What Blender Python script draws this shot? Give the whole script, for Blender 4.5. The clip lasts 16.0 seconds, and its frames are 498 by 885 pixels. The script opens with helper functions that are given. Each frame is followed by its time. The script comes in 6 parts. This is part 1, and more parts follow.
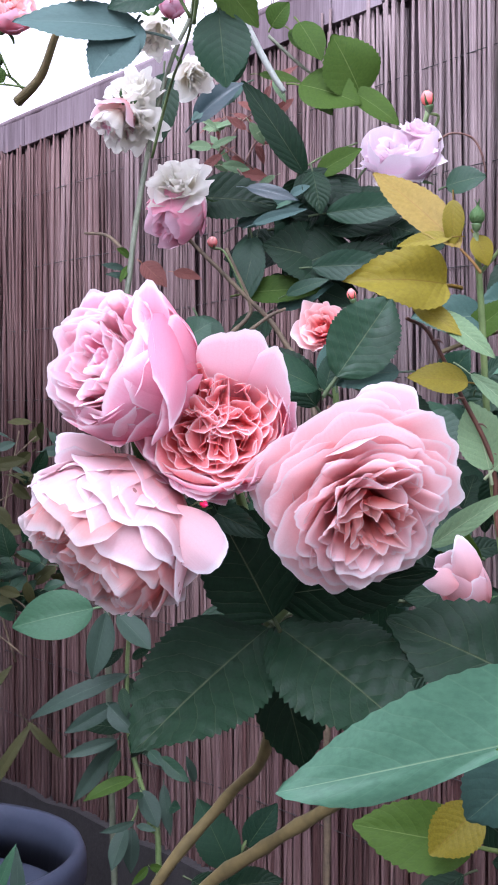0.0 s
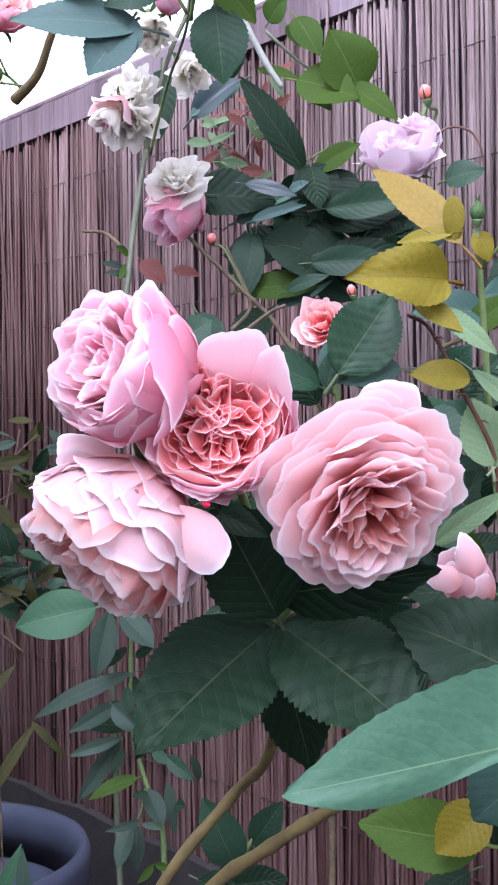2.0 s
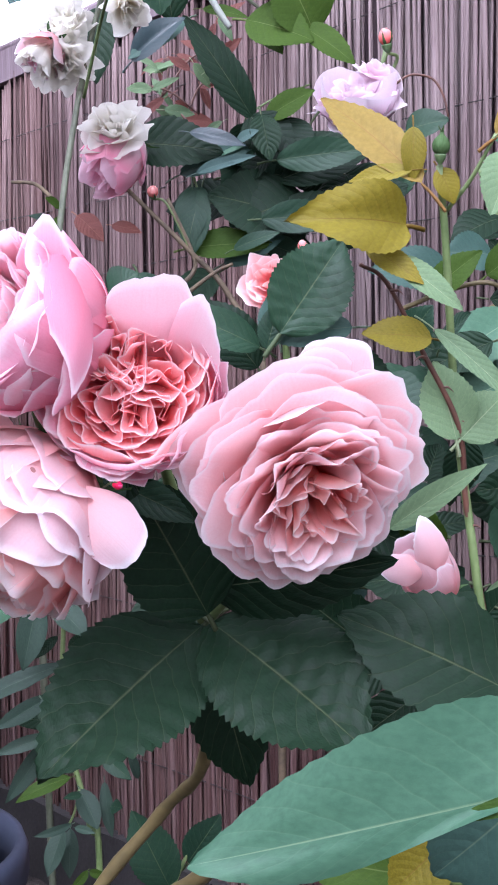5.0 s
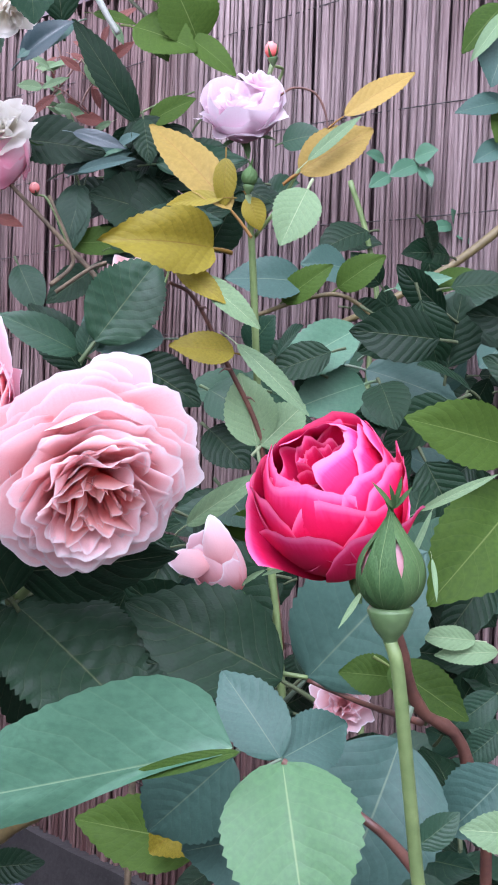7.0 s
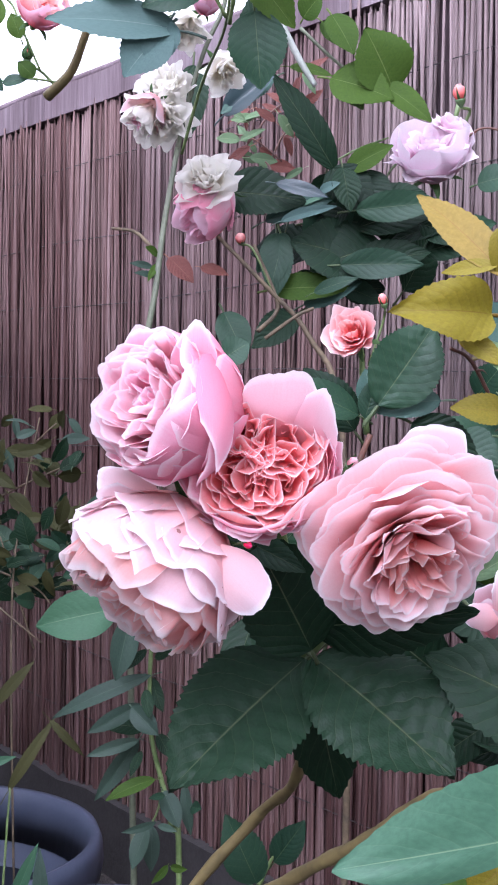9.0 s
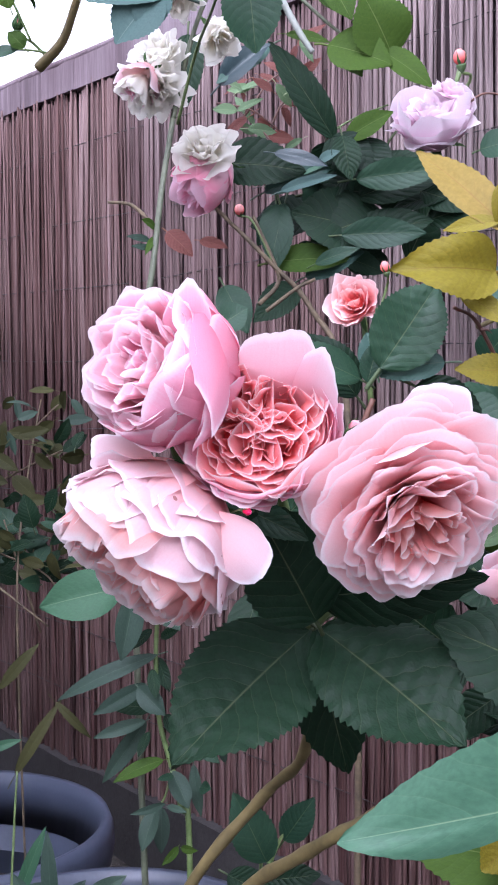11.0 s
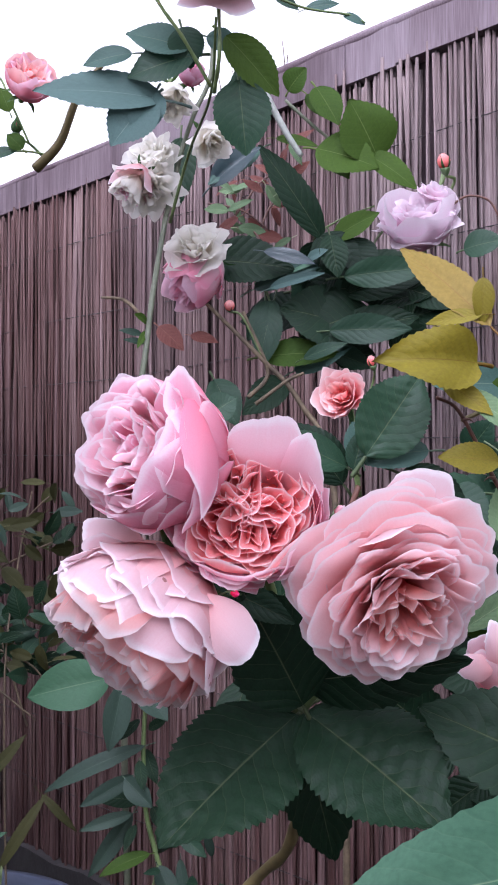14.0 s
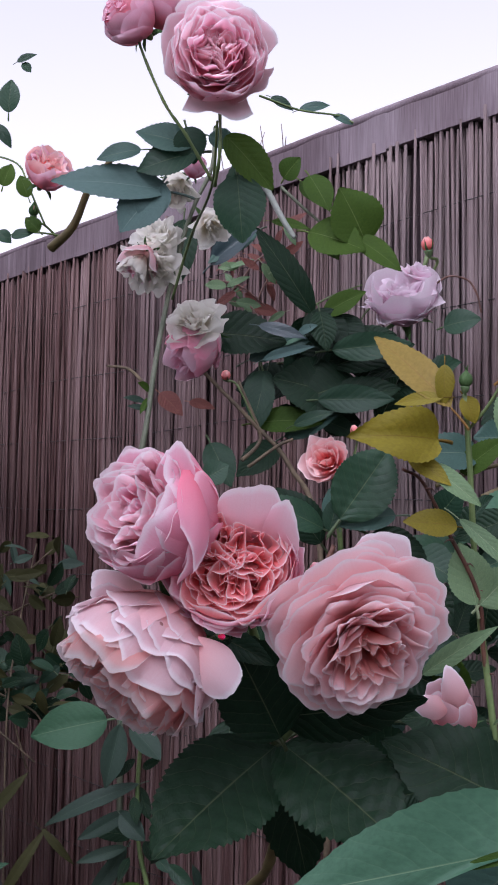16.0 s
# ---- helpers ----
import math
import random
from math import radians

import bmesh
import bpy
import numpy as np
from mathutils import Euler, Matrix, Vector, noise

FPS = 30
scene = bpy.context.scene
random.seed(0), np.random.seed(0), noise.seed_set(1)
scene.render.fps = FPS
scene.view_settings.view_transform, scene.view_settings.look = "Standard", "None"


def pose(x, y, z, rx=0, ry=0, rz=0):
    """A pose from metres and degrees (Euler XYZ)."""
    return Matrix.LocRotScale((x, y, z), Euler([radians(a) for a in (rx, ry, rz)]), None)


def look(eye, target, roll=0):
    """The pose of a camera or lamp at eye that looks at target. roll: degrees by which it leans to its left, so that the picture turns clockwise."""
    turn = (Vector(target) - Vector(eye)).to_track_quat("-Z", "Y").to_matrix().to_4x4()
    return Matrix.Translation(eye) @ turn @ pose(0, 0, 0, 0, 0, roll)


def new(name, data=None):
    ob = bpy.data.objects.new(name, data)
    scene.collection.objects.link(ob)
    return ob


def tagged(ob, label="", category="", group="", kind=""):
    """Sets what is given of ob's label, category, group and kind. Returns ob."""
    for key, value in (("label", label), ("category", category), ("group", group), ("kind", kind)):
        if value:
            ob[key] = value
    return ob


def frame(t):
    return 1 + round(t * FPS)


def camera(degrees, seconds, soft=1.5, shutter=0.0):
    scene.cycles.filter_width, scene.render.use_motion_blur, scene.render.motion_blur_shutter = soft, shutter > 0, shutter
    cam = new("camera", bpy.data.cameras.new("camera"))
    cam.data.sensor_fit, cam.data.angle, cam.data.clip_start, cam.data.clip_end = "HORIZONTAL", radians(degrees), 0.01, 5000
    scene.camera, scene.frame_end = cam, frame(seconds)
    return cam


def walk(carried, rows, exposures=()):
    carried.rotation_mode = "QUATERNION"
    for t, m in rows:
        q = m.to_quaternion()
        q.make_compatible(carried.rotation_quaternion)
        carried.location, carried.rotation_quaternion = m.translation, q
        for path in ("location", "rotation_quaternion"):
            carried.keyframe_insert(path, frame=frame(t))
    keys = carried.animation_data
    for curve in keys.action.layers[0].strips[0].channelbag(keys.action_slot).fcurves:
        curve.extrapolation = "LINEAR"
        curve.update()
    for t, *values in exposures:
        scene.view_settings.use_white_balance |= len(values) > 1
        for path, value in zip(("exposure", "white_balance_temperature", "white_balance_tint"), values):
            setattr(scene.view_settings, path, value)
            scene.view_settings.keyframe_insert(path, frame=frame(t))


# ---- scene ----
cam = camera(22.6, 16.0, soft=1.9)
PATH = [
    (0, (0.0000, -0.0000, 0.7417), (0.0003, 2.0000, 0.7418), -0.00),
    (0.5, (0.0003, 0.0014, 0.7406), (0.0013, 2.0014, 0.7344), -0.15),
    (1, (-0.0022, 0.0027, 0.7442), (-0.0084, 2.0026, 0.7350), -0.29),
    (1.5, (0.0004, 0.0020, 0.7400), (-0.0023, 2.0020, 0.7327), -0.28),
    (2, (-0.0007, 0.0022, 0.7441), (-0.0013, 2.0022, 0.7355), -0.58),
    (2.5, (-0.0006, 0.0004, 0.7451), (0.0055, 2.0004, 0.7383), -0.35),
    (3, (-0.0076, 0.0254, 0.7434), (-0.0072, 2.0246, 0.6855), -0.18),
    (5.5, (0.0359, 0.0992, 0.7423), (0.1339, 2.0961, 0.6887), -0.31),
    (6, (0.0632, 0.0761, 0.7513), (0.2126, 2.0696, 0.6895), 0.38),
    (6.5, (0.0835, 0.0603, 0.7551), (0.2776, 2.0496, 0.6823), 1.48),
    (7, (0.0773, 0.0382, 0.7540), (0.2477, 2.0294, 0.6772), 2.21),
    (7.5, (0.0591, 0.0124, 0.7762), (0.1881, 2.0079, 0.7393), 1.40),
    (8, (0.0305, 0.0064, 0.7863), (0.0959, 2.0053, 0.7809), 0.94),
    (8.5, (-0.0031, -0.0028, 0.7897), (0.0050, 1.9971, 0.7743), 0.99),
    (9, (-0.0182, 0.0076, 0.7777), (-0.0296, 2.0067, 0.7192), 0.93),
    (11.5, (-0.0107, 0.0318, 0.7628), (-0.0349, 2.0299, 0.6801), -0.35),
    (12, (-0.0078, 0.0368, 0.7575), (-0.0268, 2.0351, 0.6756), -0.23),
    (12.5, (-0.0066, 0.0298, 0.7583), (-0.0072, 2.0297, 0.7466), -0.27),
    (13, (-0.0082, 0.0178, 0.7621), (-0.0007, 2.0169, 0.8184), 0.10),
    (13.5, (-0.0105, 0.0110, 0.7601), (-0.0090, 2.0104, 0.8089), 0.29),
    (14, (-0.0125, 0.0117, 0.7611), (-0.0205, 2.0103, 0.8349), 0.03),
    (14.5, (-0.0118, 0.0054, 0.7614), (-0.0291, 2.0002, 0.9036), 0.38),
    (15, (-0.0122, -0.0047, 0.7632), (-0.0180, 1.9836, 0.9792), 0.57),
    (15.5, (-0.0153, -0.0344, 0.7651), (-0.0390, 1.9546, 0.9733), 1.01),
    (16, (-0.0063, -0.0869, 0.7625), (-0.0126, 1.9065, 0.9250), 1.03),
]
STOPS = [(0.0, -0.06), (2.5, -0.06), (3.0, -0.06), (5.5, -0.02), (6.0, 0.04), (7.0, 0.1), (7.5, 0.17), (8.0, 0.1), (8.5, 0.02), (9.0, -0.06),
         (12.0, -0.05), (13.0, -0.12), (13.5, -0.32), (14.0, -0.48), (14.5, -0.76), (15.0, -1.0), (15.5, -1.1), (16.0, -1.16)]
BRIGHT, KELVIN, TINT = 0.71, 5620, 25
walk(cam, [(t, look(eye, target, roll)) for t, eye, target, roll in PATH], [(t, BRIGHT + e, KELVIN + 210 * min(1.0, max(0.0, (t - 13.0) / 2.0)), TINT) for t, e in STOPS])

# ---- world and light: a bright overcast evening sky ----
world = bpy.data.worlds.new("overcast_sky")
scene.world = world
world.use_nodes = True
wn, wl = world.node_tree.nodes, world.node_tree.links
sky = wn.new("ShaderNodeTexSky")
sky.sky_type = 'NISHITA'
sky.sun_disc = False
sky.sun_elevation, sky.sun_rotation = radians(48), radians(200)
sky.air_density, sky.dust_density, sky.ozone_density = 1.0, 4.0, 2.0
cloud = wn.new("ShaderNodeHueSaturation")
cloud.inputs["Saturation"].default_value = 0.0
cloud.inputs["Value"].default_value = 2.55
wl.new(sky.outputs[0], cloud.inputs["Color"])
wl.new(cloud.outputs[0], wn["Background"].inputs["Color"])
wn["Background"].inputs["Strength"].default_value = 0.15
sun = new("sun", bpy.data.lights.new("sun", 'SUN'))
sun.data.energy, sun.data.angle, sun.data.color = 0.30, radians(60), (0.99, 0.97, 1.0)
sun.matrix_world = look((1.35, -1.0, 2.9), (0.0, 0.6, 0.7))


# ---- materials ----
def material(name):
    m = bpy.data.materials.new(name)
    m.use_nodes = True
    return m, m.node_tree.nodes, m.node_tree.links, m.node_tree.nodes["Principled BSDF"]


def noise_node(n, l, scale, detail=4.0, coord=None, stretch=None):
    t = n.new("ShaderNodeTexNoise")
    t.inputs["Scale"].default_value, t.inputs["Detail"].default_value = scale, detail
    if coord is not None:
        if stretch:
            mp = n.new("ShaderNodeMapping")
            mp.inputs["Scale"].default_value = stretch
            l.new(coord, mp.inputs["Vector"])
            coord = mp.outputs[0]
        l.new(coord, t.inputs["Vector"])
    return t


def ramp(n, l, source, stops):
    r = n.new("ShaderNodeValToRGB")
    e = r.color_ramp.elements
    e[0].position, e[0].color = stops[0][0], (*stops[0][1], 1)
    e[1].position, e[1].color = stops[-1][0], (*stops[-1][1], 1)
    for p, c in stops[1:-1]:
        e.new(p).color = (*c, 1)
    l.new(source, r.inputs[0])
    return r.outputs[0]


def calc(n, l, op, a, b=0.0, c=None):
    m = n.new("ShaderNodeMath")
    m.operation = op
    for k, v in enumerate((a, b) if c is None else (a, b, c)):
        if isinstance(v, (int, float)):
            m.inputs[k].default_value = v
        else:
            l.new(v, m.inputs[k])
    return m.outputs[0]


def mix(n, l, fac, a, b, kind='MIX'):
    m = n.new("ShaderNodeMix")
    m.data_type, m.blend_type = 'RGBA', kind
    for k, v in ((0, fac), (6, a), (7, b)):
        if isinstance(v, (int, float)):
            m.inputs[k].default_value = v
        elif isinstance(v, tuple):
            m.inputs[k].default_value = (*v, 1)
        else:
            l.new(v, m.inputs[k])
    return m.outputs[2]


def bump(n, l, height, strength, distance, shader):
    b = n.new("ShaderNodeBump")
    b.inputs["Strength"].default_value, b.inputs["Distance"].default_value = strength, distance
    l.new(height, b.inputs["Height"])
    l.new(b.outputs[0], shader.inputs["Normal"])
    return b


def see_through(m, n, l, shader, colour, amount):
    """Lets light pass through a thin petal or leaf."""
    t = n.new("ShaderNodeBsdfTranslucent")
    l.new(colour, t.inputs["Color"])
    mx = n.new("ShaderNodeMixShader")
    mx.inputs[0].default_value = amount
    l.new(shader.outputs[0], mx.inputs[1])
    l.new(t.outputs[0], mx.inputs[2])
    l.new(mx.outputs[0], n["Material Output"].inputs["Surface"])


def petal_material(name, foot, body, edge, vein=0.25, through_light=0.45, rim=0.62, specks=0.0, streaks=0.13, lipped=0.7, lip_colour=None):
    m, n, l, s = material(name)
    uv = n.new("ShaderNodeUVMap").outputs[0]
    sep = n.new("ShaderNodeSeparateXYZ")
    l.new(uv, sep.inputs[0])
    streak = noise_node(n, l, 1.0, 3.0, uv, (38.0, 2.2, 1.0))
    blotch = noise_node(n, l, 55.0, 3.0)
    where = calc(n, l, 'MULTIPLY_ADD', streak.outputs["Fac"], streaks, sep.outputs["Y"])
    where = calc(n, l, 'SUBTRACT', where, streaks / 2)
    col = ramp(n, l, where, [(0.12, foot), (rim, body), (0.97, edge)])
    side = calc(n, l, 'ABSOLUTE', calc(n, l, 'MULTIPLY_ADD', sep.outputs["X"], 2.0, -1.0))
    lip = calc(n, l, 'MAXIMUM', sep.outputs["Y"], calc(n, l, 'MULTIPLY', side, calc(n, l, 'MULTIPLY_ADD', sep.outputs["Y"], 0.25, 0.75)))
    col = mix(n, l, ramp(n, l, lip, [(0.94, (0, 0, 0)), (0.98, (lipped,) * 3)]), col, lip_colour or edge)
    info = n.new("ShaderNodeObjectInfo")
    tone = ramp(n, l, info.outputs["Random"], [(0.0, (0.90, 0.87, 0.88)), (1.0, (0.96, 0.95, 0.96))])
    col = mix(n, l, 1.0, col, tone, 'MULTIPLY')
    spots = ramp(n, l, blotch.outputs["Fac"], [(0.35, (0.97, 0.93, 0.94)), (0.6, (1, 1, 1))])
    col = mix(n, l, 0.8, col, spots, 'MULTIPLY')
    if specks > 0:
        dots = n.new("ShaderNodeTexVoronoi")
        dots.inputs["Scale"].default_value = 95.0
        geo = n.new("ShaderNodeNewGeometry")
        l.new(geo.outputs["Position"], dots.inputs["Vector"])
        pick = n.new("ShaderNodeSeparateXYZ")
        l.new(dots.outputs["Color"], pick.inputs[0])
        on = calc(n, l, 'MULTIPLY', calc(n, l, 'LESS_THAN', dots.outputs["Distance"], 0.13), calc(n, l, 'GREATER_THAN', pick.outputs["X"], 1.0 - specks))
        col = mix(n, l, calc(n, l, 'MULTIPLY', on, 0.75), col, (0.30, 0.10, 0.08))
    l.new(col, s.inputs["Base Color"])
    s.inputs["Roughness"].default_value = 0.62
    s.inputs["Specular IOR Level"].default_value = 0.22
    bump(n, l, streak.outputs["Fac"], vein, 0.0006, s)
    see_through(m, n, l, s, col, through_light)
    return m


def leaf_material(name, dark, light, vein_colour, gloss=0.45, veins=9.0, through_light=0.22, sheen=0.16, relief_depth=0.32, veined=0.2):
    m, n, l, s = material(name)
    uv = n.new("ShaderNodeUVMap").outputs[0]
    sep = n.new("ShaderNodeSeparateXYZ")
    l.new(uv, sep.inputs[0])
    across = calc(n, l, 'ABSOLUTE', calc(n, l, 'MULTIPLY_ADD', sep.outputs["X"], 2.0, -1.0))
    wob = noise_node(n, l, 3.0, 2.0, uv)
    q = calc(n, l, 'MULTIPLY_ADD', sep.outputs["Y"], veins, calc(n, l, 'MULTIPLY', across, -2.3))
    q = calc(n, l, 'ADD', q, calc(n, l, 'MULTIPLY', wob.outputs["Fac"], 0.8))
    tri = calc(n, l, 'ABSOLUTE', calc(n, l, 'SUBTRACT', calc(n, l, 'FRACT', q), 0.5))
    side = calc(n, l, 'SUBTRACT', 1.0, calc(n, l, 'MINIMUM', calc(n, l, 'MULTIPLY', tri, 20.0), 1.0))
    rib = calc(n, l, 'SUBTRACT', 1.0, calc(n, l, 'MINIMUM', calc(n, l, 'MULTIPLY', across, 40.0), 1.0))
    patch = noise_node(n, l, 26.0, 5.0)
    cells = n.new("ShaderNodeTexVoronoi")
    cells.inputs["Scale"].default_value = 42.0
    l.new(uv, cells.inputs["Vector"])
    info = n.new("ShaderNodeObjectInfo")
    blend = calc(n, l, 'ADD', calc(n, l, 'MULTIPLY', patch.outputs["Fac"], 0.9), calc(n, l, 'MULTIPLY_ADD', info.outputs["Random"], 0.5, -0.25))
    col = ramp(n, l, blend, [(0.1, dark), (0.9, light)])
    col = mix(n, l, calc(n, l, 'MULTIPLY', side, veined), col, vein_colour)
    col = mix(n, l, calc(n, l, 'MULTIPLY', rib, 0.85), col, vein_colour)
    speck = noise_node(n, l, 260.0, 2.0)
    col = mix(n, l, 0.5, col, ramp(n, l, speck.outputs["Fac"], [(0.3, (0.86, 0.86, 0.86)), (0.62, (1, 1, 1)), (0.75, (1.12, 1.12, 1.05))]), 'MULTIPLY')
    l.new(col, s.inputs["Base Color"])
    rough = ramp(n, l, patch.outputs["Fac"], [(0.3, (gloss, gloss, gloss)), (0.8, (gloss + 0.2,) * 3)])
    l.new(rough, s.inputs["Roughness"])
    s.inputs["Specular IOR Level"].default_value = sheen
    pillow = calc(n, l, 'POWER', calc(n, l, 'MULTIPLY', tri, 2.0), 0.6)
    relief = calc(n, l, 'SUBTRACT', calc(n, l, 'MULTIPLY_ADD', cells.outputs["Distance"], 0.2, pillow), rib)
    bump(n, l, relief, relief_depth, 0.0012, s)
    see_through(m, n, l, s, col, through_light)
    return m


def bark_material(name, dark, light, scale=60.0, gloss=0.6):
    m, n, l, s = material(name)
    co = n.new("ShaderNodeTexCoord").outputs["Object"]
    a = noise_node(n, l, scale, 5.0, co)
    b = noise_node(n, l, scale * 5, 3.0, co)
    f = calc(n, l, 'ADD', calc(n, l, 'MULTIPLY', a.outputs["Fac"], 0.7), calc(n, l, 'MULTIPLY', b.outputs["Fac"], 0.3))
    l.new(ramp(n, l, f, [(0.35, dark), (0.65, light)]), s.inputs["Base Color"])
    s.inputs["Roughness"].default_value = gloss
    bump(n, l, f, 0.5, 0.001, s)
    return m


def reed_material(name, stops, grey, bleached_lit):
    m, n, l, s = material(name)
    co = n.new("ShaderNodeTexCoord").outputs["Object"]
    info = n.new("ShaderNodeObjectInfo")
    geo = n.new("ShaderNodeNewGeometry")
    pick = calc(n, l, 'FRACT', calc(n, l, 'ADD', info.outputs["Random"], geo.outputs["Random Per Island"]))
    long_ = noise_node(n, l, 1.0, 5.0, geo.outputs["Position"], (90.0, 90.0, 2.5))
    fine = noise_node(n, l, 1.0, 3.0, geo.outputs["Position"], (700.0, 700.0, 22.0))
    col = ramp(n, l, pick, stops)
    col = mix(n, l, ramp(n, l, long_.outputs["Fac"], [(0.42, (0, 0, 0)), (0.72, (1, 1, 1))]), col, grey)
    # paler towards top and right: patchy weathering plus brighter light painted in
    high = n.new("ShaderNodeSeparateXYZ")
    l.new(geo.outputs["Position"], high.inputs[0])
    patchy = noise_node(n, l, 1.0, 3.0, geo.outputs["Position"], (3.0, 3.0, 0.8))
    worn_and_lit = calc(n, l, 'MULTIPLY_ADD', patchy.outputs["Fac"], 0.9, calc(n, l, 'MULTIPLY_ADD', high.outputs["X"], 0.5, calc(n, l, 'MULTIPLY', high.outputs["Z"], 0.36)))
    col = mix(n, l, ramp(n, l, worn_and_lit, [(0.66, (0, 0, 0)), (1.35, (0.42, 0.42, 0.42))]), col, bleached_lit)
    col = mix(n, l, 0.8, col, ramp(n, l, fine.outputs["Fac"], [(0.3, (0.65, 0.6, 0.6)), (0.65, (1.1, 1.1, 1.1))]), 'MULTIPLY')
    stain = noise_node(n, l, 1.0, 4.0, geo.outputs["Position"], (5.0, 5.0, 2.2))
    col = mix(n, l, 1.0, col, ramp(n, l, stain.outputs["Fac"], [(0.36, (0.58, 0.52, 0.53)), (0.58, (1.0, 1.0, 1.0))]), 'MULTIPLY')
    l.new(col, s.inputs["Base Color"])
    s.inputs["Roughness"].default_value = 0.7
    s.inputs["Specular IOR Level"].default_value = 0.2
    bump(n, l, fine.outputs["Fac"], 0.4, 0.001, s)
    return m


def plain_material(name, dark, light, scale, rough, relief=0.3, depth=0.002, metal=0.0):
    m, n, l, s = material(name)
    co = n.new("ShaderNodeTexCoord").outputs["Object"]
    a = noise_node(n, l, scale, 6.0, co)
    b = noise_node(n, l, scale * 9, 3.0, co)
    f = calc(n, l, 'ADD', calc(n, l, 'MULTIPLY', a.outputs["Fac"], 0.65), calc(n, l, 'MULTIPLY', b.outputs["Fac"], 0.35))
    l.new(ramp(n, l, f, [(0.32, dark), (0.68, light)]), s.inputs["Base Color"])
    s.inputs["Roughness"].default_value, s.inputs["Metallic"].default_value = rough, metal
    bump(n, l, f, relief, depth, s)
    return m


PETAL_PINK = petal_material("petal_pink", (0.95, 0.26, 0.36), (0.92, 0.51, 0.63), (0.93, 0.64, 0.74), rim=0.88, through_light=0.62, lipped=0.95, lip_colour=(0.97, 0.90, 0.94))
PETAL_CORAL = petal_material("petal_coral", (0.96, 0.17, 0.15), (0.95, 0.38, 0.38), (0.96, 0.52, 0.53), through_light=0.62, rim=0.86, lipped=1.0, lip_colour=(0.97, 0.89, 0.89))
PETAL_PALE = petal_material("petal_pale", (0.96, 0.40, 0.35), (0.94, 0.66, 0.66), (0.95, 0.75, 0.77), rim=0.84, through_light=0.62, lipped=1.0, lip_colour=(0.91, 0.86, 0.87))
PETAL_PEACH = petal_material("petal_peach", (0.96, 0.31, 0.24), (0.95, 0.57, 0.53), (0.95, 0.67, 0.65), through_light=0.74, rim=0.84, lipped=1.0, lip_colour=(0.93, 0.86, 0.85))
PETAL_BLUSH = petal_material("petal_blush", (0.93, 0.42, 0.46), (0.93, 0.66, 0.72), (0.94, 0.74, 0.80), specks=0.05, rim=0.88, through_light=0.68, lipped=0.95, lip_colour=(0.96, 0.92, 0.94))
PETAL_MILK = petal_material("petal_milk", (0.87, 0.40, 0.38), (0.80, 0.58, 0.61), (0.81, 0.64, 0.68), specks=0.10, rim=0.86, through_light=0.5, lipped=1.0, lip_colour=(0.88, 0.84, 0.86))
PETAL_MAUVE = petal_material("petal_mauve", (0.88, 0.32, 0.38), (0.88, 0.46, 0.57), (0.90, 0.66, 0.76), through_light=0.65)
PETAL_SALMON = petal_material("petal_salmon", (0.90, 0.16, 0.13), (0.92, 0.33, 0.31), (0.94, 0.60, 0.56))
PETAL_LILAC = petal_material("petal_lilac", (0.80, 0.48, 0.58), (0.85, 0.67, 0.77), (0.90, 0.84, 0.89), through_light=0.5)
PETAL_WHITE = petal_material("petal_white", (0.80, 0.74, 0.58), (0.85, 0.86, 0.77), (0.88, 0.89, 0.82), through_light=0.62)
PETAL_RED = petal_material("petal_red", (0.46, 0.003, 0.014), (0.68, 0.011, 0.10), (0.78, 0.05, 0.21), through_light=0.14, rim=0.88, streaks=0.1, vein=0.12, lipped=0.85, lip_colour=(0.88, 0.20, 0.40))
PETAL_ROSY = petal_material("petal_rosy", (0.92, 0.18, 0.17), (0.93, 0.46, 0.45), (0.95, 0.72, 0.70), lip_colour=(0.96, 0.82, 0.80))
PETAL_FADED = petal_material("petal_faded", (0.86, 0.80, 0.76), (0.86, 0.62, 0.68), (0.87, 0.36, 0.48), rim=0.60, through_light=0.45, lipped=0.4, lip_colour=(0.90, 0.60, 0.70))
PETAL_ROSE = petal_material("petal_rose", (0.82, 0.20, 0.32), (0.88, 0.40, 0.54), (0.93, 0.66, 0.78))

LEAF_DARK = leaf_material("leaf_dark", (0.0046, 0.0155, 0.0072), (0.0125, 0.035, 0.0165), (0.085, 0.105, 0.055), 0.40, sheen=0.14, relief_depth=0.46, veined=0.2)
LEAF_MID = leaf_material("leaf_mid", (0.011, 0.036, 0.020), (0.025, 0.066, 0.034), (0.09, 0.125, 0.06), 0.40, sheen=0.25, relief_depth=0.18)
LEAF_TEAL = leaf_material("leaf_teal", (0.042, 0.112, 0.066), (0.076, 0.176, 0.102), (0.17, 0.26, 0.15), 0.46, sheen=0.32, relief_depth=0.08, veined=0.1)
LEAF_FRESH = leaf_material("leaf_fresh", (0.045, 0.115, 0.048), (0.085, 0.185, 0.076), (0.19, 0.27, 0.13), 0.46, sheen=0.32, relief_depth=0.14, veined=0.1)
LEAF_BLUE = leaf_material("leaf_blue", (0.028, 0.070, 0.055), (0.052, 0.112, 0.086), (0.12, 0.165, 0.11), 0.46, sheen=0.32, relief_depth=0.13, veined=0.1)
LEAF_PALE = leaf_material("leaf_pale", (0.10, 0.165, 0.088), (0.16, 0.25, 0.125), (0.30, 0.36, 0.21), 0.5, relief_depth=0.16)
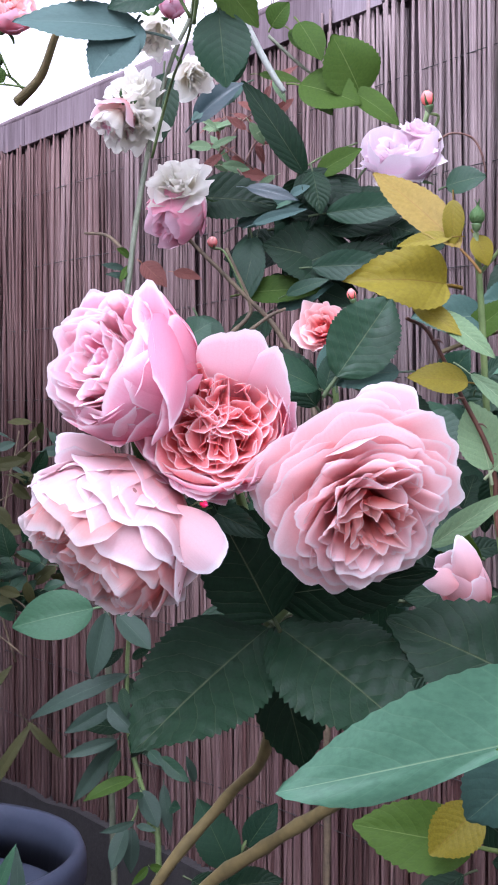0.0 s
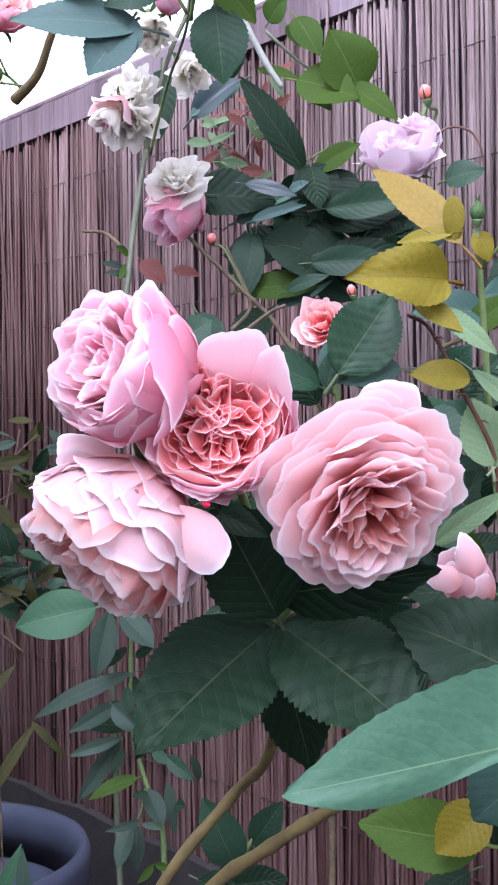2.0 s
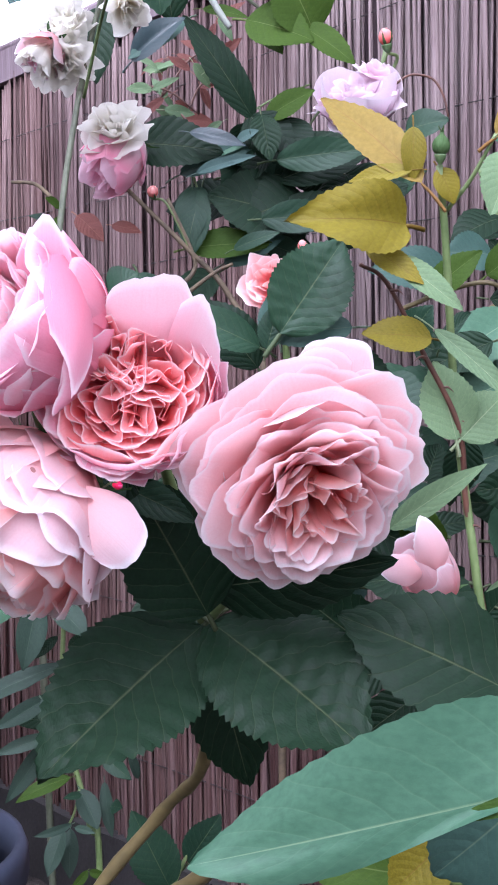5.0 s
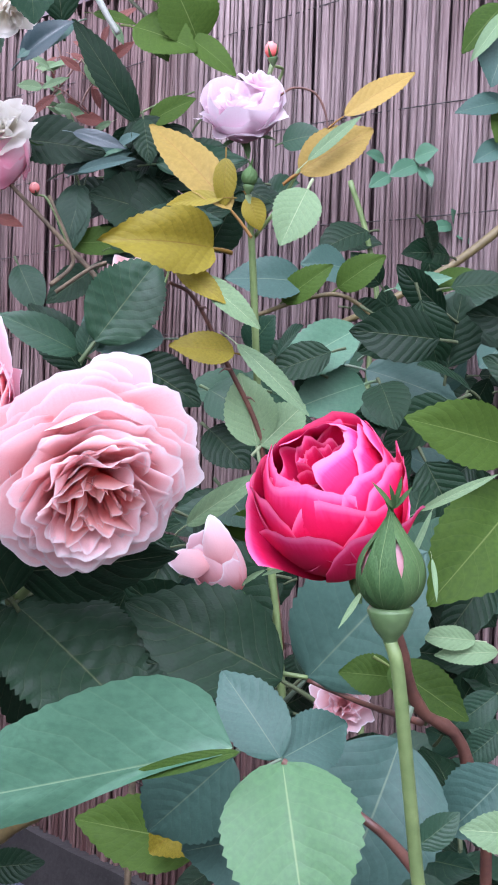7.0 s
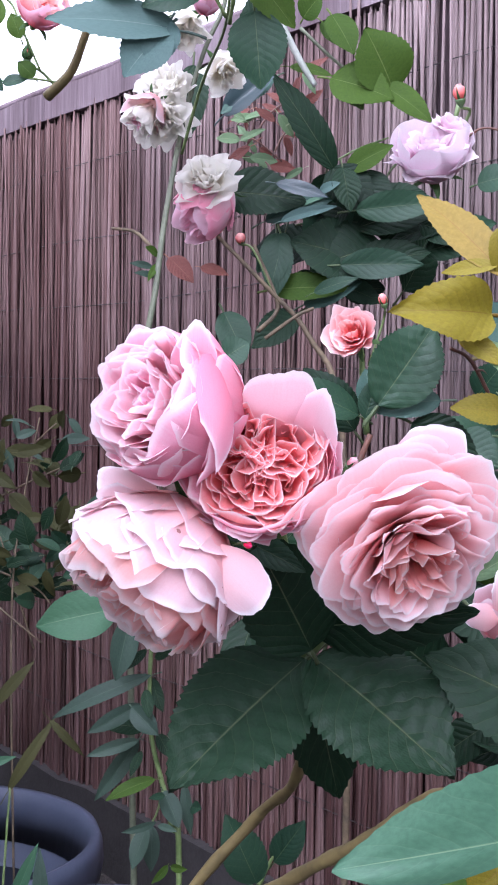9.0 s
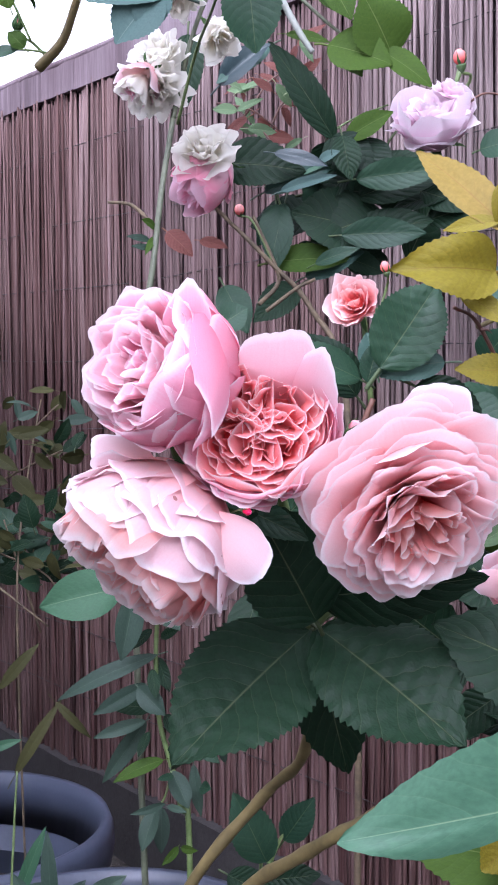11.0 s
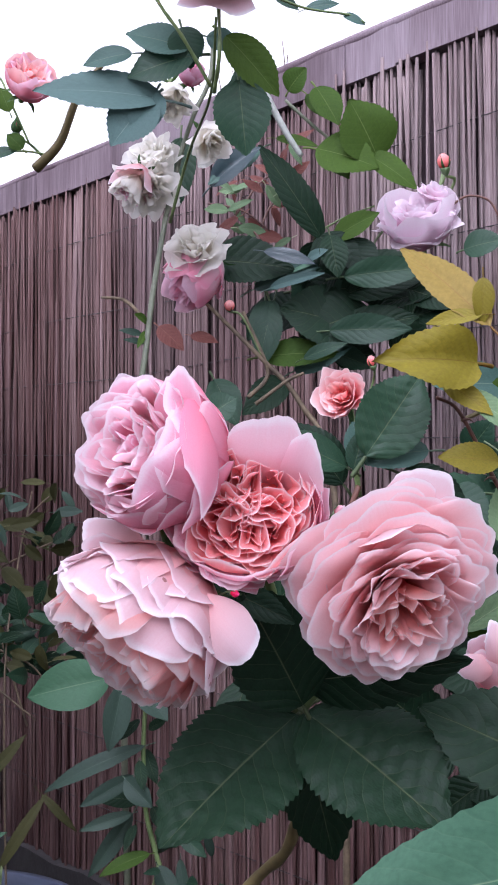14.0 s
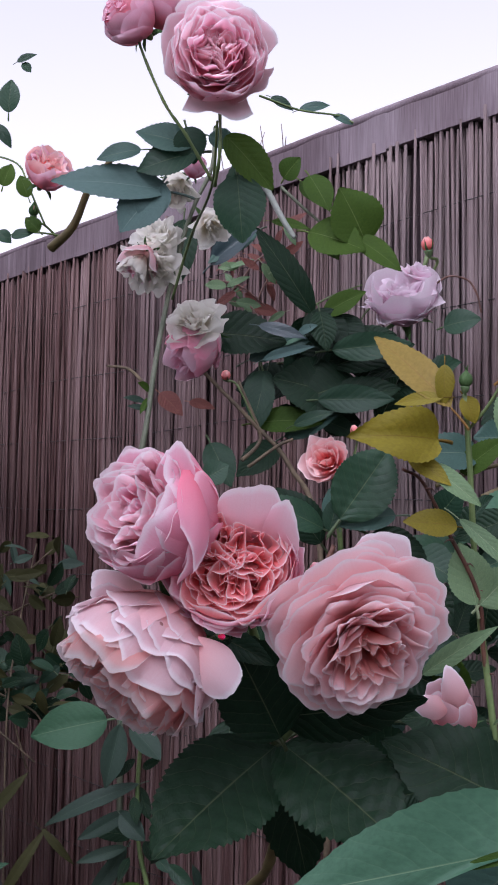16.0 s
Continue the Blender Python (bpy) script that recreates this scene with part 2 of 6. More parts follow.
LEAF_LIME = leaf_material("leaf_lime", (0.026, 0.056, 0.008), (0.052, 0.096, 0.014), (0.12, 0.16, 0.05), 0.55, sheen=0.1, relief_depth=0.15, veined=0.12)
LEAF_YELLOW = leaf_material("leaf_yellow", (0.115, 0.096, 0.007), (0.225, 0.188, 0.016), (0.14, 0.08, 0.015), 0.42, sheen=0.2, relief_depth=0.15)
LEAF_ORANGE = leaf_material("leaf_orange", (0.20, 0.145, 0.03), (0.32, 0.225, 0.06), (0.20, 0.10, 0.03), 0.45, relief_depth=0.15)
LEAF_RED = leaf_material("leaf_red", (0.10, 0.035, 0.03), (0.20, 0.075, 0.06), (0.24, 0.12, 0.08), 0.5)
LEAF_SAGE = leaf_material("leaf_sage", (0.022, 0.042, 0.030), (0.042, 0.074, 0.052), (0.075, 0.11, 0.075), 0.5, sheen=0.2, relief_depth=0.08, veined=0.05)
LEAF_OLIVE = leaf_material("leaf_olive", (0.028, 0.030, 0.011), (0.060, 0.060, 0.022), (0.09, 0.09, 0.04), 0.55, sheen=0.12, relief_depth=0.08, veined=0.05)
# paler version of leaf_blue, with backlight and haze put into the colour
LEAF_BACKLIT = leaf_material("leaf_backlit", (0.055, 0.100, 0.092), (0.085, 0.145, 0.130), (0.15, 0.21, 0.18), 0.5, relief_depth=0.06, veined=0.06)
LEAF_JADE = leaf_material("leaf_jade", (0.024, 0.072, 0.036), (0.046, 0.115, 0.060), (0.12, 0.19, 0.10), 0.48, sheen=0.2, relief_depth=0.1, veined=0.1)
LEAF_SLATE = leaf_material("leaf_slate", (0.014, 0.030, 0.034), (0.030, 0.056, 0.062), (0.08, 0.11, 0.11), 0.32, sheen=0.5, relief_depth=0.1, veined=0.08)
SEPAL = leaf_material("sepal", (0.035, 0.085, 0.028), (0.085, 0.155, 0.055), (0.15, 0.21, 0.09), 0.5, 3.0)
HIP = bark_material("hip_skin", (0.045, 0.088, 0.030), (0.080, 0.140, 0.052), 70, 0.5)
STEM_GREEN = bark_material("stem_green", (0.07, 0.115, 0.035), (0.15, 0.21, 0.075), 50, 0.5)
STEM_GREY = bark_material("stem_grey", (0.06, 0.072, 0.045), (0.125, 0.14, 0.09), 50, 0.6)
STEM_PALE = bark_material("stem_pale", (0.17, 0.19, 0.16), (0.30, 0.32, 0.29), 45, 0.4)
STEM_RED = bark_material("stem_red", (0.055, 0.022, 0.016), (0.12, 0.05, 0.032), 60, 0.5)
STEM_BROWN = bark_material("stem_brown", (0.05, 0.036, 0.022), (0.13, 0.095, 0.055), 60, 0.75)
STEM_OLIVE = bark_material("stem_olive", (0.075, 0.058, 0.022), (0.155, 0.12, 0.046), 45, 0.55)
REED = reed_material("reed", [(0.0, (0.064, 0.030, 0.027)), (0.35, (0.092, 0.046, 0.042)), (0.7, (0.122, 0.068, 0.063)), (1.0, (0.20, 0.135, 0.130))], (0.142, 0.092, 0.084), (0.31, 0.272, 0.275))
DARK_BACKING = reed_material("dark_backing", [(0.0, (0.03, 0.015, 0.015)), (1.0, (0.07, 0.035, 0.035))], (0.06, 0.04, 0.045), (0.09, 0.07, 0.08))
CAP = reed_material("weathered_cap", [(0.0, (0.10, 0.076, 0.086)), (1.0, (0.15, 0.115, 0.128))], (0.20, 0.16, 0.18), (0.34, 0.29, 0.32))
BOUNCE_PAVING = plain_material("bounce_paving", (0.13, 0.125, 0.12), (0.22, 0.21, 0.20), 9, 0.85, 0.4, 0.003)
SHADE_WALL = plain_material("shade_wall_grey", (0.16, 0.145, 0.135), (0.24, 0.22, 0.21), 5, 0.9, 0.4, 0.004)
SOIL = plain_material("soil", (0.018, 0.014, 0.012), (0.05, 0.04, 0.034), 28, 0.95, 1.0, 0.02)
CONCRETE = plain_material("concrete", (0.018, 0.016, 0.016), (0.040, 0.036, 0.036), 16, 0.9, 0.7, 0.004)
WIRE = plain_material("binding_wire", (0.018, 0.014, 0.014), (0.045, 0.036, 0.036), 80, 0.6, 0.2, 0.0005)
POT = plain_material("pot_plastic", (0.034, 0.042, 0.066), (0.050, 0.060, 0.090), 22, 0.42, 0.12, 0.0008)


# ---- builders ----
def part(name, verts, faces, mat, parent=None, label="", uvs=None, smooth=True, m=None):
    me = bpy.data.meshes.new(name)
    me.from_pydata(verts, [], faces)
    if uvs is not None:
        lay = me.uv_layers.new(name="UVMap")
        idx = np.empty(len(me.loops), dtype=np.int32)
        me.loops.foreach_get("vertex_index", idx)
        lay.data.foreach_set("uv", np.asarray(uvs, dtype=np.float32)[idx].ravel())
    if smooth:
        me.polygons.foreach_set("use_smooth", [True] * len(me.polygons))
    me.materials.append(mat)
    ob = new(name, me)
    if parent is not None:
        ob.parent = parent
    if m is not None:
        ob.matrix_basis = m
    if label:
        ob["label"] = label
    return ob


def root(name, place, label, category, group="", kind="", turn=None):
    ob = new(name)
    ob.empty_display_size = 0.01
    ob.matrix_basis = Matrix.Translation(place) @ (turn.to_4x4() if turn else Matrix())
    return tagged(ob, label, category, group, kind)


def grid_faces(nu, nv):
    return [(j * (nu + 1) + i, j * (nu + 1) + i + 1, (j + 1) * (nu + 1) + i + 1, (j + 1) * (nu + 1) + i) for j in range(nv) for i in range(nu)]


def smoothstep(a, b, x):
    x = min(1.0, max(0.0, (x - a) / (b - a)))
    return x * x * (3 - 2 * x)


def spline(points, per=6):
    """Catmull-Rom through points."""
    p = [Vector(q) for q in points]
    if len(p) == 2:
        return [p[0].lerp(p[1], k / per) for k in range(per + 1)]
    p = [2 * p[0] - p[1]] + p + [2 * p[-1] - p[-2]]
    out = []
    for a, b, c, d in zip(p, p[1:], p[2:], p[3:]):
        for k in range(per):
            t = k / per
            out.append(0.5 * (2 * b + (c - a) * t + (2 * a - 5 * b + 4 * c - d) * t * t + (3 * b - a - 3 * c + d) * t ** 3))
    return out + [p[-2]]


def tube(name, points, r0, r1, mat, parent=None, label="", sides=10, per=6, knobs=0.0):
    """A tapering stem along points, with slightly thicker nodes."""
    origin = parent.location.copy() if parent is not None else Vector((0, 0, 0))
    line = [q - origin for q in spline(points, per)]
    verts, faces = [], []
    for k, q in enumerate(line):
        d = (line[min(k + 1, len(line) - 1)] - line[max(k - 1, 0)]).normalized()
        x = d.orthogonal().normalized() if k == 0 else (x - d * x.dot(d)).normalized()
        y = d.cross(x)
        t = k / (len(line) - 1)
        r = r0 + (r1 - r0) * t
        r *= 1 + knobs * (0.5 + 0.5 * math.cos(k * 2.1)) ** 6 + 0.05 * noise.noise(q * 60)
        verts += [q + r * (math.cos(a) * x + math.sin(a) * y) for a in (2 * math.pi * i / sides for i in range(sides))]
    n = sides
    for k in range(len(line) - 1):
        faces += [(k * n + i, k * n + (i + 1) % n, (k + 1) * n + (i + 1) % n, (k + 1) * n + i) for i in range(n)]
    faces += [tuple(range(n))[::-1], tuple(range(len(verts) - n, len(verts)))]
    return part(name, verts, faces, mat, parent, label)


LEAF_COUNT = [0]


def leaf(base, tip, width, mat, parent, roll=0.0, bend=0.16, fold=0.3, label="", broad=0.42, teeth=1.0, face=(0.0, -1.0, 0.35), name="leaf", nv=30, wave=0.03, stalk=0.22, quilt=0.011, scant=0.0):
    """A leaf blade from base to tip, with a toothed rim, a fold along the midrib and a quilted surface."""
    LEAF_COUNT[0] += 1
    rnd = random.Random(LEAF_COUNT[0])
    base, tip = Vector(base), Vector(tip)
    y = tip - base
    L = y.length
    y.normalize()
    f = Vector(face)
    z = (f - y * f.dot(y)).normalized()
    z = Matrix.Rotation(radians(roll), 3, y) @ z
    x = y.cross(z)
    nu = 8
    k = math.log(0.5) / math.log(broad)
    verts, uvs = [], []
    ph = rnd.random() * 6.28
    for j in range(nv + 1):
        v = j / nv
        hw = 0.5 * width * max(0.0, math.sin(math.pi * v ** k)) ** 0.72 * (1 - 0.25 * smoothstep(0.72, 1.0, v))
        for i in range(nu + 1):
            u = 2 * i / nu - 1
            au = abs(u)
            w, dv = hw * u, 0.0
            if u < 0:
                w *= 1 - scant * (1 - smoothstep(0.1, 1.15, v))
            if au == 1 and 0.04 < v < 0.97:
                tooth = 1 if j % 2 else 0
                w *= 1 + 0.055 * teeth * (tooth - 0.4 + 0.5 * (rnd.random() - 0.5))
                dv = 0.011 * teeth * tooth
            q = v * 9 - au * 2.3
            h = -fold * (au - 0.35 * au * au) * hw * -1
            h += quilt * width * math.sin(2 * math.pi * q) * (1 - au) * au * 3
            h += wave * width * math.sin(7 * v + 2.2 * u + ph) * au
            h -= bend * L * (v - 0.35) ** 2 * 1.3 - bend * L * 0.16
            p = base + y * (L * (v + dv)) + x * w + z * (h if v > 0 else 0)
            verts.append(p - parent.location)
            uvs.append((0.5 + 0.5 * u, v))
    faces = grid_faces(nu, nv)
    if stalk > 0:
        r = min(0.0011, 0.03 * width)
        for k in range(4):
            t = k / 3
            c = base - y * (stalk * L * t) - z * (0.25 * stalk * L * t * t) - parent.location - z * r
            verts += [c + r * (1 + 0.4 * t) * (math.cos(a) * x + math.sin(a) * z) for a in (0.0, 1.257, 2.513, 3.77, 5.027)]
            uvs += [(0.5, 0.02)] * 5
        b0 = (nu + 1) * (nv + 1)
        faces += [(b0 + k * 5 + i, b0 + k * 5 + (i + 1) % 5, b0 + k * 5 + 5 + (i + 1) % 5, b0 + k * 5 + 5 + i) for k in range(3) for i in range(5)]
    return part(name, verts, faces, mat, parent, label, uvs)


PETAL_COUNT = [0]


def petal(parent, mat, R, phi, L, W, a0, a1, r0=0.05, curl=0.0, ruffle=0.0, flat=1.0, name="petal", label="", lean=0.0, sink=0.0, n=9, notch=0.05, taper=0.0):
    """One petal of a cupped rose. Lengths in flower radii; a0, a1: the angle from the flower's axis at foot and tip."""
    PETAL_COUNT[0] += 1
    rnd = random.Random(1000 + PETAL_COUNT[0])
    ph, ph2, kk = rnd.random() * 6.28, rnd.random() * 6.28, 2.2 + 2.2 * rnd.random()
    nu, nv = n, n
    prof = []
    rho, h = r0, -sink
    steps = 24
    for k in range(steps + 1):
        v = k / steps
        a = radians(a0 + (a1 - a0) * v ** 0.8 + curl * smoothstep(0.72, 1.05, v))
        prof.append((rho, h))
        rho += math.sin(a) * L / steps
        h += math.cos(a) * L / steps
    verts, uvs = [], []
    for j in range(nv + 1):
        for i in range(nu + 1):
            u = 2 * i / nu - 1
            v = j / nv
            v2 = v * (1 - 0.2 * abs(u) ** 4 - notch * math.exp(-(u / 0.3) ** 2) + 0.02 * math.sin(3.1 * u + ph2))
            kf = v2 * steps
            k0 = min(int(kf), steps - 1)
            fr = kf - k0
            rr = prof[k0][0] * (1 - fr) + prof[k0 + 1][0] * fr
            hh = prof[k0][1] * (1 - fr) + prof[k0 + 1][1] * fr
            hw = 0.5 * W * (0.16 + 0.84 * math.sin(min(1.0, v / 0.68) * math.pi / 2))
            if v > 0.68:
                hw *= 1 - 0.10 * ((v - 0.68) / 0.32) ** 2.5
            hw *= 1 - taper * smoothstep(0.35, 1.0, v)
            rc = max(rr, 0.16) * flat
            beta = max(-2.6, min(2.6, u * hw / rc))
            x = rr - rc * (1 - math.cos(beta))
            y = rc * math.sin(beta)
            e = v ** 3
            x += ruffle * e * (math.sin(kk * u * 1.6 + ph) + 0.5 * math.sin(5.5 * u + ph2))
            x += 0.012 * math.sin(5 * u + 4 * v + ph) * v
            hh += 0.6 * ruffle * e * math.sin(4.1 * u + ph2)
            hh += 0.012 * e * math.sin(6 * u + ph)
            verts.append((R * x, R * y, R * hh))
            uvs.append((0.5 + 0.5 * u, v))
    m = Matrix.Rotation(radians(phi), 4, 'Z') @ Matrix.Rotation(radians(lean), 4, 'Y')
    return part(name, verts, grid_faces(nu, nv), mat, parent, label, uvs, m=m)


def facing(axis, spin=0.0):
    q = Vector(axis).normalized().to_track_quat('Z', 'Y').to_matrix()
    return q @ Matrix.Rotation(radians(spin), 3, 'Z')


def shell_petal(parent, mat, R, phi, theta, rad=1.0, width=0.8, flare=0.06, tall=1.0, n=14, wob=1.0, sag=0.3, label="", name="petal", seed=None, start=168.0, turn=0.0, nib=0.1, crease=0.03):
    """A petal that hugs the globe of a bloom: from its foot up to the polar angle theta, with a rolled-out, uneven rim,
    a small point in the rim and a soft crease down the blade."""
    PETAL_COUNT[0] += 1
    rnd = random.Random(1000 + PETAL_COUNT[0] if seed is None else seed)
    p1, p2, p3, k1 = rnd.random() * 6.28, rnd.random() * 6.28, rnd.random() * 6.28, rnd.uniform(1.6, 3.0)
    u0, u1, bent = rnd.uniform(-0.45, 0.45), rnd.uniform(-0.5, 0.5), rnd.choice((-1, 1)) * crease * wob
    point, shift = nib * rnd.uniform(0.2, 1.3) * wob, rnd.random() * 50
    verts, uvs = [], []
    for j in range(n + 1):
        v = j / n
        prof = 0.30 + 0.70 * math.sin(min(1.0, v / 0.62) * math.pi / 2)
        for i in range(n + 1):
            u = 2 * i / n - 1
            drop = width * (1.25 * sag * abs(u) ** 2.6 + wob * (0.07 * math.sin(k1 * u * 1.5 + p1) + 0.03 * math.sin(5.5 * u + p2)))
            drop -= width * point * math.exp(-((u - u0) / 0.2) ** 2)
            drop += width * wob * 0.05 * noise.noise((u * 4.5, shift, 0.0)) * v ** 6
            th = radians(start + (theta - start) * v) + drop * v ** 2
            half = min(1.9, width / max(math.sin(th), 0.34)) * prof * (1 - 0.07 * v ** 6)
            az = u * half + radians(turn) * v * v
            e = v ** 5
            rr = rad * (1 + flare * e * (1 + 0.5 * wob * math.sin(k1 * u + p2)) + wob * 0.022 * v * math.sin(3.2 * u + 2.5 * v + p3) + wob * 0.016 * e * math.sin(7 * u + p1) - 0.03 * (1 - abs(u)) * (1 - v))
            rr *= 1 - 0.05 * (1 - u * u) * math.sin(math.pi * v) * 0.5 + 0.012 * u
            rr += bent * v * v * max(0.0, 1 - abs(u - u1 - 0.25 * v) / 0.28) + wob * 0.018 * v * v * noise.noise((u * 2.6, v * 2.2, shift))
            verts.append((R * rr * math.sin(th) * math.cos(az), R * rr * math.sin(th) * math.sin(az), R * tall * rr * math.cos(th)))
            uvs.append((0.5 + 0.5 * u, v))
    return part(name, verts, grid_faces(n, n), mat, parent, label, uvs, m=Matrix.Rotation(radians(phi), 4, 'Z'))


def open_petal(parent, mat, R, phi, L, W, a0, a1, rnd, foot=-0.5, r0=0.08, curl=0.0, ruffle=0.03, nib=0.1, flat=1.25, n=13, at=(0.0, 0.0)):
    """A petal of an open rosette: from the foot it leaves the axis at the angle a0 and ends at a1; curl rolls the rim outwards."""
    p1, p2, shift = rnd.random() * 6.28, rnd.random() * 6.28, rnd.random() * 60
    u0, u1, bent = rnd.uniform(-0.4, 0.4), rnd.uniform(-0.5, 0.5), rnd.choice((-1, 1)) * rnd.uniform(0.2, 1.0) * ruffle * 1.6
    nib *= rnd.uniform(0.1, 1.4)
    steps = 26
    prof, rho, h = [], r0, foot
    for k in range(steps + 1):
        v = k / steps
        a = radians(a0 + (a1 - a0) * v ** 0.9 + curl * smoothstep(0.74, 1.05, v))
        prof.append((rho, h))
        rho += math.sin(a) * L / steps
        h += math.cos(a) * L / steps
    verts, uvs = [], []
    for j in range(n + 1):
        v = j / n
        hw = 0.5 * W * (0.2 + 0.8 * math.sin(min(1.0, v / 0.72) * math.pi / 2)) * (1 - 0.12 * smoothstep(0.78, 1.0, v))
        for i in range(n + 1):
            u = 2 * i / n - 1
            v2 = v * (1 - 0.17 * abs(u) ** 3 + v * v * (nib * math.exp(-((u - u0) / 0.22) ** 2) - nib * 0.5 + 0.06 * noise.noise((u * 2.2, shift, 0.5)) + 0.025 * noise.noise((u * 7, shift, 7.0))))
            kf = max(0.0, min(1.0, v2)) * steps
            k0 = min(int(kf), steps - 1)
            fr = kf - k0
            rr = prof[k0][0] * (1 - fr) + prof[k0 + 1][0] * fr
            hh = prof[k0][1] * (1 - fr) + prof[k0 + 1][1] * fr
            rc = max(rr, 0.2) * flat
            beta = max(-2.4, min(2.4, u * hw / rc))
            e = v * v
            out = ruffle * e * (math.sin(3.4 * u + p1) + 0.6 * math.sin(6.5 * u + p2)) + bent * e * max(0.0, 1 - abs(u - u1) / 0.3)
            out += 0.5 * ruffle * noise.noise((u * 3, v * 2.5, shift)) * v
            verts.append((R * (rr - rc * (1 - math.cos(beta)) + out), R * rc * math.sin(beta), R * (hh + 0.7 * ruffle * e * math.sin(4.3 * u + p2))))
            uvs.append((0.5 + 0.5 * u, v))
    m = Matrix.Translation((R * at[0], R * at[1], 0.0)) @ Matrix.Rotation(radians(phi), 4, 'Z')
    return part("petal", verts, grid_faces(n, n), mat, parent, "", uvs, m=m)


def rosette(bloom, R, rings, mats, seed, foot=-0.5, n=13, ruffle=0.04, nib=0.12, droop=0.0, low=(0.0, 0.0, -1.0), at=(0.0, 0.0), slide=0.0):
    """Rings of open petals round the axis of a bloom, from the outermost: count, length, width, angle at foot, angle at rim, curl.
    droop: by how many degrees the petals on the side of low stand more upright and the others lie flatter;
    slide: how far the innermost ring sits off the middle, towards low."""
    rnd = random.Random(seed)
    side = bloom.matrix_basis.to_3x3().inverted() @ Vector(low)
    phi_low = math.degrees(math.atan2(side.y, side.x))
    for k, (count, L, W, a0, a1, curl) in enumerate(rings):
        off = rnd.random() * 360
        mat = mats[min(len(mats) - 1, k * len(mats) // len(rings))]
        far = slide * k / max(1, len(rings) - 1)
        spot = (at[0] + far * math.cos(radians(phi_low)), at[1] + far * math.sin(radians(phi_low)))
        for i in range(count):
            phi = off + 360 * i / count + rnd.uniform(-12, 12)
            up = droop * math.cos(radians(phi - phi_low)) * min(1.0, a1 / 40)
            open_petal(bloom, mat, R, phi, L * rnd.uniform(0.92, 1.07), W * rnd.uniform(0.85, 1.15), a0 - 0.7 * up + rnd.uniform(-4, 4), a1 - 1.2 * up + rnd.uniform(-8, 8), rnd,
                       foot=foot, curl=curl * rnd.uniform(0.3, 1.5), ruffle=ruffle * rnd.uniform(0.6, 1.4), nib=nib, n=n, at=spot)


def free_petal(parent, mat, base, tip, width, face=(0.0, -1.0, 0.2), roll=0.0, bend=0.15, cup=0.25, broad=0.66, curl=0.0, n=16, point=0.0):
    """A single large petal of a bloom, from its foot to its rounded rim."""
    PETAL_COUNT[0] += 1
    rnd = random.Random(PETAL_COUNT[0])
    base, tip = Vector(base), Vector(tip)
    y = tip - base
    L = y.length
    y.normalize()
    f = Vector(face)
    z = Matrix.Rotation(radians(roll), 3, y) @ (f - y * f.dot(y)).normalized()
    x = y.cross(z)
    p1, p2 = rnd.random() * 6.28, rnd.random() * 6.28
    verts, uvs = [], []
    for j in range(n + 1):
        v = j / n
        for i in range(n + 1):
            u = 2 * i / n - 1
            hw = 0.5 * width * (0.3 + 0.7 * math.sin(min(1.0, v / broad) * math.pi / 2)) * (1 - 0.12 * smoothstep(broad, 1.0, v))
            k = v * (1 - 0.28 * abs(u) ** (2.8 - 1.6 * point) - 0.2 * point * abs(u) + 0.035 * math.sin(3 * u + p1) + 0.012 * math.sin(7 * u + p2) + 0.03 * noise.noise((u * 6, p1 * 9, 0.0)))
            h = -cup * hw * u * u + bend * L * 4 * k * (1 - k) - curl * L * max(0.0, k - 0.7) ** 2 * 6 + 0.02 * L * v ** 3 * math.sin(5 * u + p2)
            verts.append(base + y * (L * k) + x * (hw * u) + z * h)
            uvs.append((0.5 + 0.5 * u, 0.35 + 0.65 * v))
    ob = part("petal", verts, grid_faces(n, n), mat, parent, "large outer petal", uvs)
    ob.matrix_parent_inverse = parent.matrix_basis.inverted()
    return ob


def fold_petal(parent, mat, R, phi, reach, sector, top, depth, rnd, n=18, phases=(0.0, 0.0)):
    """A folded inner petal: a wavy upright ribbon bent like a hairpin, open towards the middle of the bloom."""
    p1, p2 = phases[0] + rnd.uniform(-0.4, 0.4), phases[1] + rnd.uniform(-0.4, 0.4)
    verts, uvs = [], []
    nv = 5
    for j in range(nv + 1):
        v = j / nv
        for i in range(n + 1):
            u = 2 * i / n - 1
            s = reach * (1 - 0.72 * abs(u) ** 2.1) + 0.10 * v * v * (1 - abs(u)) + 0.050 * v * math.sin(4.5 * u + p1) + 0.02 * v * math.sin(10 * u + p2)
            q = reach * math.tan(radians(min(sector, 110)) / 2) * (u - 0.42 * u ** 3) * 0.95 + 0.055 * v * math.sin(5 * u + p2)
            r2 = s * s + q * q
            h = top - 0.30 * r2 - depth * (1 - v) + v * (0.030 * math.sin(4 * u + p2) + 0.015 * math.sin(9 * u + p1))
            verts.append((R * s, R * q, R * h))
            uvs.append((0.5 + 0.5 * u, 0.25 + 0.75 * v))
    return part("inner_petal", verts, grid_faces(n, nv), mat, parent, "", uvs, m=Matrix.Rotation(radians(phi), 4, 'Z'))


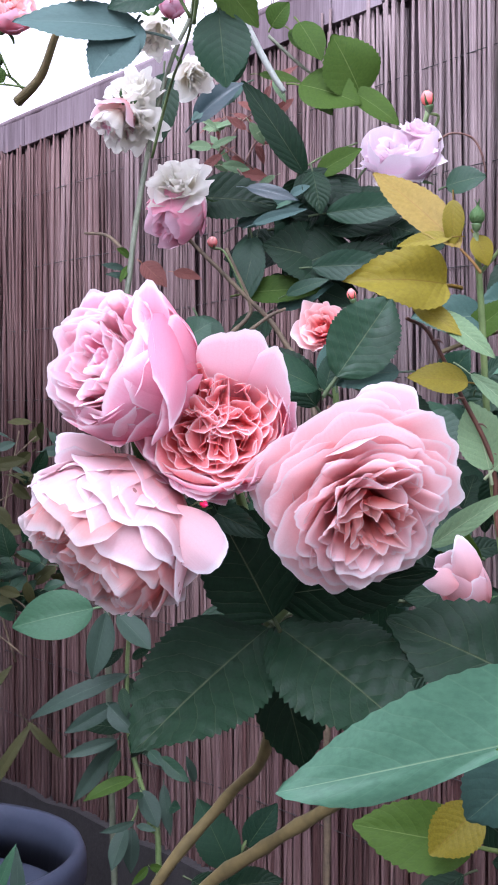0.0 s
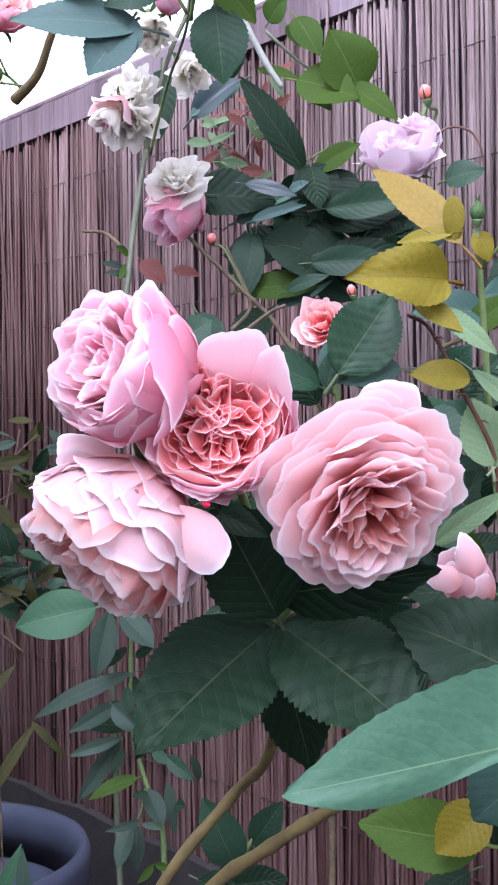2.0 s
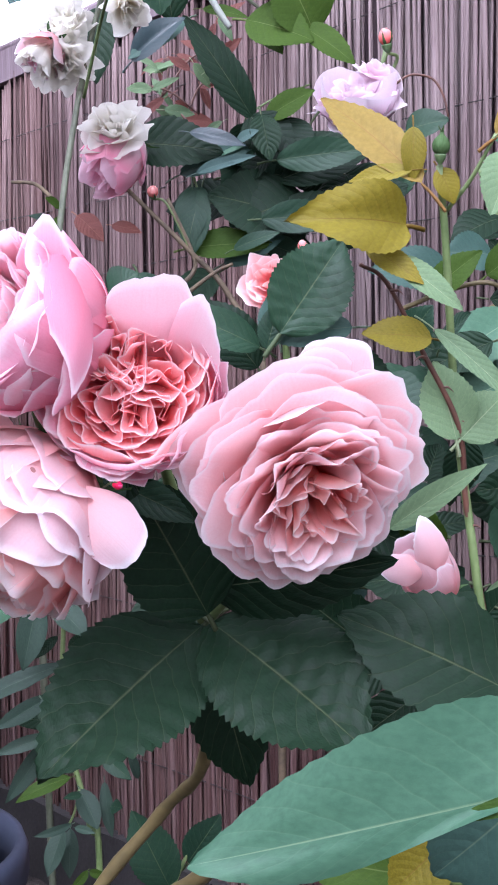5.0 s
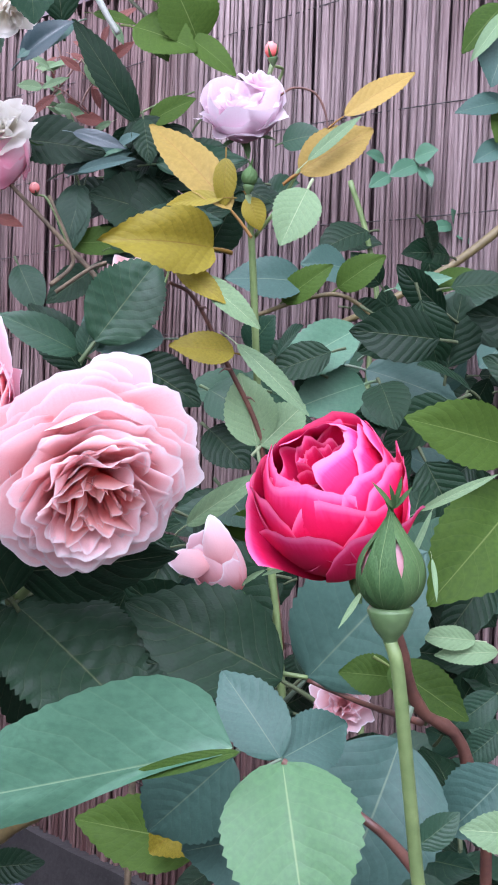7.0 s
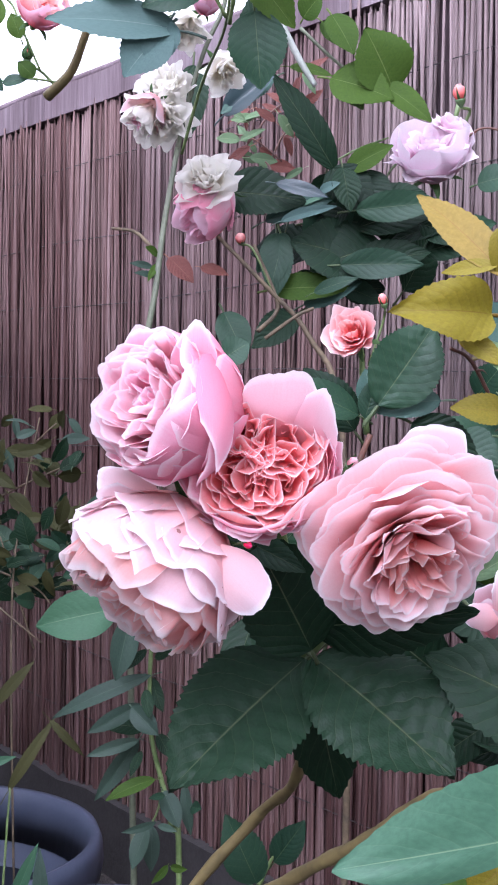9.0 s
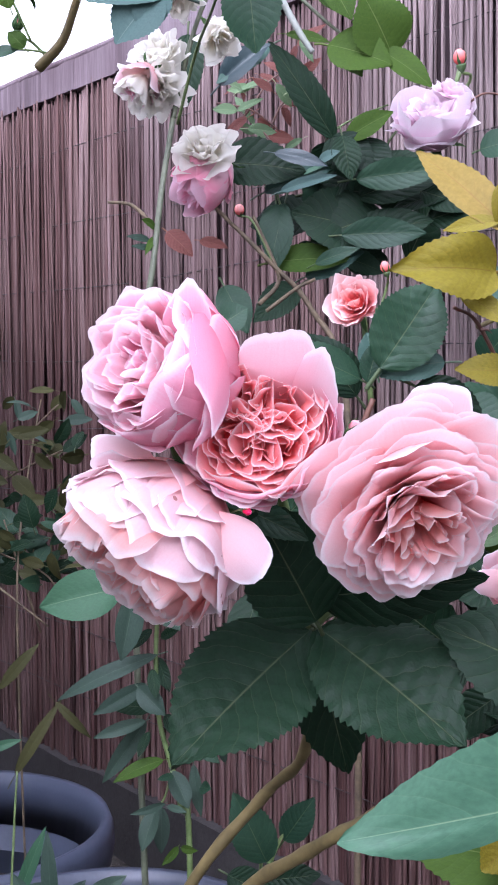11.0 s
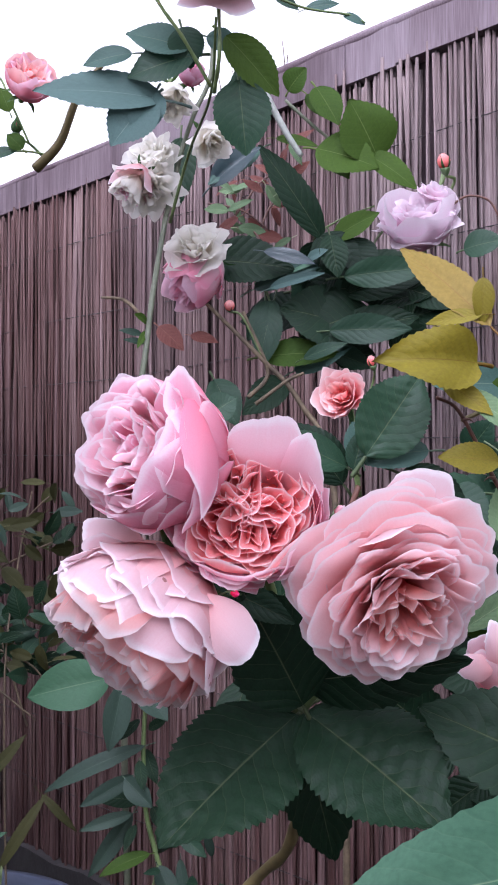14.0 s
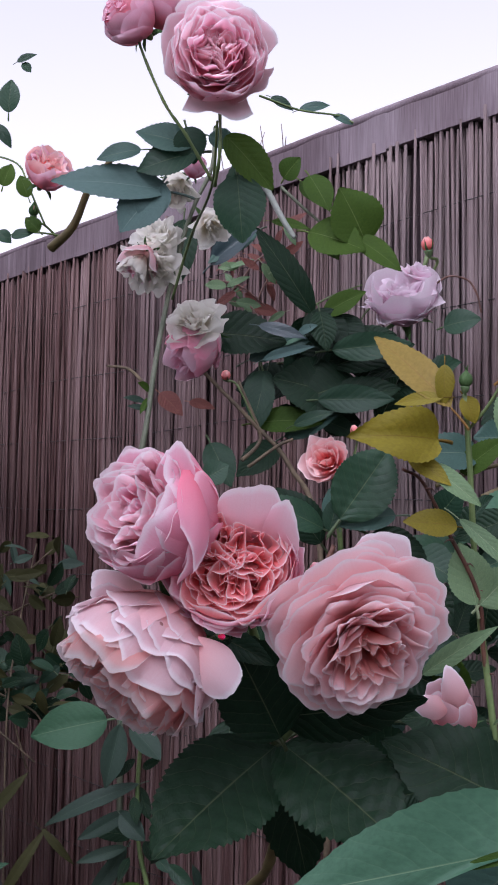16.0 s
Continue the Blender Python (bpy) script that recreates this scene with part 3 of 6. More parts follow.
def globe_rose(place, axis, R, mat, label, shells, inner=None, outer=None, folds=(5, 6, 0.6, 0.78), extra=(), spin=0.0, seed=1, stem=None, tall=1.0, n=14, wob=1.0, sepals=True, group="roses", stem_mat=None, heart_mat=None, depth=0.16, start=168.0, stem_r=0.0022, rings=(), ring_mats=(), foot=-0.6, nib=0.1, ruffle=0.04, droop=0.0, low=(0.0, 0.0, -1.0), slide=0.0):
    """A full rose. shells: (count, rim angle, radius, petal width, flare); extra: single outer petals
    (azimuth, rim angle, radius, width, flare, sag, turn); folds: groups, folds in each, reach, height."""
    rnd = random.Random(seed)
    ax = Vector(axis).normalized()
    ob = root("rose", Vector(place), label, "rose", group, turn=facing(axis, spin))
    last = len(shells) - 1
    for k, (count, theta, rad, width, flare) in enumerate(shells):
        off = rnd.random() * 360
        m = outer if outer is not None and k == 0 else (inner if inner is not None and k > 0.5 * last else mat)
        for i in range(count):
            shell_petal(ob, m, R, off + 360 * i / count + rnd.uniform(-9, 9), theta + wob * rnd.uniform(-8, 8), rad + rnd.uniform(-0.02, 0.02), width * rnd.uniform(0.88, 1.12), flare * rnd.uniform(0.4, 1.6), tall, n, wob,
                        rnd.uniform(0.16, 0.34), seed=rnd.randrange(10 ** 6), turn=rnd.uniform(-10, 10), start=start, nib=nib)
    for phi, theta, rad, width, flare, sag, turn in extra:
        shell_petal(ob, outer or mat, R, phi, theta, rad, width, flare, tall, n + 2, 0.8 * wob, sag, "large outer petal", seed=int(phi * 7 + theta) % 9973, turn=turn, start=start)
    if rings:
        rosette(ob, R, rings, ring_mats or (mat, inner or mat), seed + 100, foot, n, ruffle, nib, droop, low, slide=slide)
    groups, each, reach, top = folds
    hm = inner or mat
    if groups:
        cuts = [g + rnd.uniform(-0.3, 0.3) for g in range(groups)] + [0.0]
        cuts[-1] = cuts[0] + groups
        for a, b in zip(cuts, cuts[1:]):
            sector = 360 * (b - a) / groups
            turn, phases, much = rnd.uniform(-10, 10), (rnd.random() * 6.28, rnd.random() * 6.28), each + rnd.choice((0, 0, 1))
            for k in range(much):
                fold_petal(ob, hm, R, 180 * (a + b) / groups + turn + rnd.uniform(-3, 3), reach * (k + 1.1) / (much + 0.1) * rnd.uniform(0.96, 1.04), sector * rnd.uniform(0.84, 0.94), top * tall + rnd.uniform(-0.04, 0.04), depth, rnd, phases=phases)
    rim = reach * 1.15
    hv = [(R * r * rim * math.cos(a), R * r * rim * math.sin(a), R * (top * tall - depth * 0.75 - 0.30 * (r * rim) ** 2 - d)) for r, d in ((1.0, 0.3), (1.0, 0.06), (0.75, 0.0), (0.4, 0.0), (0.03, 0.0)) for a in (2 * math.pi * i / 16 for i in range(16))]
    part("heart", hv, [(k * 16 + i, k * 16 + (i + 1) % 16, k * 16 + 16 + (i + 1) % 16, k * 16 + 16 + i) for k in range(4) for i in range(16)], heart_mat or hm, ob, "packed heart of the bloom", uvs=[(0.5, 0.3)] * 80)
    base = -tall * R * 0.97
    hip = [(R * r * math.cos(a), R * r * math.sin(a), base + R * h) for r, h in ((0.04, -0.30), (0.10, -0.26), (0.14, -0.15), (0.11, -0.04), (0.16, 0.04)) for a in (math.pi * i / 5 for i in range(10))]
    cup = part("hip", hip, [(k * 10 + i, k * 10 + (i + 1) % 10, k * 10 + 10 + (i + 1) % 10, k * 10 + 10 + i) for k in range(4) for i in range(10)], STEM_GREEN, ob, "small green rose hip")
    if sepals:
        for i in range(5):
            petal(cup, SEPAL, R, 72 * i + rnd.uniform(-8, 8), 0.70, 0.20, 70, 118 + rnd.uniform(-10, 14), 0.08, 20, 0.01, 3.0, "sepal", "green pointed sepal", n=5, notch=-0.2, sink=0.97 * tall)
    if stem:
        s = tube("stem", [Vector(place) + ax * (base - R * 0.28)] + [Vector(q) for q in stem], stem_r, stem_r * 1.25, stem_mat or STEM_GREEN, None, "green rose stem", knobs=0.25)
        s.parent = ob
        s.matrix_parent_inverse = ob.matrix_basis.inverted()
    return ob


# rings of petals, from the outermost: count, rim angle, radius, width, flare
SHELLS_CUP = [(4, 76, 1.0, 0.86, 0.05), (5, 62, 0.95, 0.80, 0.05), (5, 52, 0.90, 0.66, 0.04), (6, 45, 0.84, 0.55, 0.04), (6, 40, 0.78, 0.46, 0.05)]
SHELLS_CLOSED = [(4, 60, 1.0, 0.86, 0.04), (5, 48, 0.95, 0.74, 0.04), (5, 38, 0.90, 0.56, 0.05), (6, 31, 0.86, 0.42, 0.06), (6, 26, 0.82, 0.34, 0.07)]
SHELLS_NOD = [(5, 104, 1.02, 0.72, 0.10), (6, 94, 1.0, 0.66, 0.12), (7, 85, 0.98, 0.58, 0.13), (8, 76, 0.96, 0.52, 0.13), (9, 67, 0.94, 0.46, 0.12), (9, 59, 0.92, 0.42, 0.12), (10, 51, 0.90, 0.37, 0.11)]
SHELLS_BUD = [(3, 74, 1.0, 0.9, 0.10), (4, 56, 0.94, 0.84, 0.07), (4, 43, 0.86, 0.66, 0.05), (4, 34, 0.79, 0.5, 0.05), (4, 27, 0.73, 0.4, 0.05), (4, 21, 0.69, 0.32, 0.05), (3, 15, 0.66, 0.25, 0.05), (3, 10, 0.63, 0.18, 0.04), (2, 5, 0.6, 0.14, 0.03)]


def bud(place, axis, R, mat, label, length=2.4, stem=None, cover=0.8, spin=0.0, group="rose buds", stem_mat=None, tail=1.0):
    """A closed bud: a wrapped heart of petals, five sepals, a hip and a stem."""
    ax = Vector(axis).normalized()
    foot = Vector(place) - ax * R * length * 0.4
    ob = root("rose_bud", foot, label, "rose bud", group, turn=facing(axis, spin))
    for i in range(4):
        petal(ob, mat, R, 90 * i + 20, length * 0.97, 2.2, 84, -84 + 3 * i, 0.08, 0, 0.01, 1.0, lean=0)
    hip, hf = [], []
    prof = [(0.15, -0.74), (0.17, -0.64), (0.26, -0.54), (0.38, -0.38), (0.45, -0.18), (0.52, 0.0), (0.50, 0.07), (0.3, 0.14)]
    for r, h in prof:
        hip += [(R * r * math.cos(a), R * r * math.sin(a), R * h) for a in (math.pi * i / 6 for i in range(12))]
    for k in range(len(prof) - 1):
        hf += [(k * 12 + i, k * 12 + (i + 1) % 12, k * 12 + 12 + (i + 1) % 12, k * 12 + 12 + i) for i in range(12)]
    cup = part("hip", hip, hf, HIP, ob, "smooth green hip")
    for i in range(5):
        petal(cup, SEPAL, R * 1.05, 72 * i, length * (0.5 + 0.54 * cover), 1.20 * cover + 0.15, 86, -10 - 70 * cover, 0.08, 40 * tail, 0.005, 1.05, "sepal", "green sepal with pale rim", n=12, notch=-0.35, taper=0.5 * tail)
    if stem:
        s = tube("stem", [foot - ax * R * 0.68] + [Vector(q) for q in stem], R * 0.155, R * 0.185, stem_mat or STEM_GREEN, None, "thin green stem")
        s.parent = ob
        s.matrix_parent_inverse = ob.matrix_basis.inverted()
    return ob


# ---- the setting ----
FENCE_AT, FENCE_WAY = Vector((-0.36, 2.39, 0.0)), Vector((0.613, -0.790, 0.0)).normalized()
FENCE_OUT = Vector((-FENCE_WAY.y, FENCE_WAY.x, 0.0)) * -1
REED_LOW, REED_HIGH, FENCE_TOP = 0.05, 1.35, 1.405


def fence_point(s, out, z):
    return FENCE_AT + FENCE_WAY * s + FENCE_OUT * out + Vector((0, 0, z))


def slab(name, s0, s1, o0, o1, z0, z1, mat, parent=None, label="", chips=0.0, cuts=1):
    """A long board along the fence."""
    verts, faces = [], []
    rnd = random.Random(int(1000 * (s0 + z0 + 7)))
    for k in range(cuts + 1):
        s = s0 + (s1 - s0) * k / cuts
        j = chips * (rnd.random() - 0.5)
        verts += [fence_point(s, o0, z0), fence_point(s, o1, z0), fence_point(s, o1, z1 + j), fence_point(s, o0, z1 + j)]
    for k in range(cuts):
        faces += [(4 * k + i, 4 * k + (i + 1) % 4, 4 * k + 4 + (i + 1) % 4, 4 * k + 4 + i) for i in range(4)]
    faces += [(3, 2, 1, 0), tuple(4 * cuts + i for i in range(4))]
    return part(name, verts, faces, mat, parent, label, smooth=False)


def ground_sheet():
    n = 60
    verts, faces = [], []
    for j in range(n + 1):
        for i in range(n + 1):
            a, b = 2 * i / n - 1, 2 * j / n - 1
            x, y = 60 * a ** 5 + 2.2 * a, 60 * b ** 5 + 2.2 * b + 1.6
            near = math.exp(-(x * x + (y - 1.6) ** 2) / 6)
            verts.append((x, y, near * 0.022 * (noise.noise((x * 9, y * 9, 0)) + 0.6 * noise.noise((x * 30, y * 30, 3))) - 0.085))
    return tagged(part("ground", verts, grid_faces(n, n), SOIL), "dark bare garden soil", "ground", kind="structure")


def shade_wall(name, x0, x1, y0, y1, h, label):
    verts = [(x, y, z) for z in (-0.15, h) for x, y in ((x0, y0), (x1, y0), (x1, y1), (x0, y1))]
    faces = [(3, 2, 1, 0), (4, 5, 6, 7)] + [(i, (i + 1) % 4, (i + 1) % 4 + 4, i + 4) for i in range(4)]
    return tagged(part(name, verts, faces, SHADE_WALL, smooth=False), label, "wall", kind="structure")


ground_sheet()
# unseen walls, added to cut off low sky light and shade the lower fence
shade_wall("shade_wall_south", -3.0, 2.6, -3.2, -3.0, 1.5, "unseen grey wall added to block low sky light")
shade_wall("shade_wall_west", -0.82, -0.68, -0.8, 2.6, 1.15, "unseen grey wall added to block low sky light")


def bounce_paving():
    """Grey slabs laid in rows, with open joints; unseen, added to bounce light upwards."""
    base = tagged(part("pavement", [(-1.1, -3.0, -0.09), (2.5, -3.0, -0.09), (2.5, 0.2, -0.09), (-1.1, 0.2, -0.09)], [(0, 1, 2, 3)], SOIL, smooth=False), "unseen grey slabs added to bounce light upwards", "pavement", kind="structure")
    w = 0.4
    top = [(-w / 2 + 0.006, -w / 2 + 0.006), (w / 2 - 0.006, -w / 2 + 0.006), (w / 2 - 0.006, w / 2 - 0.006), (-w / 2 + 0.006, w / 2 - 0.006)]
    me = bpy.data.meshes.new("slab")
    me.from_pydata([(x, y, z) for z in (0.0, 0.03) for x, y in top], [], [(4, 5, 6, 7)] + [(i, (i + 1) % 4, (i + 1) % 4 + 4, i + 4) for i in range(4)])
    me.materials.append(BOUNCE_PAVING)
    for r in range(8):
        for c in range(9):
            ob = new("slab", me)
            ob.parent = base
            ob.location = (-1.1 + w * (c + 0.5), -3.0 + w * (r + 0.5), -0.09 + 0.002 * ((r * 7 + c * 3) % 3))


bounce_paving()
# dark sheet added behind the reeds; its colour stands for shade in the gaps
fence = tagged(slab("fence", -1.6, 2.6, -0.035, -0.02, -0.1, REED_HIGH, DARK_BACKING), "brown reed screen fence bound with thin wire, weathered", "fence", kind="structure")
slab("base_board", -1.6, 2.6, -0.018, 0.022, -0.12, 0.055, CONCRETE, fence, "grey concrete base board under the reeds", 0.012, 40)

# ---- the things ----
def pot(place, r, h):
    """A round plastic planter with a rolled rim, part filled with soil."""
    ob = root("flower_pot", place, "large round dark blue plastic pot on the soil", "flower pot")
    seg = 56

    def lathe(name, prof, mat, label=""):
        verts, faces = [], []
        for rr, z in prof:
            verts += [(rr * math.cos(a), rr * math.sin(a), z) for a in (2 * math.pi * i / seg for i in range(seg))]
        for k in range(len(prof) - 1):
            faces += [(k * seg + i, k * seg + (i + 1) % seg, (k + 1) * seg + (i + 1) % seg, (k + 1) * seg + i) for i in range(seg)]
        return part(name, verts, faces, mat, ob, label)
    lathe("body", [(0.0, 0.0), (r * 0.66, 0.0), (r * 0.69, 0.01), (r * 0.92, h * 0.86), (r * 0.90, h * 0.86), (r * 0.86, h * 0.6), (0.0, h * 0.6)], POT)
    lathe("rim", [(r * 0.92, h * 0.84), (r * 0.985, h * 0.85), (r, h * 0.90), (r * 0.995, h * 0.96), (r * 0.97, h), (r * 0.93, h * 0.995), (r * 0.905, h * 0.95), (r * 0.885, h * 0.80), (r * 0.92, h * 0.84)], POT, "thick rolled pot rim")
    lathe("soil", [(0.0, h * 0.62), (r * 0.4, h * 0.63), (r * 0.855, h * 0.61)], SOIL, "dark potting soil")
    return ob


def scatter(parent, low, high, count, size, mats, seed, slim=0.6, face=(0.0, -1.0, 0.5), teeth=1.0):
    """Many small leaves at random in a box."""
    rnd = random.Random(seed)
    for _ in range(count):
        p = Vector([rnd.uniform(a, b) for a, b in zip(low, high)])
        d = Vector((rnd.gauss(0, 1), rnd.gauss(0, 0.4), rnd.gauss(-0.1, 0.6))).normalized()
        L = size * rnd.uniform(0.7, 1.3)
        leaf(p, p + d * L, L * slim * rnd.uniform(0.8, 1.2), mats[rnd.randrange(len(mats))], parent, roll=rnd.gauss(0, 28), bend=rnd.uniform(0.0, 0.25), face=face, nv=14, teeth=teeth, quilt=0.0)


# rings of open petals: count, length, width, angle at the foot, angle at the rim, curl
RAG_RINGS = [(4, 1.05, 1.5, 74, 56, 40), (4, 0.98, 1.3, 54, 36, 40), (4, 0.92, 1.0, 34, 20, 30), (3, 0.85, 0.5, 14, 8, 20)]
CRUMPLED = [(4, 1.15, 1.5, 70, 74, 40), (5, 1.12, 1.3, 54, 44, 40), (5, 1.10, 1.05, 40, 28, 40), (4, 1.05, 0.8, 26, 14, 30), (3, 0.98, 0.5, 12, 6, 20)]
BELL_RINGS = [(4, 1.05, 1.0, 84, 112, 20), (4, 1.75, 1.5, 48, 8, 20), (5, 1.75, 1.25, 38, 6, 18), (5, 1.62, 0.85, 24, 6, 18), (4, 1.55, 0.7, 15, 4, 14), (3, 1.45, 0.5, 7, 2, 12)]
SMALL_CUP = [(4, 1.35, 1.6, 60, 22, 16), (4, 1.32, 1.4, 50, 18, 16), (4, 1.27, 1.15, 38, 14, 14), (4, 1.2, 0.62, 26, 12, 18), (4, 1.15, 0.45, 14, 6, 14)]
# blooms of the near cluster
CUP_OUTER = [(4, 74, 1.0, 0.86, 0.06), (5, 62, 0.96, 0.78, 0.07)]
CUP_RINGS = [(5, 1.50, 1.4, 54, 20, 8), (5, 1.50, 1.32, 50, 17, 8), (5, 1.50, 1.24, 45, 15, 8), (5, 1.49, 1.15, 40, 13, 8), (5, 1.48, 1.05, 35, 11, 8), (5, 1.47, 0.95, 30, 9, 8), (4, 1.45, 0.84, 25, 7, 8), (4, 1.43, 0.72, 20, 5, 8), (4, 1.40, 0.58, 14, 3, 8), (3, 1.37, 0.44, 9, 2, 8), (3, 1.34, 0.3, 4, 1, 8)]
rose_a = globe_rose((-0.0595, 0.5950, 0.7766), (-0.58, -0.77, 0.26), 0.0334, PETAL_PINK, 'full cupped pink rose with ruffled pale-edged petals', CUP_OUTER, stem=[(-0.0414, 0.6500, 0.7371), (-0.0002, 0.6900, 0.6743), (0.0118, 0.7000, 0.6384)], inner=PETAL_BLUSH, seed=3, n=17, tall=0.98, wob=1.3, folds=(0, 0, 0.2, 0.3), rings=CUP_RINGS, ring_mats=(PETAL_BLUSH, PETAL_BLUSH, PETAL_BLUSH, PETAL_BLUSH, PETAL_PINK), foot=-0.62, ruffle=0.05, nib=0.05,
                    extra=((0, 46, 1.06, 0.72, 0.05, 0.3, 0), (-45, 46, 1.05, 0.72, 0.06, 0.25, 8), (-95, 62, 1.04, 0.7, 0.05, 0.25, 0), (38, 52, 1.09, 0.6, 0.06, 0.35, -8), (75, 60, 1.04, 0.55, 0.06, 0.35, -8), (8, 74, 1.11, 0.6, 0.05, 0.4, 6), (-32, 84, 1.13, 0.55, 0.06, 0.4, 0), (52, 82, 1.11, 0.5, 0.08, 0.4, 0)))
free_petal(rose_a, PETAL_PINK, (-0.0480, 0.5900, 0.7780), (-0.0466, 0.5700, 0.8170), 0.0235, bend=0.12, point=0.5)
free_petal(rose_a, PETAL_PINK, (-0.0657, 0.6100, 0.7880), (-0.0690, 0.5950, 0.8145), 0.0310, bend=0.1)
free_petal(rose_a, PETAL_PINK, (-0.0400, 0.5700, 0.8010), (-0.0355, 0.5640, 0.7480), 0.0230, bend=0.14, cup=0.5, point=0.6, face=(0.75, -0.65, -0.1))
rose_b = globe_rose((-0.0165, 0.6000, 0.7530), (-0.02, -1.0, 0.03), 0.0345, PETAL_PINK, 'cupped rose with coral quartered heart and pink outer petals', CUP_OUTER, stem=[(-0.0033, 0.6800, 0.7060), (0.0118, 0.7000, 0.6384)], inner=PETAL_CORAL, seed=5, n=17, tall=0.9, wob=1.2, folds=(0, 0, 0.62, 0.32), rings=[(6, 1.40, 1.25, 58, 30, 10), (6, 1.36, 1.15, 53, 28, 10), (6, 1.32, 1.05, 48, 26, 10), (6, 1.27, 0.95, 43, 24, 10)], ring_mats=(PETAL_PINK, PETAL_PINK, PETAL_CORAL, PETAL_CORAL), foot=-0.7, ruffle=0.04, nib=0.04,
                    extra=((25, 70, 1.04, 0.6, 0.03, 0.3, 0), (215, 82, 1.08, 0.6, 0.05, 0.25, 0), (268, 58, 1.04, 0.75, 0.05, 0.25, 0), (320, 62, 1.05, 0.6, 0.06, 0.3, 0), (248, 78, 1.09, 0.55, 0.06, 0.35, 0), (345, 80, 1.08, 0.5, 0.06, 0.35, 0)))
QUARTER = [(3, 0.88, 1.05, 32, 30, 16), (3, 0.87, 0.90, 25, 24, 16), (3, 0.86, 0.72, 18, 18, 16), (3, 0.84, 0.52, 11, 12, 14), (2, 0.82, 0.34, 5, 6, 10)]
for k, (x, y) in enumerate(((0.30, 0.22), (-0.24, 0.30), (-0.28, -0.26), (0.24, -0.30))):
    rosette(rose_b, 0.0345, QUARTER, (PETAL_CORAL,), 60 + k, foot=-0.36, n=14, ruffle=0.05, nib=0.03, at=(x, y))
free_petal(rose_b, PETAL_BLUSH, (-0.0090, 0.6100, 0.7560), (-0.0060, 0.5750, 0.7945), 0.0400, bend=0.12)
free_petal(rose_b, PETAL_BLUSH, (0.0020, 0.6050, 0.7540), (0.0130, 0.5780, 0.7850), 0.0300, bend=0.12, point=0.5)
rose_c = globe_rose((-0.0665, 0.6100, 0.6960), (-0.56, -0.42, -0.71), 0.0384, PETAL_MILK, 'pale blush rose nodding downwards, full of petals', SHELLS_NOD, stem=[(-0.0346, 0.6900, 0.7055), (-0.0002, 0.7000, 0.6669), (0.0118, 0.7000, 0.6384)], inner=PETAL_PEACH, seed=8, n=16, wob=1.15, folds=(0, 0, 0.2, 0.4), nib=0.09, rings=[(8, 1.36, 0.6, 40, 24, 20), (8, 1.32, 0.5, 32, 18, 20), (7, 1.3, 0.42, 24, 12, 16), (6, 1.25, 0.34, 14, 8, 10)], ring_mats=(PETAL_PEACH,), foot=-0.62, ruffle=0.05,
                    extra=((75, 72, 1.05, 0.62, 0.08, 0.3, 0), (125, 86, 1.08, 0.55, 0.1, 0.3, 0), (20, 62, 1.03, 0.6, 0.05, 0.3, 0), (170, 80, 1.08, 0.5, 0.1, 0.3, 0)))
free_petal(rose_c, PETAL_MILK, (-0.0400, 0.5950, 0.7100), (-0.0130, 0.5900, 0.6830), 0.0270, bend=0.1, broad=0.7)
free_petal(rose_c, PETAL_MILK, (-0.0780, 0.6250, 0.7190), (-0.1085, 0.6200, 0.7130), 0.0300, bend=0.1)
free_petal(rose_c, PETAL_MILK, (-0.0640, 0.6200, 0.7260), (-0.0960, 0.6200, 0.7420), 0.0230, bend=0.1)
D_RINGS = [(5, 1.24, 1.6, 82, 92, 10), (5, 1.22, 1.5, 77, 86, 10), (5, 1.20, 1.42, 72, 80, 10), (5, 1.18, 1.35, 67, 74, 10), (5, 1.15, 1.3, 62, 68, 10), (6, 1.12, 1.2, 57, 62, 10), (6, 1.09, 1.12, 52, 56, 10), (6, 1.06, 1.02, 47, 50, 10), (6, 1.02, 0.92, 42, 44, 10), (6, 0.98, 0.82, 36, 38, 10), (6, 0.94, 0.70, 30, 32, 10), (5, 0.90, 0.56, 23, 25, 10), (5, 0.84, 0.42, 16, 18, 10), (4, 0.76, 0.28, 9, 12, 10)]
rose_d = globe_rose((0.0560, 0.5900, 0.7106), (0.30, -0.77, -0.56), 0.0398, PETAL_PALE, 'large pale pink rose full of petals with an apricot heart', [(5, 100, 0.9, 0.8, 0.1)], stem=[(0.0368, 0.6800, 0.6752), (0.0125, 0.7000, 0.6384)], outer=PETAL_MILK, inner=PETAL_PEACH, seed=12, n=16, tall=0.84, wob=1.3, folds=(0, 0, 0.12, 0.0), depth=0.1, rings=D_RINGS, ring_mats=(PETAL_PALE, PETAL_PALE, PETAL_PALE, PETAL_PEACH), foot=-0.5, ruffle=0.055, nib=0.05, droop=6, low=(0.40, 0.0, -1.0), slide=0.20)
free_petal(rose_d, PETAL_MILK, (0.0580, 0.6050, 0.7370), (0.0710, 0.5900, 0.7700), 0.0340, bend=0.08)
bud((0.0309, 0.6350, 0.7504), (0.5, -0.6, 0.5), 0.0043, PETAL_BLUSH, 'small pale bud between the blooms', stem=[(0.0267, 0.6600, 0.7370)], length=2.2, cover=0.3)
bud((-0.0210, 0.5900, 0.7126), (0.7, -0.6, -0.2), 0.0027, PETAL_RED, 'tiny bright pink bud', stem=[(-0.0311, 0.6200, 0.7078), (-0.0331, 0.6600, 0.6981)], length=2.4, cover=0.2)
near_bush = root('rose_bush', (0.05, 0.72, -0.08), 'rose bush with dark toothed leaves and thorny canes', 'rose bush')
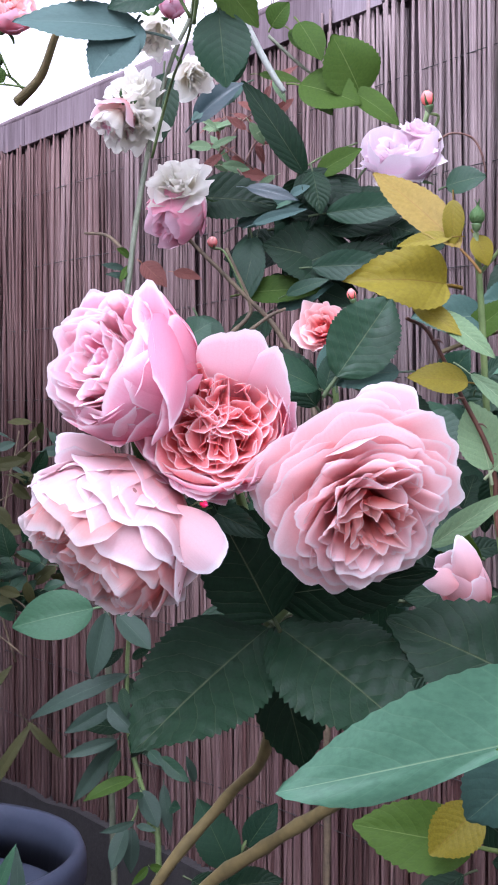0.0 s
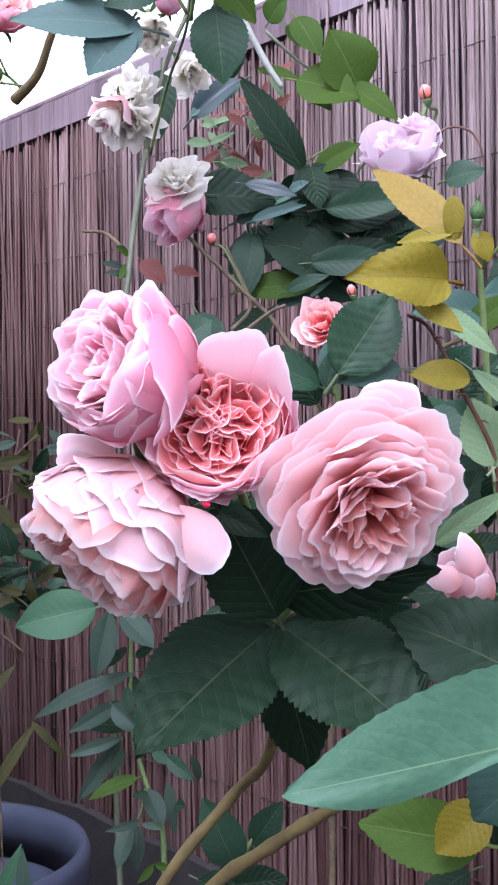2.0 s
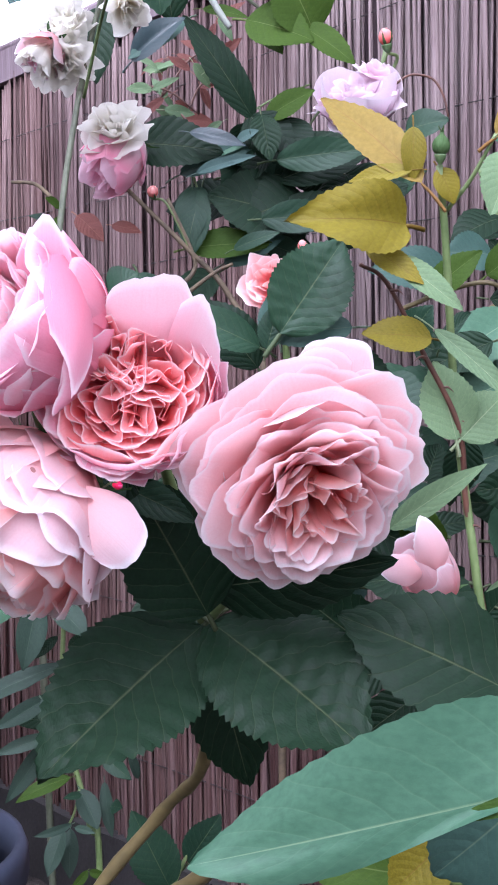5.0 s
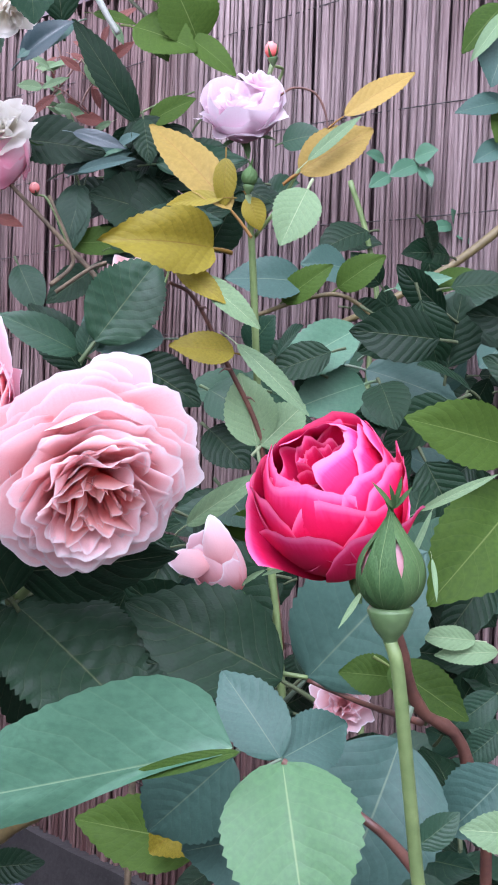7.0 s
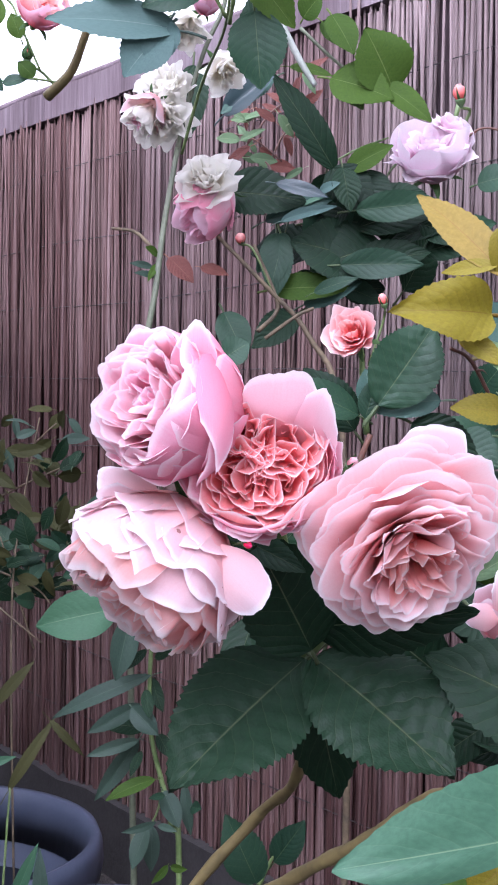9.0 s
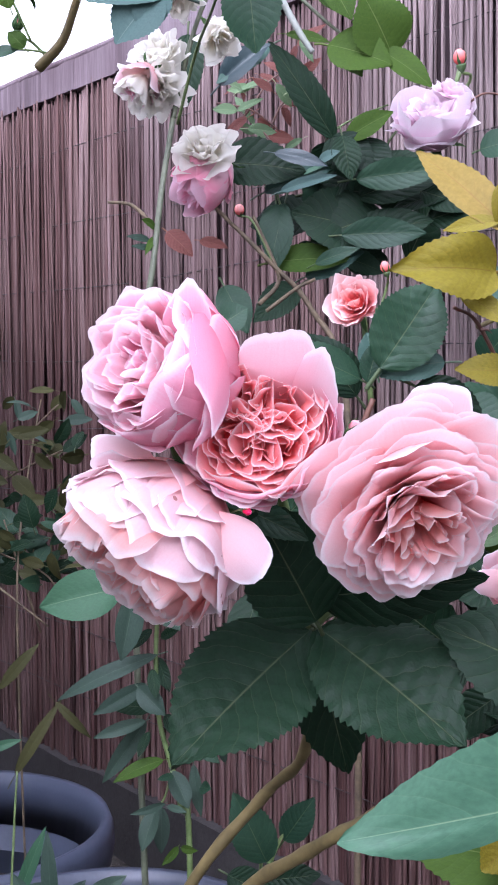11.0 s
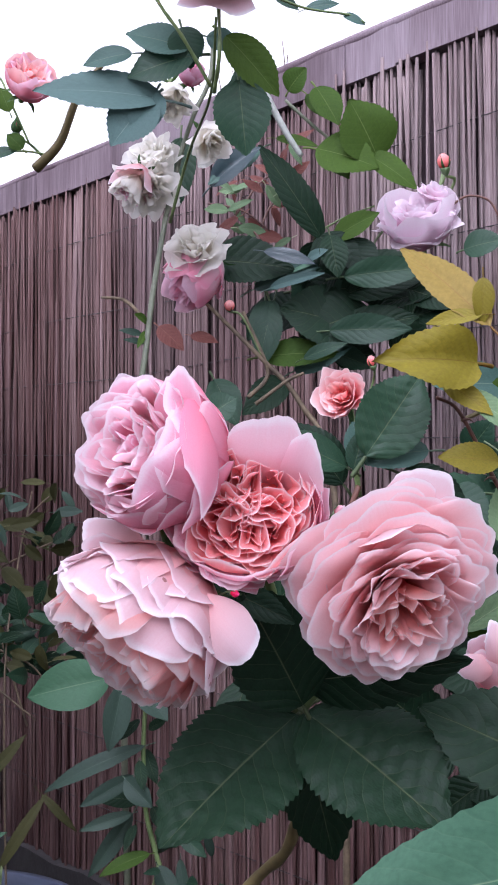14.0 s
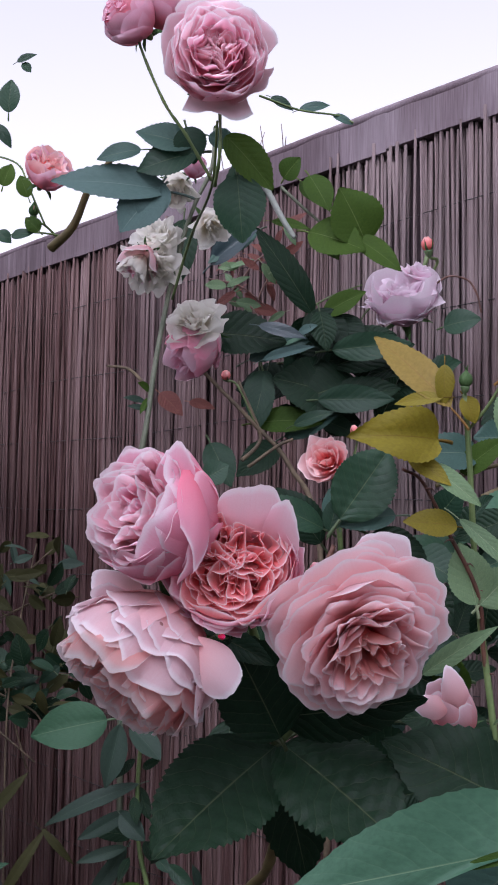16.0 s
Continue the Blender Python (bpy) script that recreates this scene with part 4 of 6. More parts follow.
# red rose and green bud
RED_SHELLS = [(3, 80, 1.0, 1.5, 0.16), (3, 58, 0.98, 1.45, 0.10), (3, 44, 0.95, 1.2, 0.07), (3, 36, 0.91, 0.82, 0.05), (3, 32, 0.87, 0.7, 0.05)]
rose_red = globe_rose((0.1450, 0.4750, 0.7185), (-0.36, -0.60, 0.71), 0.0256, PETAL_RED, 'half-open deep red pink rose', RED_SHELLS, stem=[(0.1725, 0.5000, 0.6749), (0.1897, 0.5200, 0.6335), (0.2169, 0.5400, 0.6028), (0.2385, 0.5800, 0.4772), (0.2432, 0.6600, -0.1498)], seed=22, stem_mat=STEM_RED, n=18, tall=1.24, wob=1.2, depth=0.2, folds=(0, 0, 0.2, 0.2), nib=0.05, foot=-0.5, ruffle=0.045, rings=[(3, 1.42, 0.95, 30, 6, 8), (3, 1.40, 0.8, 23, 4, 10), (3, 1.37, 0.64, 16, 3, 10), (3, 1.34, 0.48, 10, 2, 10), (2, 1.3, 0.34, 5, 1, 8)], ring_mats=(PETAL_RED,),
                      extra=((205, 84, 1.06, 0.66, 0.22, 0.2, 0), (262, 70, 1.05, 0.75, 0.12, 0.3, 0), (325, 78, 1.07, 0.8, 0.2, 0.3, 0), (20, 70, 1.05, 0.6, 0.12, 0.3, 0)))
bud((0.1455, 0.3700, 0.7085), (-0.05, -0.05, 1.0), 0.0124, PETAL_BLUSH, 'fat closed green rose bud on a long stalk', stem=[(0.1487, 0.3700, 0.6805), (0.1534, 0.3750, 0.6539), (0.1599, 0.3850, 0.6199), (0.1631, 0.3880, 0.6021), (0.1696, 0.3950, 0.5375), (0.1755, 0.4100, 0.4011), (0.1820, 0.4800, -0.0943)], length=2.35, cover=0.86, spin=70)
for tip in ((0.1385, 0.3640, 0.7322), (0.1462, 0.3630, 0.7340), (0.1425, 0.3600, 0.7318), (0.1495, 0.3650, 0.7312)):
    leaf((0.1449, 0.3660, 0.7250), tip, 0.0014, SEPAL, near_bush, teeth=0.0, name='sepal', nv=10, stalk=0.0)
# blooms behind
rose_low = globe_rose((0.1185, 0.6900, 0.6650), (-0.55, -0.25, 0.72), 0.0142, PETAL_MILK, 'half-open pale pink rose low among the leaves', [(3, 80, 1.0, 1.05, 0.08), (3, 52, 0.97, 0.95, 0.06), (3, 34, 0.93, 0.8, 0.05)], seed=23, n=13, tall=1.45, wob=1.3, folds=(0, 0, 0.3, 0.5), inner=PETAL_BLUSH)
free_petal(rose_low, PETAL_MILK, (0.1215, 0.6760, 0.6660), (0.1125, 0.6760, 0.6915), 0.0170, bend=0.16, cup=0.5, broad=0.5, point=0.7)
free_petal(rose_low, PETAL_MILK, (0.1140, 0.6760, 0.6650), (0.0905, 0.6720, 0.6690), 0.0150, bend=0.12, cup=0.4, broad=0.5, point=0.6)
globe_rose((0.1999, 0.7600, 0.5743), (-0.2, -0.9, 0.2), 0.0183, PETAL_MILK, 'pale pink rose hidden behind leaves', [], seed=25, n=11, folds=(0, 0, 0.2, -0.2), rings=RAG_RINGS, ring_mats=(PETAL_MILK,), ruffle=0.12, nib=0.04, foot=-0.5)
globe_rose((0.0634, 1.1000, 0.8445), (-0.35, -0.9, 0.25), 0.0250, PETAL_PALE, 'small salmon rose half open with ruffled petals', [], stem=[(0.0764, 1.1300, 0.8104), (0.0830, 1.1500, 0.7543)], inner=PETAL_SALMON, seed=31, n=12, folds=(0, 0, 0.2, -0.1), rings=SMALL_CUP, ring_mats=(PETAL_ROSY, PETAL_ROSY, PETAL_ROSY, PETAL_SALMON), ruffle=0.07, nib=0.02, foot=-0.75)
globe_rose((0.1972, 1.4300, 1.1020), (0.3, -0.4, 0.85), 0.0235, PETAL_LILAC, 'pale loose petals of a fading rose', [], seed=34, n=11, folds=(0, 0, 0.2, -0.3), sepals=False, rings=RAG_RINGS, ring_mats=(PETAL_LILAC,), ruffle=0.12, foot=-0.5)
globe_rose((0.1740, 1.4200, 1.0720), (-0.15, -0.60, 0.75), 0.0410, PETAL_LILAC, 'fading lilac white rose with ragged petals', [(5, 84, 1.0, 0.95, 0.1), (5, 66, 0.98, 0.85, 0.1)], stem=[(0.2098, 1.4500, 1.1320)], seed=33, n=12, folds=(0, 0, 0.2, -0.3), rings=CRUMPLED, ring_mats=(PETAL_LILAC,), ruffle=0.10, nib=0.08, foot=-0.6)
globe_rose((-0.0765, 1.3000, 0.9790), (-0.62, -0.25, -0.74), 0.0300, PETAL_FADED, 'nodding pink rose fading to white', [(4, 92, 1.0, 0.95, 0.08), (4, 66, 0.97, 0.9, 0.06), (4, 46, 0.93, 0.8, 0.05)], outer=PETAL_FADED, inner=PETAL_MAUVE, seed=35, n=13, wob=1.7, tall=1.28, folds=(0, 0, 0.3, 0.5), rings=[(5, 1.5, 0.7, 24, 6, 14), (4, 1.45, 0.5, 14, 4, 10)], ring_mats=(PETAL_MAUVE,), ruffle=0.08)
globe_rose((-0.0740, 1.2750, 1.0090), (-0.15, -0.85, 0.45), 0.0290, PETAL_WHITE, 'shrivelled white petals of a rose', [], seed=36, n=13, folds=(0, 0, 0.2, -0.2), sepals=False, rings=CRUMPLED, ring_mats=(PETAL_WHITE,), ruffle=0.14, nib=0.04, foot=-0.6)
globe_rose((-0.1320, 1.1980, 1.0500), (-0.45, -0.45, -0.75), 0.0200, PETAL_MILK, 'small white rose with a pink stain', [(4, 84, 1.0, 0.9, 0.08)], inner=PETAL_PINK, seed=37, n=12, folds=(0, 0, 0.3, 0.2), tall=1.35, wob=1.6, rings=BELL_RINGS[2:], ring_mats=(PETAL_WHITE, PETAL_MILK, PETAL_PINK), ruffle=0.1, foot=-0.9)
globe_rose((-0.1111, 1.2100, 1.0520), (0.25, -0.85, -0.3), 0.0280, PETAL_WHITE, 'withering white rose against the fence', [], seed=38, n=12, folds=(0, 0, 0.2, -0.2), rings=CRUMPLED, ring_mats=(PETAL_WHITE,), ruffle=0.14, foot=-0.6)
globe_rose((-0.1130, 1.2200, 1.0900), (-0.2, -0.7, 0.5), 0.0260, PETAL_WHITE, 'withering white rose against the fence', [], seed=40, n=12, folds=(0, 0, 0.2, -0.2), rings=CRUMPLED, ring_mats=(PETAL_WHITE,), ruffle=0.15, nib=0.04, foot=-0.6)
globe_rose((-0.0520, 1.2000, 1.0919), (0.4, -0.6, -0.6), 0.0225, PETAL_WHITE, 'small withering white rose', [], seed=39, n=12, folds=(0, 0, 0.2, -0.2), rings=RAG_RINGS, ring_mats=(PETAL_WHITE,), nib=0.03, ruffle=0.14, foot=-0.5)
globe_rose((-0.0917, 1.2000, 1.1365), (0.1, -0.5, -0.8), 0.0230, PETAL_WHITE, 'small withering white rose', [], seed=41, n=12, folds=(0, 0, 0.2, -0.2), rings=BELL_RINGS[1:], ring_mats=(PETAL_WHITE,), ruffle=0.14, foot=-0.9)
globe_rose((-0.0433, 0.9700, 1.1874), (0.0, -1.0, 0.05), 0.0421, PETAL_BLUSH, 'large full pink rose high on its stem', CUP_OUTER, stem=[(-0.0402, 1.0000, 1.1155), (-0.0455, 1.0300, 1.0882)], inner=PETAL_BLUSH, outer=PETAL_BLUSH, heart_mat=PETAL_PINK, wob=1.3, n=14, seed=43, tall=0.8, depth=0.24, folds=(5, 4, 0.5, 0.5), stem_mat=STEM_GREEN, stem_r=0.0013, rings=CUP_RINGS[:7], ring_mats=(PETAL_BLUSH, PETAL_BLUSH, PETAL_PINK), foot=-0.8, ruffle=0.05,
           extra=((100, 84, 1.12, 0.6, 0.14, 0.2, 0), (45, 84, 1.12, 0.6, 0.14, 0.2, 0), (155, 86, 1.1, 0.6, 0.12, 0.2, 0), (270, 92, 1.1, 0.6, 0.22, 0.12, 0), (322, 86, 1.08, 0.5, 0.08, 0.2, 0)))
globe_rose((-0.1238, 0.9900, 1.2293), (-0.6, -0.65, 0.35), 0.0244, PETAL_MAUVE, 'pink rose seen from below', SHELLS_CUP, stem=[(-0.1157, 1.0000, 1.2129), (-0.0923, 1.0100, 1.1596), (-0.0718, 1.0200, 1.1320), (-0.0486, 1.0400, 1.0964)], seed=45, n=9, folds=(4, 4, 0.6, 0.86), stem_mat=STEM_GREEN, stem_r=0.0012)
globe_rose((-0.0894, 1.0100, 1.2519), (0.1, -0.6, 0.6), 0.0263, PETAL_MAUVE, 'pink rose seen from below', SHELLS_CLOSED, seed=46, n=9, folds=(4, 4, 0.5, 0.86))
globe_rose((-0.2054, 1.0800, 1.1188), (0.45, -0.6, 0.6), 0.0225, PETAL_PINK, 'small pink and orange rose half open', [(4, 92, 1.0, 0.9, 0.1), (4, 72, 0.97, 0.85, 0.1)], inner=PETAL_SALMON, outer=PETAL_MAUVE, seed=47, n=12, wob=1.6, folds=(0, 0, 0.3, 0.3), rings=SMALL_CUP, ring_mats=(PETAL_MAUVE, PETAL_ROSY, PETAL_SALMON), ruffle=0.09, foot=-0.75)
globe_rose((-0.0676, 1.1000, 1.1279), (0.1, -0.8, 0.5), 0.0121, PETAL_ROSE, 'small pink rose behind leaves', SHELLS_BUD, seed=48, n=7, folds=(3, 3, 0.4, 0.8))
bud((-0.0253, 1.3400, 1.0089), (-0.5, -0.4, 0.7), 0.0067, PETAL_SALMON, 'small orange rose bud', stem=[(-0.0065, 1.3400, 0.9932), (0.0056, 1.3300, 0.9551)], length=2.6, cover=0.15)
bud((-0.0378, 1.2900, 0.9505), (0.0, -0.8, 0.4), 0.0082, PETAL_SALMON, 'small orange rose bud', stem=[(-0.0240, 1.3000, 0.9385), (-0.0004, 1.3000, 0.8914)], length=2.2, cover=0.15)
bud((0.2035, 1.4200, 1.1356), (-0.2, -0.2, 1.0), 0.0116, PETAL_SALMON, 'small orange rose bud', stem=[(0.2181, 1.4400, 1.1130), (0.1835, 1.4500, 1.0598)], length=2.2, cover=0.15)
bud((0.0912, 1.1100, 0.8746), (-0.3, -0.2, 1.0), 0.0065, PETAL_SALMON, 'small orange rose bud', stem=[(0.0944, 1.1300, 0.8565), (0.0816, 1.1300, 0.8155)], length=2.2, cover=0.15)
bud((-0.2338, 1.1600, 1.0982), (0.1, -0.2, 1.0), 0.0073, PETAL_SALMON, 'small rose bud against the sky', stem=[(-0.2235, 1.1700, 1.0846), (-0.2072, 1.1800, 1.0696)], length=2.2, cover=0.8)
bud((0.1292, 0.7050, 0.8703), (0.05, -0.1, 1.0), 0.0060, PETAL_ROSE, 'small green rose bud with long sepals', length=2.2, cover=1.0)
# the near rose bush: leaves and canes
leaf((0.0107, 0.6900, 0.6392), (-0.0586, 0.6200, 0.5884), 0.0668, LEAF_DARK, near_bush, roll=16, bend=0.1, broad=0.46, quilt=0.034, wave=0.05, nv=54)
leaf((0.0153, 0.6850, 0.6412), (0.0827, 0.6200, 0.5968), 0.0665, LEAF_DARK, near_bush, roll=-14, bend=0.1, broad=0.45, quilt=0.034, wave=0.05, nv=54)
leaf((0.0126, 0.7100, 0.6337), (0.0345, 0.7300, 0.5463), 0.0424, LEAF_DARK, near_bush)
leaf((0.0138, 0.6900, 0.6571), (0.0926, 0.6300, 0.6758), 0.0359, LEAF_DARK, near_bush, roll=20)
leaf((0.1497, 0.6400, 0.6149), (0.0717, 0.6500, 0.6517), 0.0550, LEAF_DARK, near_bush, roll=10, quilt=0.02, wave=0.05)
leaf((0.0135, 0.6750, 0.6467), (-0.0193, 0.6500, 0.7120), 0.0525, LEAF_DARK, near_bush)
leaf((-0.0331, 0.6600, 0.7116), (0.0086, 0.6500, 0.6929), 0.0178, LEAF_MID, near_bush)
leaf((0.1070, 0.4000, 0.6500), (0.0087, 0.4100, 0.6261), 0.0527, LEAF_TEAL, near_bush, roll=-12, bend=0.06, fold=0.08, teeth=0.4, broad=0.27, stalk=0.0, quilt=0.006, wave=0.05, scant=0.95)
leaf((0.1088, 0.3970, 0.6497), (0.0724, 0.4020, 0.6394), 0.0054, LEAF_LIME, near_bush, roll=10, teeth=0.2, stalk=0.0)
leaf((0.1119, 0.4600, 0.6298), (0.0828, 0.4800, 0.5948), 0.0333, LEAF_BLUE, near_bush)
leaf((0.1334, 0.4700, 0.6009), (0.0958, 0.4800, 0.5888), 0.0336, LEAF_BLUE, near_bush)
leaf((0.1122, 0.6200, 0.5406), (0.0518, 0.6200, 0.5519), 0.0351, LEAF_LIME, near_bush)
leaf((0.1113, 0.6000, 0.5662), (0.0868, 0.6000, 0.5430), 0.0258, LEAF_YELLOW, near_bush)
leaf((0.1230, 0.4150, 0.6427), (0.1048, 0.4300, 0.6667), 0.0209, LEAF_BLUE, near_bush)
leaf((0.1236, 0.4150, 0.6427), (0.1465, 0.4300, 0.6505), 0.0192, LEAF_BLUE, near_bush)
leaf((0.1236, 0.4150, 0.6418), (0.1285, 0.3800, 0.6007), 0.0423, LEAF_FRESH, near_bush, roll=8)
leaf((0.1650, 0.6600, 0.6119), (0.2185, 0.6400, 0.6793), 0.0665, LEAF_BLUE, near_bush)
leaf((0.1746, 0.4800, 0.6310), (0.1509, 0.4600, 0.5787), 0.0509, LEAF_BLUE, near_bush)
leaf((0.1901, 0.5800, 0.6360), (0.2215, 0.5600, 0.6177), 0.0229, LEAF_LIME, near_bush)
leaf((0.1950, 0.5900, 0.6287), (0.1691, 0.5900, 0.6308), 0.0188, LEAF_LIME, near_bush)
leaf((0.2237, 0.5200, 0.7370), (0.1768, 0.5000, 0.7476), 0.0265, LEAF_LIME, near_bush, roll=-10)
leaf((0.2318, 0.5300, 0.7192), (0.1882, 0.5000, 0.6779), 0.0391, LEAF_LIME, near_bush)
leaf((0.2480, 0.6500, 0.6345), (0.2190, 0.6500, 0.6367), 0.0125, LEAF_PALE, near_bush)
leaf((0.2599, 0.6500, 0.6290), (0.2275, 0.6500, 0.6269), 0.0125, LEAF_PALE, near_bush)
leaf((0.2213, 0.5000, 0.6129), (0.1982, 0.5000, 0.5886), 0.0314, LEAF_BLUE, near_bush)
leaf((0.2065, 0.4200, 0.6175), (0.1817, 0.4200, 0.6191), 0.0138, LEAF_PALE, near_bush)
leaf((0.1683, 0.4200, 0.6136), (0.1815, 0.4200, 0.6245), 0.0104, LEAF_MID, near_bush)
leaf((0.2603, 0.6500, 0.6074), (0.2379, 0.6500, 0.5898), 0.0166, LEAF_MID, near_bush)
leaf((0.2553, 0.6300, 0.5927), (0.2390, 0.6300, 0.5785), 0.0161, LEAF_MID, near_bush)
leaf((0.1805, 0.4900, 0.7136), (0.2067, 0.4800, 0.7291), 0.0040, LEAF_PALE, near_bush, teeth=0.2, name='sepal')
leaf((0.1299, 0.5500, 0.6816), (0.1209, 0.5800, 0.6695), 0.0024, LEAF_PALE, near_bush, teeth=0.0, name='sepal')
leaf((0.1423, 0.5200, 0.6896), (0.1257, 0.5300, 0.6821), 0.0026, LEAF_PALE, near_bush, teeth=0.0, name='sepal')
leaf((0.1111, 0.7000, 0.8305), (0.0542, 0.6700, 0.8306), 0.0350, LEAF_YELLOW, near_bush, roll=-12, broad=0.36, fold=0.6, bend=0.3, wave=0.08)
leaf((0.1205, 0.7100, 0.8526), (0.0743, 0.7500, 0.9073), 0.0244, LEAF_ORANGE, near_bush)
leaf((0.1157, 0.7100, 0.8590), (0.0849, 0.7200, 0.8559), 0.0098, LEAF_YELLOW, near_bush)
leaf((0.1288, 0.7100, 0.8597), (0.1368, 0.7100, 0.8426), 0.0137, LEAF_YELLOW, near_bush)
leaf((0.1165, 0.7100, 0.8801), (0.1160, 0.7100, 0.8530), 0.0128, LEAF_YELLOW, near_bush)
leaf((0.1250, 0.7100, 0.7762), (0.0897, 0.7000, 0.7790), 0.0187, LEAF_YELLOW, near_bush)
leaf((0.0912, 0.7000, 0.8207), (0.1181, 0.6900, 0.8019), 0.0134, LEAF_YELLOW, near_bush)
leaf((0.1551, 0.7000, 0.8729), (0.1941, 0.7000, 0.8988), 0.0255, LEAF_ORANGE, near_bush)
leaf((0.1780, 0.7000, 0.9039), (0.2180, 0.7100, 0.9332), 0.0136, LEAF_ORANGE, near_bush)
leaf((0.1582, 0.6900, 0.8772), (0.1854, 0.6900, 0.9027), 0.0071, LEAF_PALE, near_bush)
leaf((0.1550, 0.6600, 0.8576), (0.1415, 0.6500, 0.8283), 0.0238, LEAF_PALE, near_bush)
leaf((0.1033, 0.7000, 0.8153), (0.1370, 0.6900, 0.7894), 0.0143, LEAF_PALE, near_bush)
leaf((0.1263, 0.7100, 0.7809), (0.1664, 0.7000, 0.7445), 0.0115, LEAF_PALE, near_bush)
leaf((0.1410, 0.7300, 0.7256), (0.1300, 0.7300, 0.7661), 0.0298, LEAF_PALE, near_bush)
leaf((0.1432, 0.7300, 0.7257), (0.1670, 0.7300, 0.7502), 0.0266, LEAF_PALE, near_bush)
leaf((0.1022, 0.7000, 0.6834), (0.1393, 0.6600, 0.7159), 0.0131, LEAF_PALE, near_bush, teeth=0.3)
leaf((-0.0573, 0.6300, 0.7415), (-0.0513, 0.6200, 0.7182), 0.0042, LEAF_PALE, near_bush, teeth=0, name='sepal')
leaf((-0.0544, 0.6300, 0.7372), (-0.0395, 0.6200, 0.7182), 0.0040, LEAF_TEAL, near_bush, teeth=0, name='sepal')
leaf((-0.0402, 0.6300, 0.7178), (-0.0480, 0.6200, 0.7078), 0.0045, LEAF_TEAL, near_bush, teeth=0, name='sepal')
leaf((0.1871, 0.5000, 0.7128), (0.1733, 0.4900, 0.6851), 0.0025, LEAF_PALE, near_bush, teeth=0, name='sepal')
leaf((0.1542, 0.4600, 0.6874), (0.1452, 0.4500, 0.6769), 0.0021, LEAF_PALE, near_bush, teeth=0, name='sepal')
leaf((0.1736, 0.4400, 0.7023), (0.1736, 0.4300, 0.6900), 0.0018, LEAF_PALE, near_bush, teeth=0, name='sepal')
leaf((0.0501, 0.7100, 0.7792), (0.0838, 0.7200, 0.8278), 0.0400, LEAF_MID, near_bush, roll=10, quilt=0.03, wave=0.06, nv=44)
leaf((0.0409, 0.7300, 0.7734), (-0.0030, 0.7200, 0.7931), 0.0205, LEAF_MID, near_bush)
leaf((0.0439, 0.7200, 0.7717), (0.0504, 0.7200, 0.7958), 0.0139, LEAF_MID, near_bush)
leaf((0.0869, 0.7200, 0.7827), (0.0443, 0.7200, 0.7778), 0.0192, LEAF_BLUE, near_bush)
leaf((0.0705, 0.7200, 0.7697), (0.1083, 0.7100, 0.7479), 0.0276, LEAF_DARK, near_bush)
leaf((0.0520, 0.7500, 0.7770), (0.0460, 0.7500, 0.8010), 0.0180, LEAF_BLUE, near_bush)
leaf((0.0411, 0.7600, 0.7638), (0.0101, 0.7600, 0.8017), 0.0275, LEAF_DARK, near_bush)
leaf((-0.0391, 0.7800, 0.8068), (-0.0232, 0.7800, 0.8174), 0.0194, LEAF_MID, near_bush)
tube('cane', [(0.0471, 0.7200, 0.7627), (0.0389, 0.7200, 0.7398), (0.0193, 0.7200, 0.6713)], 0.0016, 0.0022, STEM_RED, near_bush, 'reddish stalk')
tube('cane', [(0.1600, 0.3850, 0.6190), (0.1567, 0.4000, 0.6209), (0.1508, 0.4150, 0.6233), (0.1236, 0.4150, 0.6418)], 0.0018, 0.0012, STEM_RED, near_bush, 'red leaf stalk')
young_cane = tube('cane', [(0.0885, 0.7000, 0.8116), (0.1026, 0.7100, 0.8041), (0.1212, 0.7200, 0.7718), (0.1423, 0.7300, 0.7319), (0.1481, 0.7400, 0.6901), (0.1610, 0.7400, 0.6096)], 0.001, 0.0018, STEM_RED, near_bush, 'reddish young cane with thorns')
tube('cane', [(0.1293, 0.7100, 0.8612), (0.1342, 0.7200, 0.8216), (0.1431, 0.7400, 0.7348), (0.1526, 0.7400, 0.6580), (0.1629, 0.7400, 0.5608), (0.1654, 0.7600, 0.3858), (0.1726, 0.8200, -0.2156)], 0.0018, 0.003, STEM_GREEN, near_bush, 'green cane')
tube('cane', [(0.1551, 0.7000, 0.8744), (0.1449, 0.7100, 0.8545), (0.1341, 0.7200, 0.8400)], 0.001, 0.0012, STEM_GREEN, near_bush, 'thin leaf stalk')
tube('cane', [(0.1650, 0.6600, 0.6119), (0.1473, 0.6700, 0.6122), (0.1401, 0.7200, 0.6039)], 0.0012, 0.0015, STEM_GREEN, near_bush, 'leaf stalk')
tube('cane', [(0.1650, 0.6600, 0.6105), (0.1893, 0.6400, 0.6044), (0.1935, 0.5300, 0.6241)], 0.0012, 0.0016, STEM_RED, near_bush, 'leaf stalk')
tube('cane', [(-0.1004, 0.9200, -0.2652), (-0.1079, 0.8800, 0.2968), (-0.0671, 0.8200, 0.4386), (-0.0148, 0.8000, 0.5131), (0.0101, 0.7600, 0.5538), (0.0134, 0.7000, 0.6384)], 0.0042, 0.003, STEM_OLIVE, near_bush, 'olive brown woody cane', knobs=0.2)
tube('cane', [(-0.1133, 0.8600, -0.2775), (-0.0873, 0.8000, 0.3554), (-0.0338, 0.7400, 0.4682), (0.0093, 0.7000, 0.5147), (0.0446, 0.6600, 0.5501), (0.0728, 0.6200, 0.5856), (0.0962, 0.5600, 0.6032)], 0.004, 0.0035, STEM_OLIVE, near_bush, 'olive yellow cane', knobs=0.2)
